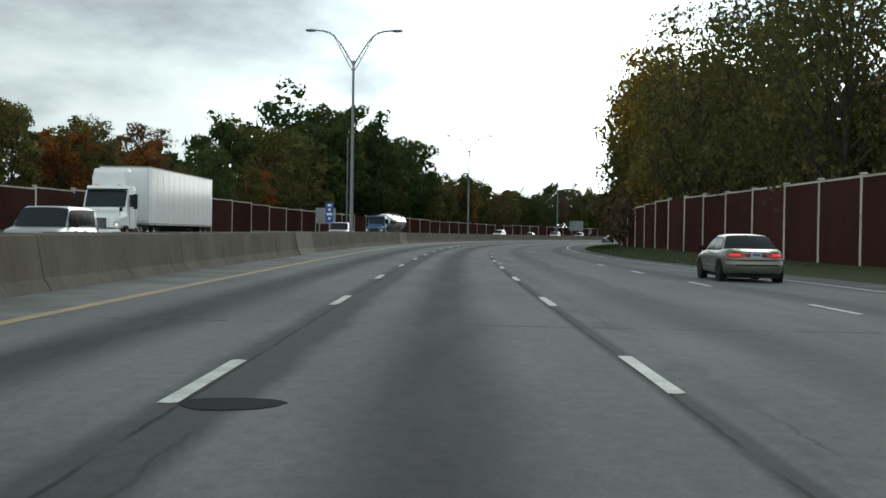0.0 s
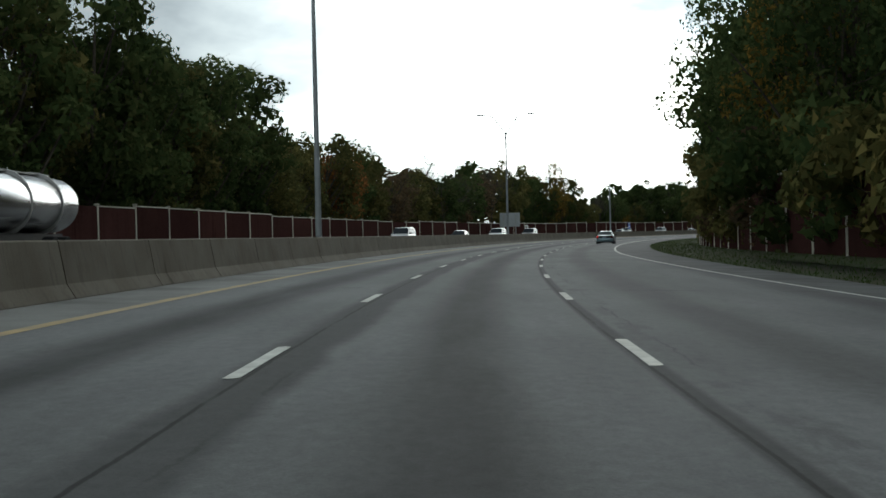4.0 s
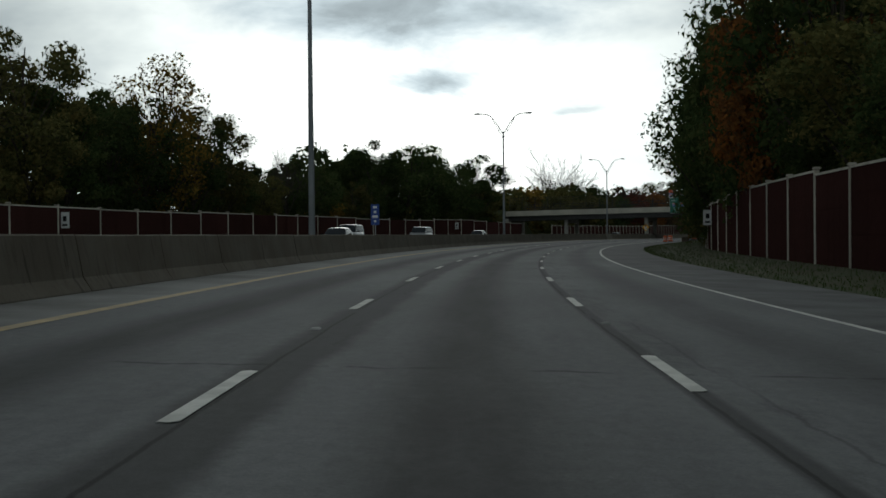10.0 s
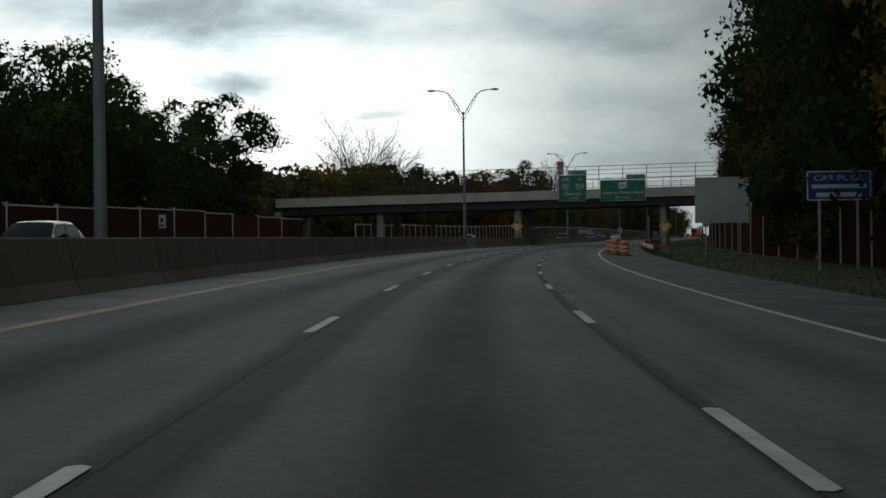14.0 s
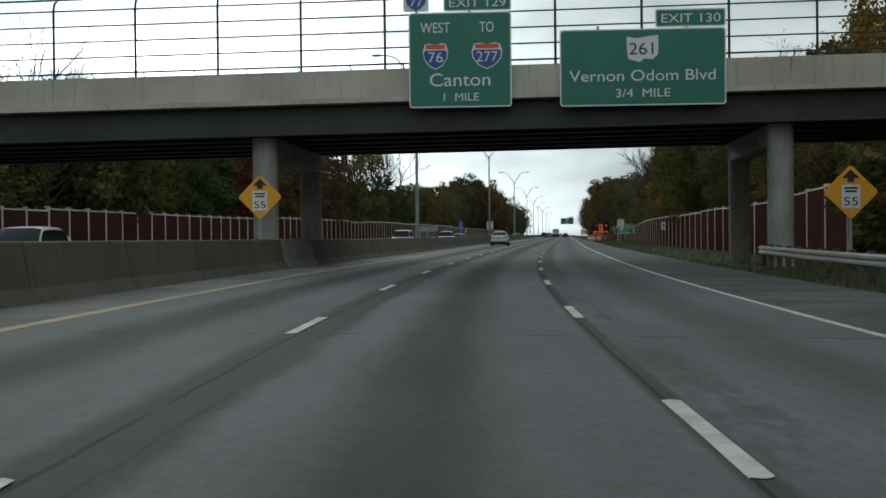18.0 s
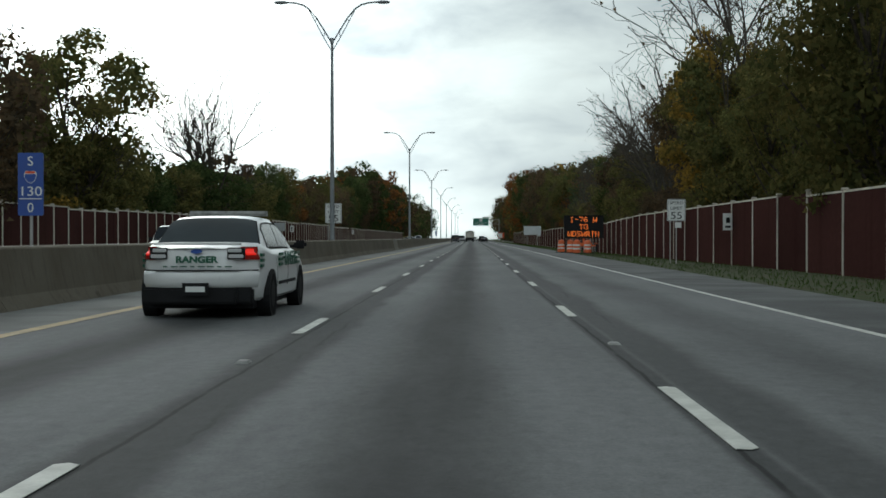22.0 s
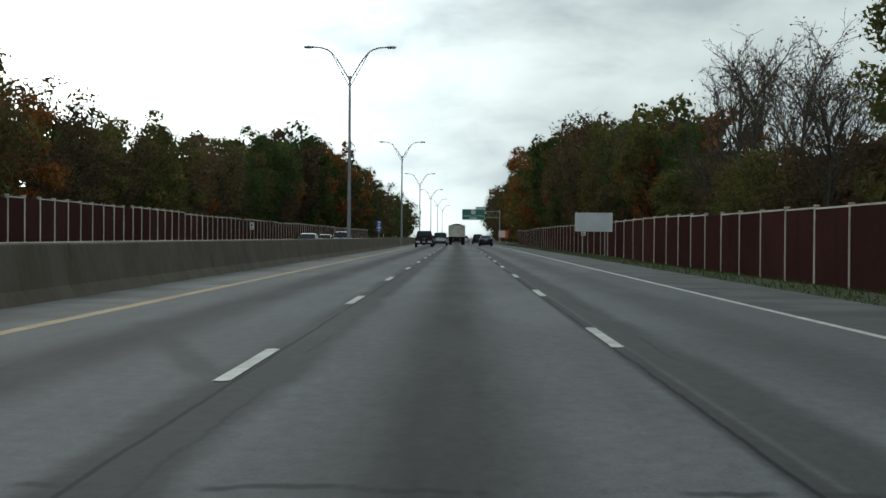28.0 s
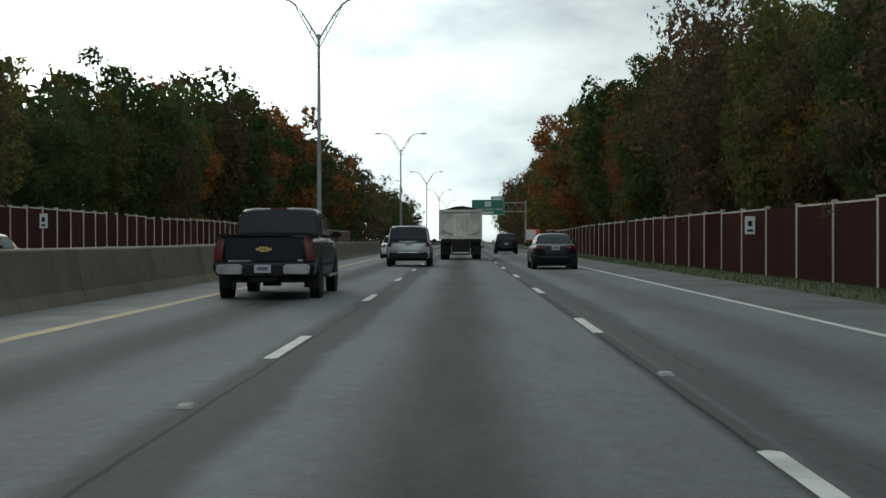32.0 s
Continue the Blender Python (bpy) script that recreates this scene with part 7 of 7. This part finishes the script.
def bare_shape(seed, h, r, leaves=0, vase=False):
    """A leafless tree with forking limbs and fine twigs: one leader with side limbs, or a vase of limbs from a short trunk."""
    rng = np.random.default_rng(seed)
    vs, fs = [], []
    ends = []
    def grow(p, d, length, rad, depth):
        n = (6, 4, 3, 2, 2)[depth]
        path = limb_path(rng, p, d, length, n, 0.07 + 0.04 * depth, 0.05)
        bar(vs, fs, path, [max(0.02, rad * (1 - 0.55 * i / n)) for i in range(n + 1)], (7, 5, 4, 3, 3)[depth])
        if depth == 4:
            ends.append(path[-1])
            return
        kids = ((9, 8, 5, 3) if vase else (15, 5, 4, 2))[depth]
        for j in range(kids):
            f = ((0.62 if vase else 0.34) if depth == 0 else 0.30) + ((0.38 if vase else 0.64) if depth == 0 else 0.70) * (j + rng.random()) / kids
            i = min(n - 1, int(f * n))
            q = path[i] + (path[i + 1] - path[i]) * (f * n - i)
            d2 = (path[i + 1] - path[i]) / np.linalg.norm(path[i + 1] - path[i])
            side = rng.normal(0, 1, 3)
            side -= d2 * side.dot(d2)
            side /= np.linalg.norm(side)
            d2 = d2 + side * (rng.uniform(0.35, 0.8) if vase else rng.uniform(0.55, 1.0)) + np.array((0, 0, 0.12))
            d2 /= np.linalg.norm(d2)
            reach = (rng.uniform(0.9, 1.4) if vase else rng.uniform(0.30, 0.46) * (1.5 - 0.85 * f)) if depth == 0 else rng.uniform(0.42, 0.66)
            grow(q, d2, length * reach, rad * (0.58 if vase and depth == 0 else 0.44), depth + 1)
    grow(np.array((0.0, 0.0, -0.5)), np.array((0.03, 0.0, 1.0)), h * (0.36 if vase else 0.8), h * (0.016 if vase else 0.012), 0)
    top = float(np.percentile([q[2] for q in vs], 97))
    vs = [(q[0] * h / top, q[1] * h / top, q[2] * h / top) for q in vs]
    ends = [e * h / top for e in ends]
    wood = bpy.data.meshes.new("trunk")
    wood.from_pydata(vs, [], fs)
    wood.materials.append(M_BARK_PALE)
    v = cards(rng, np.array(ends), 0.3, leaves, 0.24) if leaves else None
    return wood, v


SHAPES = {}
TREE_WORDS = {"green": "broad dark green tree behind the noise wall", "olive": "olive-green tree turning yellow behind the wall", "yellow": "yellow autumn tree behind the noise wall",
              "orange": "orange autumn tree behind the noise wall", "red": "red autumn tree behind the noise wall", "brown": "brown half-bare autumn tree behind the wall", "bare": "tall leafless tree with fine twigs"}
SPEC = {"near": [(11, 19, 6.0, 10600, 0.25), (12, 20, 5.4, 10000, 0.25), (13, 18, 6.4, 10800, 0.25), (14, 19, 5.8, 10400, 0.25)],
        "far": [(21, 19, 6.2, 5600, 0.38), (22, 21, 5.8, 5600, 0.38), (23, 18, 6.6, 5800, 0.38), (24, 20, 5.2, 5200, 0.38)],
        "thin": [(41, 20, 6.2, 7800, 0.24), (42, 21, 5.8, 7500, 0.24), (43, 20, 6.4, 7800, 0.24), (44, 19, 6.0, 7500, 0.24)],
        "shrub": [(31, 5.5, 3.0, 1500, 0.28), (32, 4.5, 3.2, 1500, 0.28)]}
_raw = {}


def template(kind, i, species):
    key = (kind, i, species)
    if key in SHAPES:
        return SHAPES[key]
    if kind == "bare":
        if ("bare", i) not in _raw:
            _raw[("bare", i)] = bare_shape(50 + i, 20, 6, (160, 200, 420)[i], i == 0)
        wood, v = _raw[("bare", i)]
    else:
        if (kind, i) not in _raw:
            sd, h, r, n, size = SPEC[kind][i]
            _raw[(kind, i)] = tree_shape(sd, h, r, n, size, 0.0 if kind == "shrub" else 0.06, 12 if kind == "shrub" else (34 if kind == "thin" else 22 + 3 * i), 3 if kind == "thin" else 1, 0.08 if kind == "thin" else 0.24)
        wood, v = _raw[(kind, i)]
        if species == "brown":
            v = v.reshape(-1, 9)[np.arange(len(v) // 3) % 5 < 3].reshape(-1, 3)
    name = "shrub" if kind == "shrub" else "tree"
    words = "bushy shrub in front of the trees" if kind == "shrub" else TREE_WORDS[species if kind != "bare" else "bare"]
    root = thing(name, Matrix(), words, name, "shrubs along the wall" if kind == "shrub" else "trees along the highway")
    part("trunk", wood, M_BARK, root)
    if v is not None:
        part("crown", card_mesh("crown", v, LEAF["brown" if kind == "bare" else species]), None, root, species + " foliage" if kind != "bare" else "last brown leaves")
    SHAPES[key] = root
    root["used"] = 0
    return root


def plant(kind, i, species, s, lat, height, turn, wide=1.0, z=None):
    t = template(kind, i, species)
    h0 = 20 if kind == "bare" else SPEC[kind][i][1]
    f = height / h0
    p = at(s, lat, ground_z(s, lat) if z is None else z)
    m = Matrix.Translation(p) @ Matrix.Rotation(radians(turn), 4, "Z") @ Matrix.Diagonal((f * wide, f * wide, f, 1))
    if t["used"] == 0:
        t["used"] = 1
        t.matrix_world = m
        return t
    made = copy_thing(t, Matrix())
    made.matrix_world = m
    return made


def pick(rng, table):
    return rng.choices([k for k, _ in table], [w for _, w in table])[0]


BACK = {}
back_rng = np.random.default_rng(404)


def back_tree(species, s, lat, height, wide, fine=False):
    """One tree of the woods behind the first row: its limbs and leaf clumps go into the joined woods."""
    f = height / 19
    r = 6.2 * f * wide
    z = ground_z(s, lat)
    c0 = np.array(at(s, lat, z))
    lobes, rad = boughs(back_rng, height, r, -0.02, 16)
    v = (crown(back_rng, lobes, rad * 1.1, 3400, 0.60, 0.2) if fine else crown(back_rng, lobes, rad * 1.1, 1150, 0.74, 0.25)) + c0
    BACK.setdefault(species, []).append(v)
    bar(BACK_V, BACK_F, [c0 - (0, 0, 0.5), c0 + (0.2, 0, height * 0.4), c0 + (0, 0.2, height * 0.8)], [height * 0.016, height * 0.012, height * 0.004], 5)


BACK_V, BACK_F = [], []


def stretch(seed, side, s0, s1, step, offs, table, hs, kind, wide=(1.05, 1.35), bare=0.0):
    """A belt of trees behind a wall; offs: distances behind it, one for each row; only the first row stands singly."""
    rng = random.Random(seed)
    for row, off in enumerate(offs):
        s = s0 + rng.uniform(0, step)
        while s < s1:
            if not 604 < s < 646:
                base = wall_r(s) if side > 0 else wall_l(s)
                lat = base + side * (off + rng.uniform(-1.2, 1.8))
                sp = pick(rng, table)
                h = rng.uniform(*hs) * rng.uniform(0.85, 1.08)
                if row or s0 >= 1190:
                    back_tree(sp, s, lat, h, rng.uniform(*wide), row == 0 and s < 1350)
                elif rng.random() < bare:
                    plant("bare", rng.randrange(3), "bare", s, lat, h * 1.1, rng.uniform(0, 360), 1.0)
                else:
                    plant(kind, rng.randrange(4), sp, s, lat, h, rng.uniform(0, 360), rng.uniform(*wide))
            s += step * rng.uniform(0.7, 1.3)


G, O, Y, R_, N, B = "green", "olive", "yellow", "orange", "red", "brown"
# right side, along the drive
stretch(1, 1, 60, 122, 9.5, (5.0,), [(O, 4), (B, 1), (G, 1)], (22, 26), "thin", (0.8, 0.95), 0.12)
stretch(21, 1, 60, 130, 9.0, (9.0, 15), [(G, 3), (O, 3)], (11, 14), "near", (1.0, 1.2))
stretch(2, 1, 122, 186, 7.5, (4.4, 11), [(O, 4), (G, 2), (Y, 1.2)], (19, 24), "near", (0.8, 1.0))
stretch(22, 1, 186, 258, 7.5, (3.4, 10), [(G, 4), (O, 2), (Y, 0.8)], (18, 22), "near", (0.85, 1.0))
stretch(23, 1, 258, 288, 8.0, (3.2, 12), [(G, 4), (O, 2), (B, 0.6)], (17, 21), "near", (0.85, 1.05))
stretch(3, 1, 288, 400, 8.0, (4.2, 12), [(G, 5), (O, 1.4), (B, 0.4)], (12.5, 14.5), "near", (1.1, 1.35))
stretch(53, 1, 400, 442, 8.0, (3.2, 12), [(G, 4), (O, 2), (B, 0.6), (R_, 0.3)], (20, 24), "near", (0.8, 0.95))
stretch(4, 1, 442, 545, 7.5, (2.0, 10), [(G, 4), (O, 3), (Y, 0.5), (B, 0.5)], (20, 24), "near", (0.85, 1.0), 0.05)
stretch(54, 1, 545, 604, 8.5, (5.0, 13), [(G, 3), (O, 3), (Y, 0.6), (B, 0.6)], (17, 21), "near", (0.85, 1.05), 0.05)
stretch(5, 1, 648, 700, 8.5, (5.5, 13), [(O, 4), (G, 2), (Y, 1), (B, 1)], (15, 18), "near", (0.9, 1.1), 0.06)
stretch(25, 1, 700, 745, 8.5, (5.5, 13), [(O, 4), (G, 1.5), (Y, 1.4), (B, 1)], (15, 18), "near", (0.9, 1.15), 0.10)
stretch(45, 1, 745, 800, 8.5, (5.5, 13), [(O, 4), (G, 1.5), (Y, 1.4), (B, 1)], (18, 22), "near", (0.8, 1.0), 0.10)
stretch(66, 1, 848, 905, 8.0, (5.0, 12), [(B, 2), (O, 2), (G, 0.8)], (9, 12), "near", (1.1, 1.35))
stretch(6, 1, 800, 848, 8.5, (5.5, 14), [(G, 3), (O, 3), (Y, 0.7), (B, 0.8)], (20, 25), "near", (0.8, 1.0))
stretch(7, 1, 905, 950, 8.5, (5.5, 13), [(B, 2), (O, 2), (G, 2)], (18, 22), "near", (0.85, 1.05), 0.1)
stretch(47, 1, 950, 1035, 8.5, (5.5, 13), [(B, 3), (R_, 1.6), (O, 1.2)], (10, 13.5), "near", (1.1, 1.35), 0.25)
stretch(8, 1, 1035, 1090, 9.0, (5.0, 14), [(G, 1.5), (R_, 2), (O, 1.5), (B, 3)], (18, 23), "near", (0.85, 1.05), 0.04)
stretch(28, 1, 1090, 1190, 9.0, (5.0, 14), [(G, 1.5), (R_, 2.4), (O, 1.5), (B, 3)], (25, 29), "near", (0.75, 0.95), 0.04)
stretch(9, 1, 1190, 1480, 10.0, (5, 16), [(G, 2), (R_, 2.0), (O, 2), (Y, 0.6), (B, 1)], (29, 35), "far", (0.75, 0.95))
stretch(10, 1, 1480, 1900, 16.0, (5,), [(O, 2), (B, 2), (G, 2)], (28, 36), "far", (0.9, 1.2))
# left side, beyond the oncoming lanes
stretch(11, -1, 60, 140, 9.0, (5, 15), [(R_, 1), (N, 1.2), (O, 2), (B, 1)], (10, 13), "far", (0.95, 1.2))
stretch(12, -1, 140, 184, 9.0, (5, 15), [(G, 2), (O, 3), (R_, 0.5)], (9, 11.5), "far", (1.0, 1.2))
stretch(72, -1, 184, 216, 9.0, (5, 15), [(G, 2), (O, 3)], (16.5, 19), "far", (0.95, 1.1))
stretch(32, -1, 216, 284, 8.5, (5, 15), [(G, 5), (O, 1)], (22, 26), "far", (0.95, 1.1))
stretch(33, -1, 284, 335, 9.0, (5, 15), [(G, 2), (O, 3), (R_, 0.3)], (14, 18), "far", (0.95, 1.15))
stretch(13, -1, 335, 425, 9.0, (5, 16), [(G, 3), (O, 1.6), (B, 1), (R_, 0.4)], (12, 16), "far", (1.0, 1.25), 0.08)
stretch(34, -1, 425, 480, 9.0, (5, 16), [(G, 4), (O, 1), (B, 0.6)], (15, 18), "near", (1.0, 1.2))
stretch(14, -1, 480, 536, 9.0, (5, 15), [(G, 4), (O, 1), (Y, 0.5)], (9, 12), "near", (1.1, 1.35), 0.08)
stretch(35, -1, 536, 604, 9.0, (5, 15), [(G, 5), (O, 0.6)], (16, 19), "near", (1.1, 1.3))
stretch(15, -1, 648, 740, 9.0, (5, 15), [(G, 2), (O, 3), (Y, 1)], (13, 16), "far")
stretch(16, -1, 740, 800, 8.5, (4, 12), [(R_, 2), (N, 1.2), (Y, 0.8), (B, 2), (O, 1)], (14, 18), "far")
stretch(17, -1, 800, 960, 9.5, (6, 16), [(O, 3), (G, 2), (B, 1)], (11, 14), "far", (1.05, 1.35), 0.05)
stretch(18, -1, 960, 1085, 9.0, (5, 15), [(G, 3), (B, 2), (O, 2), (R_, 0.9)], (15, 19), "near", (0.95, 1.15))
stretch(37, -1, 1085, 1130, 9.0, (5, 15), [(G, 3), (B, 2), (O, 2), (R_, 0.9)], (16, 19), "near", (0.9, 1.1))
stretch(38, -1, 1130, 1190, 9.0, (5, 15), [(G, 3), (B, 2), (O, 2), (R_, 0.9)], (19, 25), "near", (0.85, 1.05))
stretch(19, -1, 1190, 1480, 11.0, (5, 17), [(G, 3), (B, 2), (R_, 1), (N, 0.4)], (28, 34), "far", (0.75, 1.0))
stretch(20, -1, 1480, 1900, 17.0, (5,), [(G, 2), (B, 2), (O, 1)], (26, 32), "far", (1.0, 1.3))
stretch(55, -1, 585, 780, 10.0, (26, 36), [(G, 3), (O, 2), (B, 1)], (13, 17), "far", (1.1, 1.3))
woods = thing("woods", Matrix(), "dense autumn woods behind the first row of trees", "woods", kind="stuff")
for _sp, _v in BACK.items():
    part("foliage", card_mesh("foliage", np.concatenate(_v), LEAF[_sp]), None, woods, _sp + " foliage")
_me = bpy.data.meshes.new("trunks")
_me.from_pydata(BACK_V, [], BACK_F)
_me.materials.append(M_BARK)
part("trunks", _me, None, woods)
# single trees that stand out
plant("near", 0, O, 832, -42.5, 25, 40, 1.1)
plant("near", 2, O, 822, -47, 22, 200, 1.1)
plant("thin", 1, Y, 456, -42, 20, 140, 1.1)
plant("thin", 2, B, 521, 21.5, 22, 60, 1.0)
plant("near", 1, B, 589, 19.8, 12.5, 60, 1.0)
plant("near", 3, R_, 597, 19.2, 10.5, 200, 1.0)
plant("near", 0, G, 603, 21.5, 13.5, 300, 1.0)
plant("near", 1, O, 603, 25, 13, 60, 1.1)
plant("near", 2, B, 611.0, 21.6, 14, 160, 0.75)
plant("near", 0, R_, 608, 22.6, 12.5, 70, 0.75)
plant("near", 1, R_, 1118, 27.5, 21, 70, 0.9)
plant("near", 3, R_, 1050, 28.0, 19, 170, 1.0)
plant("near", 2, Y, 1083, 27.0, 15, 20, 0.9)
plant("near", 0, R_, 640, 26, 13, 10, 1.1)
plant("near", 3, O, 606, -44, 13, 10, 1.1)
plant("bare", 0, "bare", 904, -42, 25.5, 10, 1.0)
plant("bare", 1, "bare", 836, -42, 17, 150, 1.1)
plant("bare", 1, "bare", 925, 28.5, 24, 80)
plant("bare", 1, "bare", 822, 27, 30, 20)
plant("bare", 0, "bare", 856, 27.5, 24, 60)
plant("bare", 2, "bare", 866, 28.5, 22, 140)
plant("bare", 0, "bare", 880, 28, 23, 230)
plant("bare", 1, "bare", 892, 29, 21, 310)
plant("bare", 2, "bare", 969, 28.2, 16, 200)
plant("bare", 1, "bare", 994, 28.4, 21, 120)
plant("bare", 1, "bare", 1005, 29, 22, 250)
plant("bare", 2, "bare", 982, 30, 20, 20)
plant("bare", 1, "bare", 742, 28, 21, 300, 1.1)
plant("bare", 0, "bare", 708, -56, 22.5, 120, 1.0)
plant("bare", 0, "bare", 722, -61, 18, 20, 1.0)
plant("bare", 2, "bare", 371, -43, 15, 70, 1.3)


def undergrowth():
    rng = random.Random(77)
    for side, s0, s1, step in ((1, 60, 1300, 20.0), (-1, 60, 1400, 26.0)):
        s = s0
        while s < s1:
            if not 606 < s < 642:
                base = wall_r(s) if side > 0 else wall_l(s)
                plant("shrub", rng.randrange(2), pick(rng, [(G, 3), (O, 3), (B, 1.5), (Y, 0.4)]), s, base + side * rng.uniform(4.3, 5.4), rng.uniform(3.6, 5.6), rng.uniform(0, 360), rng.uniform(0.9, 1.2))
            s += step * rng.uniform(0.7, 1.3)
    for s0, s1 in ((136, 262), (446, 540)):                 # bushes that lean over the wall
        s = s0
        while s < s1:
            plant("shrub", rng.randrange(2), pick(rng, [(G, 3), (O, 2), (B, 1)]), s, wall_r(s) + rng.uniform(1.2, 1.9), rng.uniform(6.0, 8.0), rng.uniform(0, 360), rng.uniform(0.85, 1.05))
            s += rng.uniform(5.0, 9.0)
    for s, lat, h in ((600, 19.5, 6.5), (596, 21, 8), (640, 20.5, 7), (604, 24, 9), (645, -40, 7), (602, -42, 8), (655, -52, 8), (664, -58, 8), (676, -50, 7), (690, -56, 8), (650, -64, 9)):
        plant("shrub", 0, O, s, lat, h, s * 7 % 360, 1.2)


undergrowth()


def verge_grass():
    """Tufts of grass and fallen leaves between the shoulder and the wall."""
    rng = np.random.default_rng(9)
    rows = []
    n = 56000
    ss = rng.uniform(60, 1120, n)
    f = rng.random(n) ** 1.5
    for s, q in zip(ss, f):
        s = float(s)
        e, w = shoulder_edge(s) + 0.12, wall_r(s) - 0.3
        lat = e + (w - e) * float(q)
        p = at(s, lat, ground_z(s, lat))
        rows.append((p.x, p.y, p.z))
    c = np.array(rows)
    az = rng.uniform(0, 2 * math.pi, n)
    d = np.stack([np.cos(az), np.sin(az), np.zeros(n)], 1)
    wide = rng.uniform(0.006, 0.014, n)[:, None]
    tall = rng.uniform(0.04, 0.11, n)[:, None]
    up = np.array((0, 0, 1.0))
    lean = rng.normal(0, 0.04, (n, 3))
    v = np.stack([c - d * wide, c + d * wide, c + d * wide * 1.3 + up * tall + lean, c - d * wide * 1.2 + up * tall * 0.8 + lean], 1).reshape(-1, 3)
    ob = new("verge_grass", card_mesh("verge_grass", v, M_GRASS, 4))
    tagged(ob, "short green grass tufts on the verge before the wall", "grass", kind="stuff")


verge_grass()
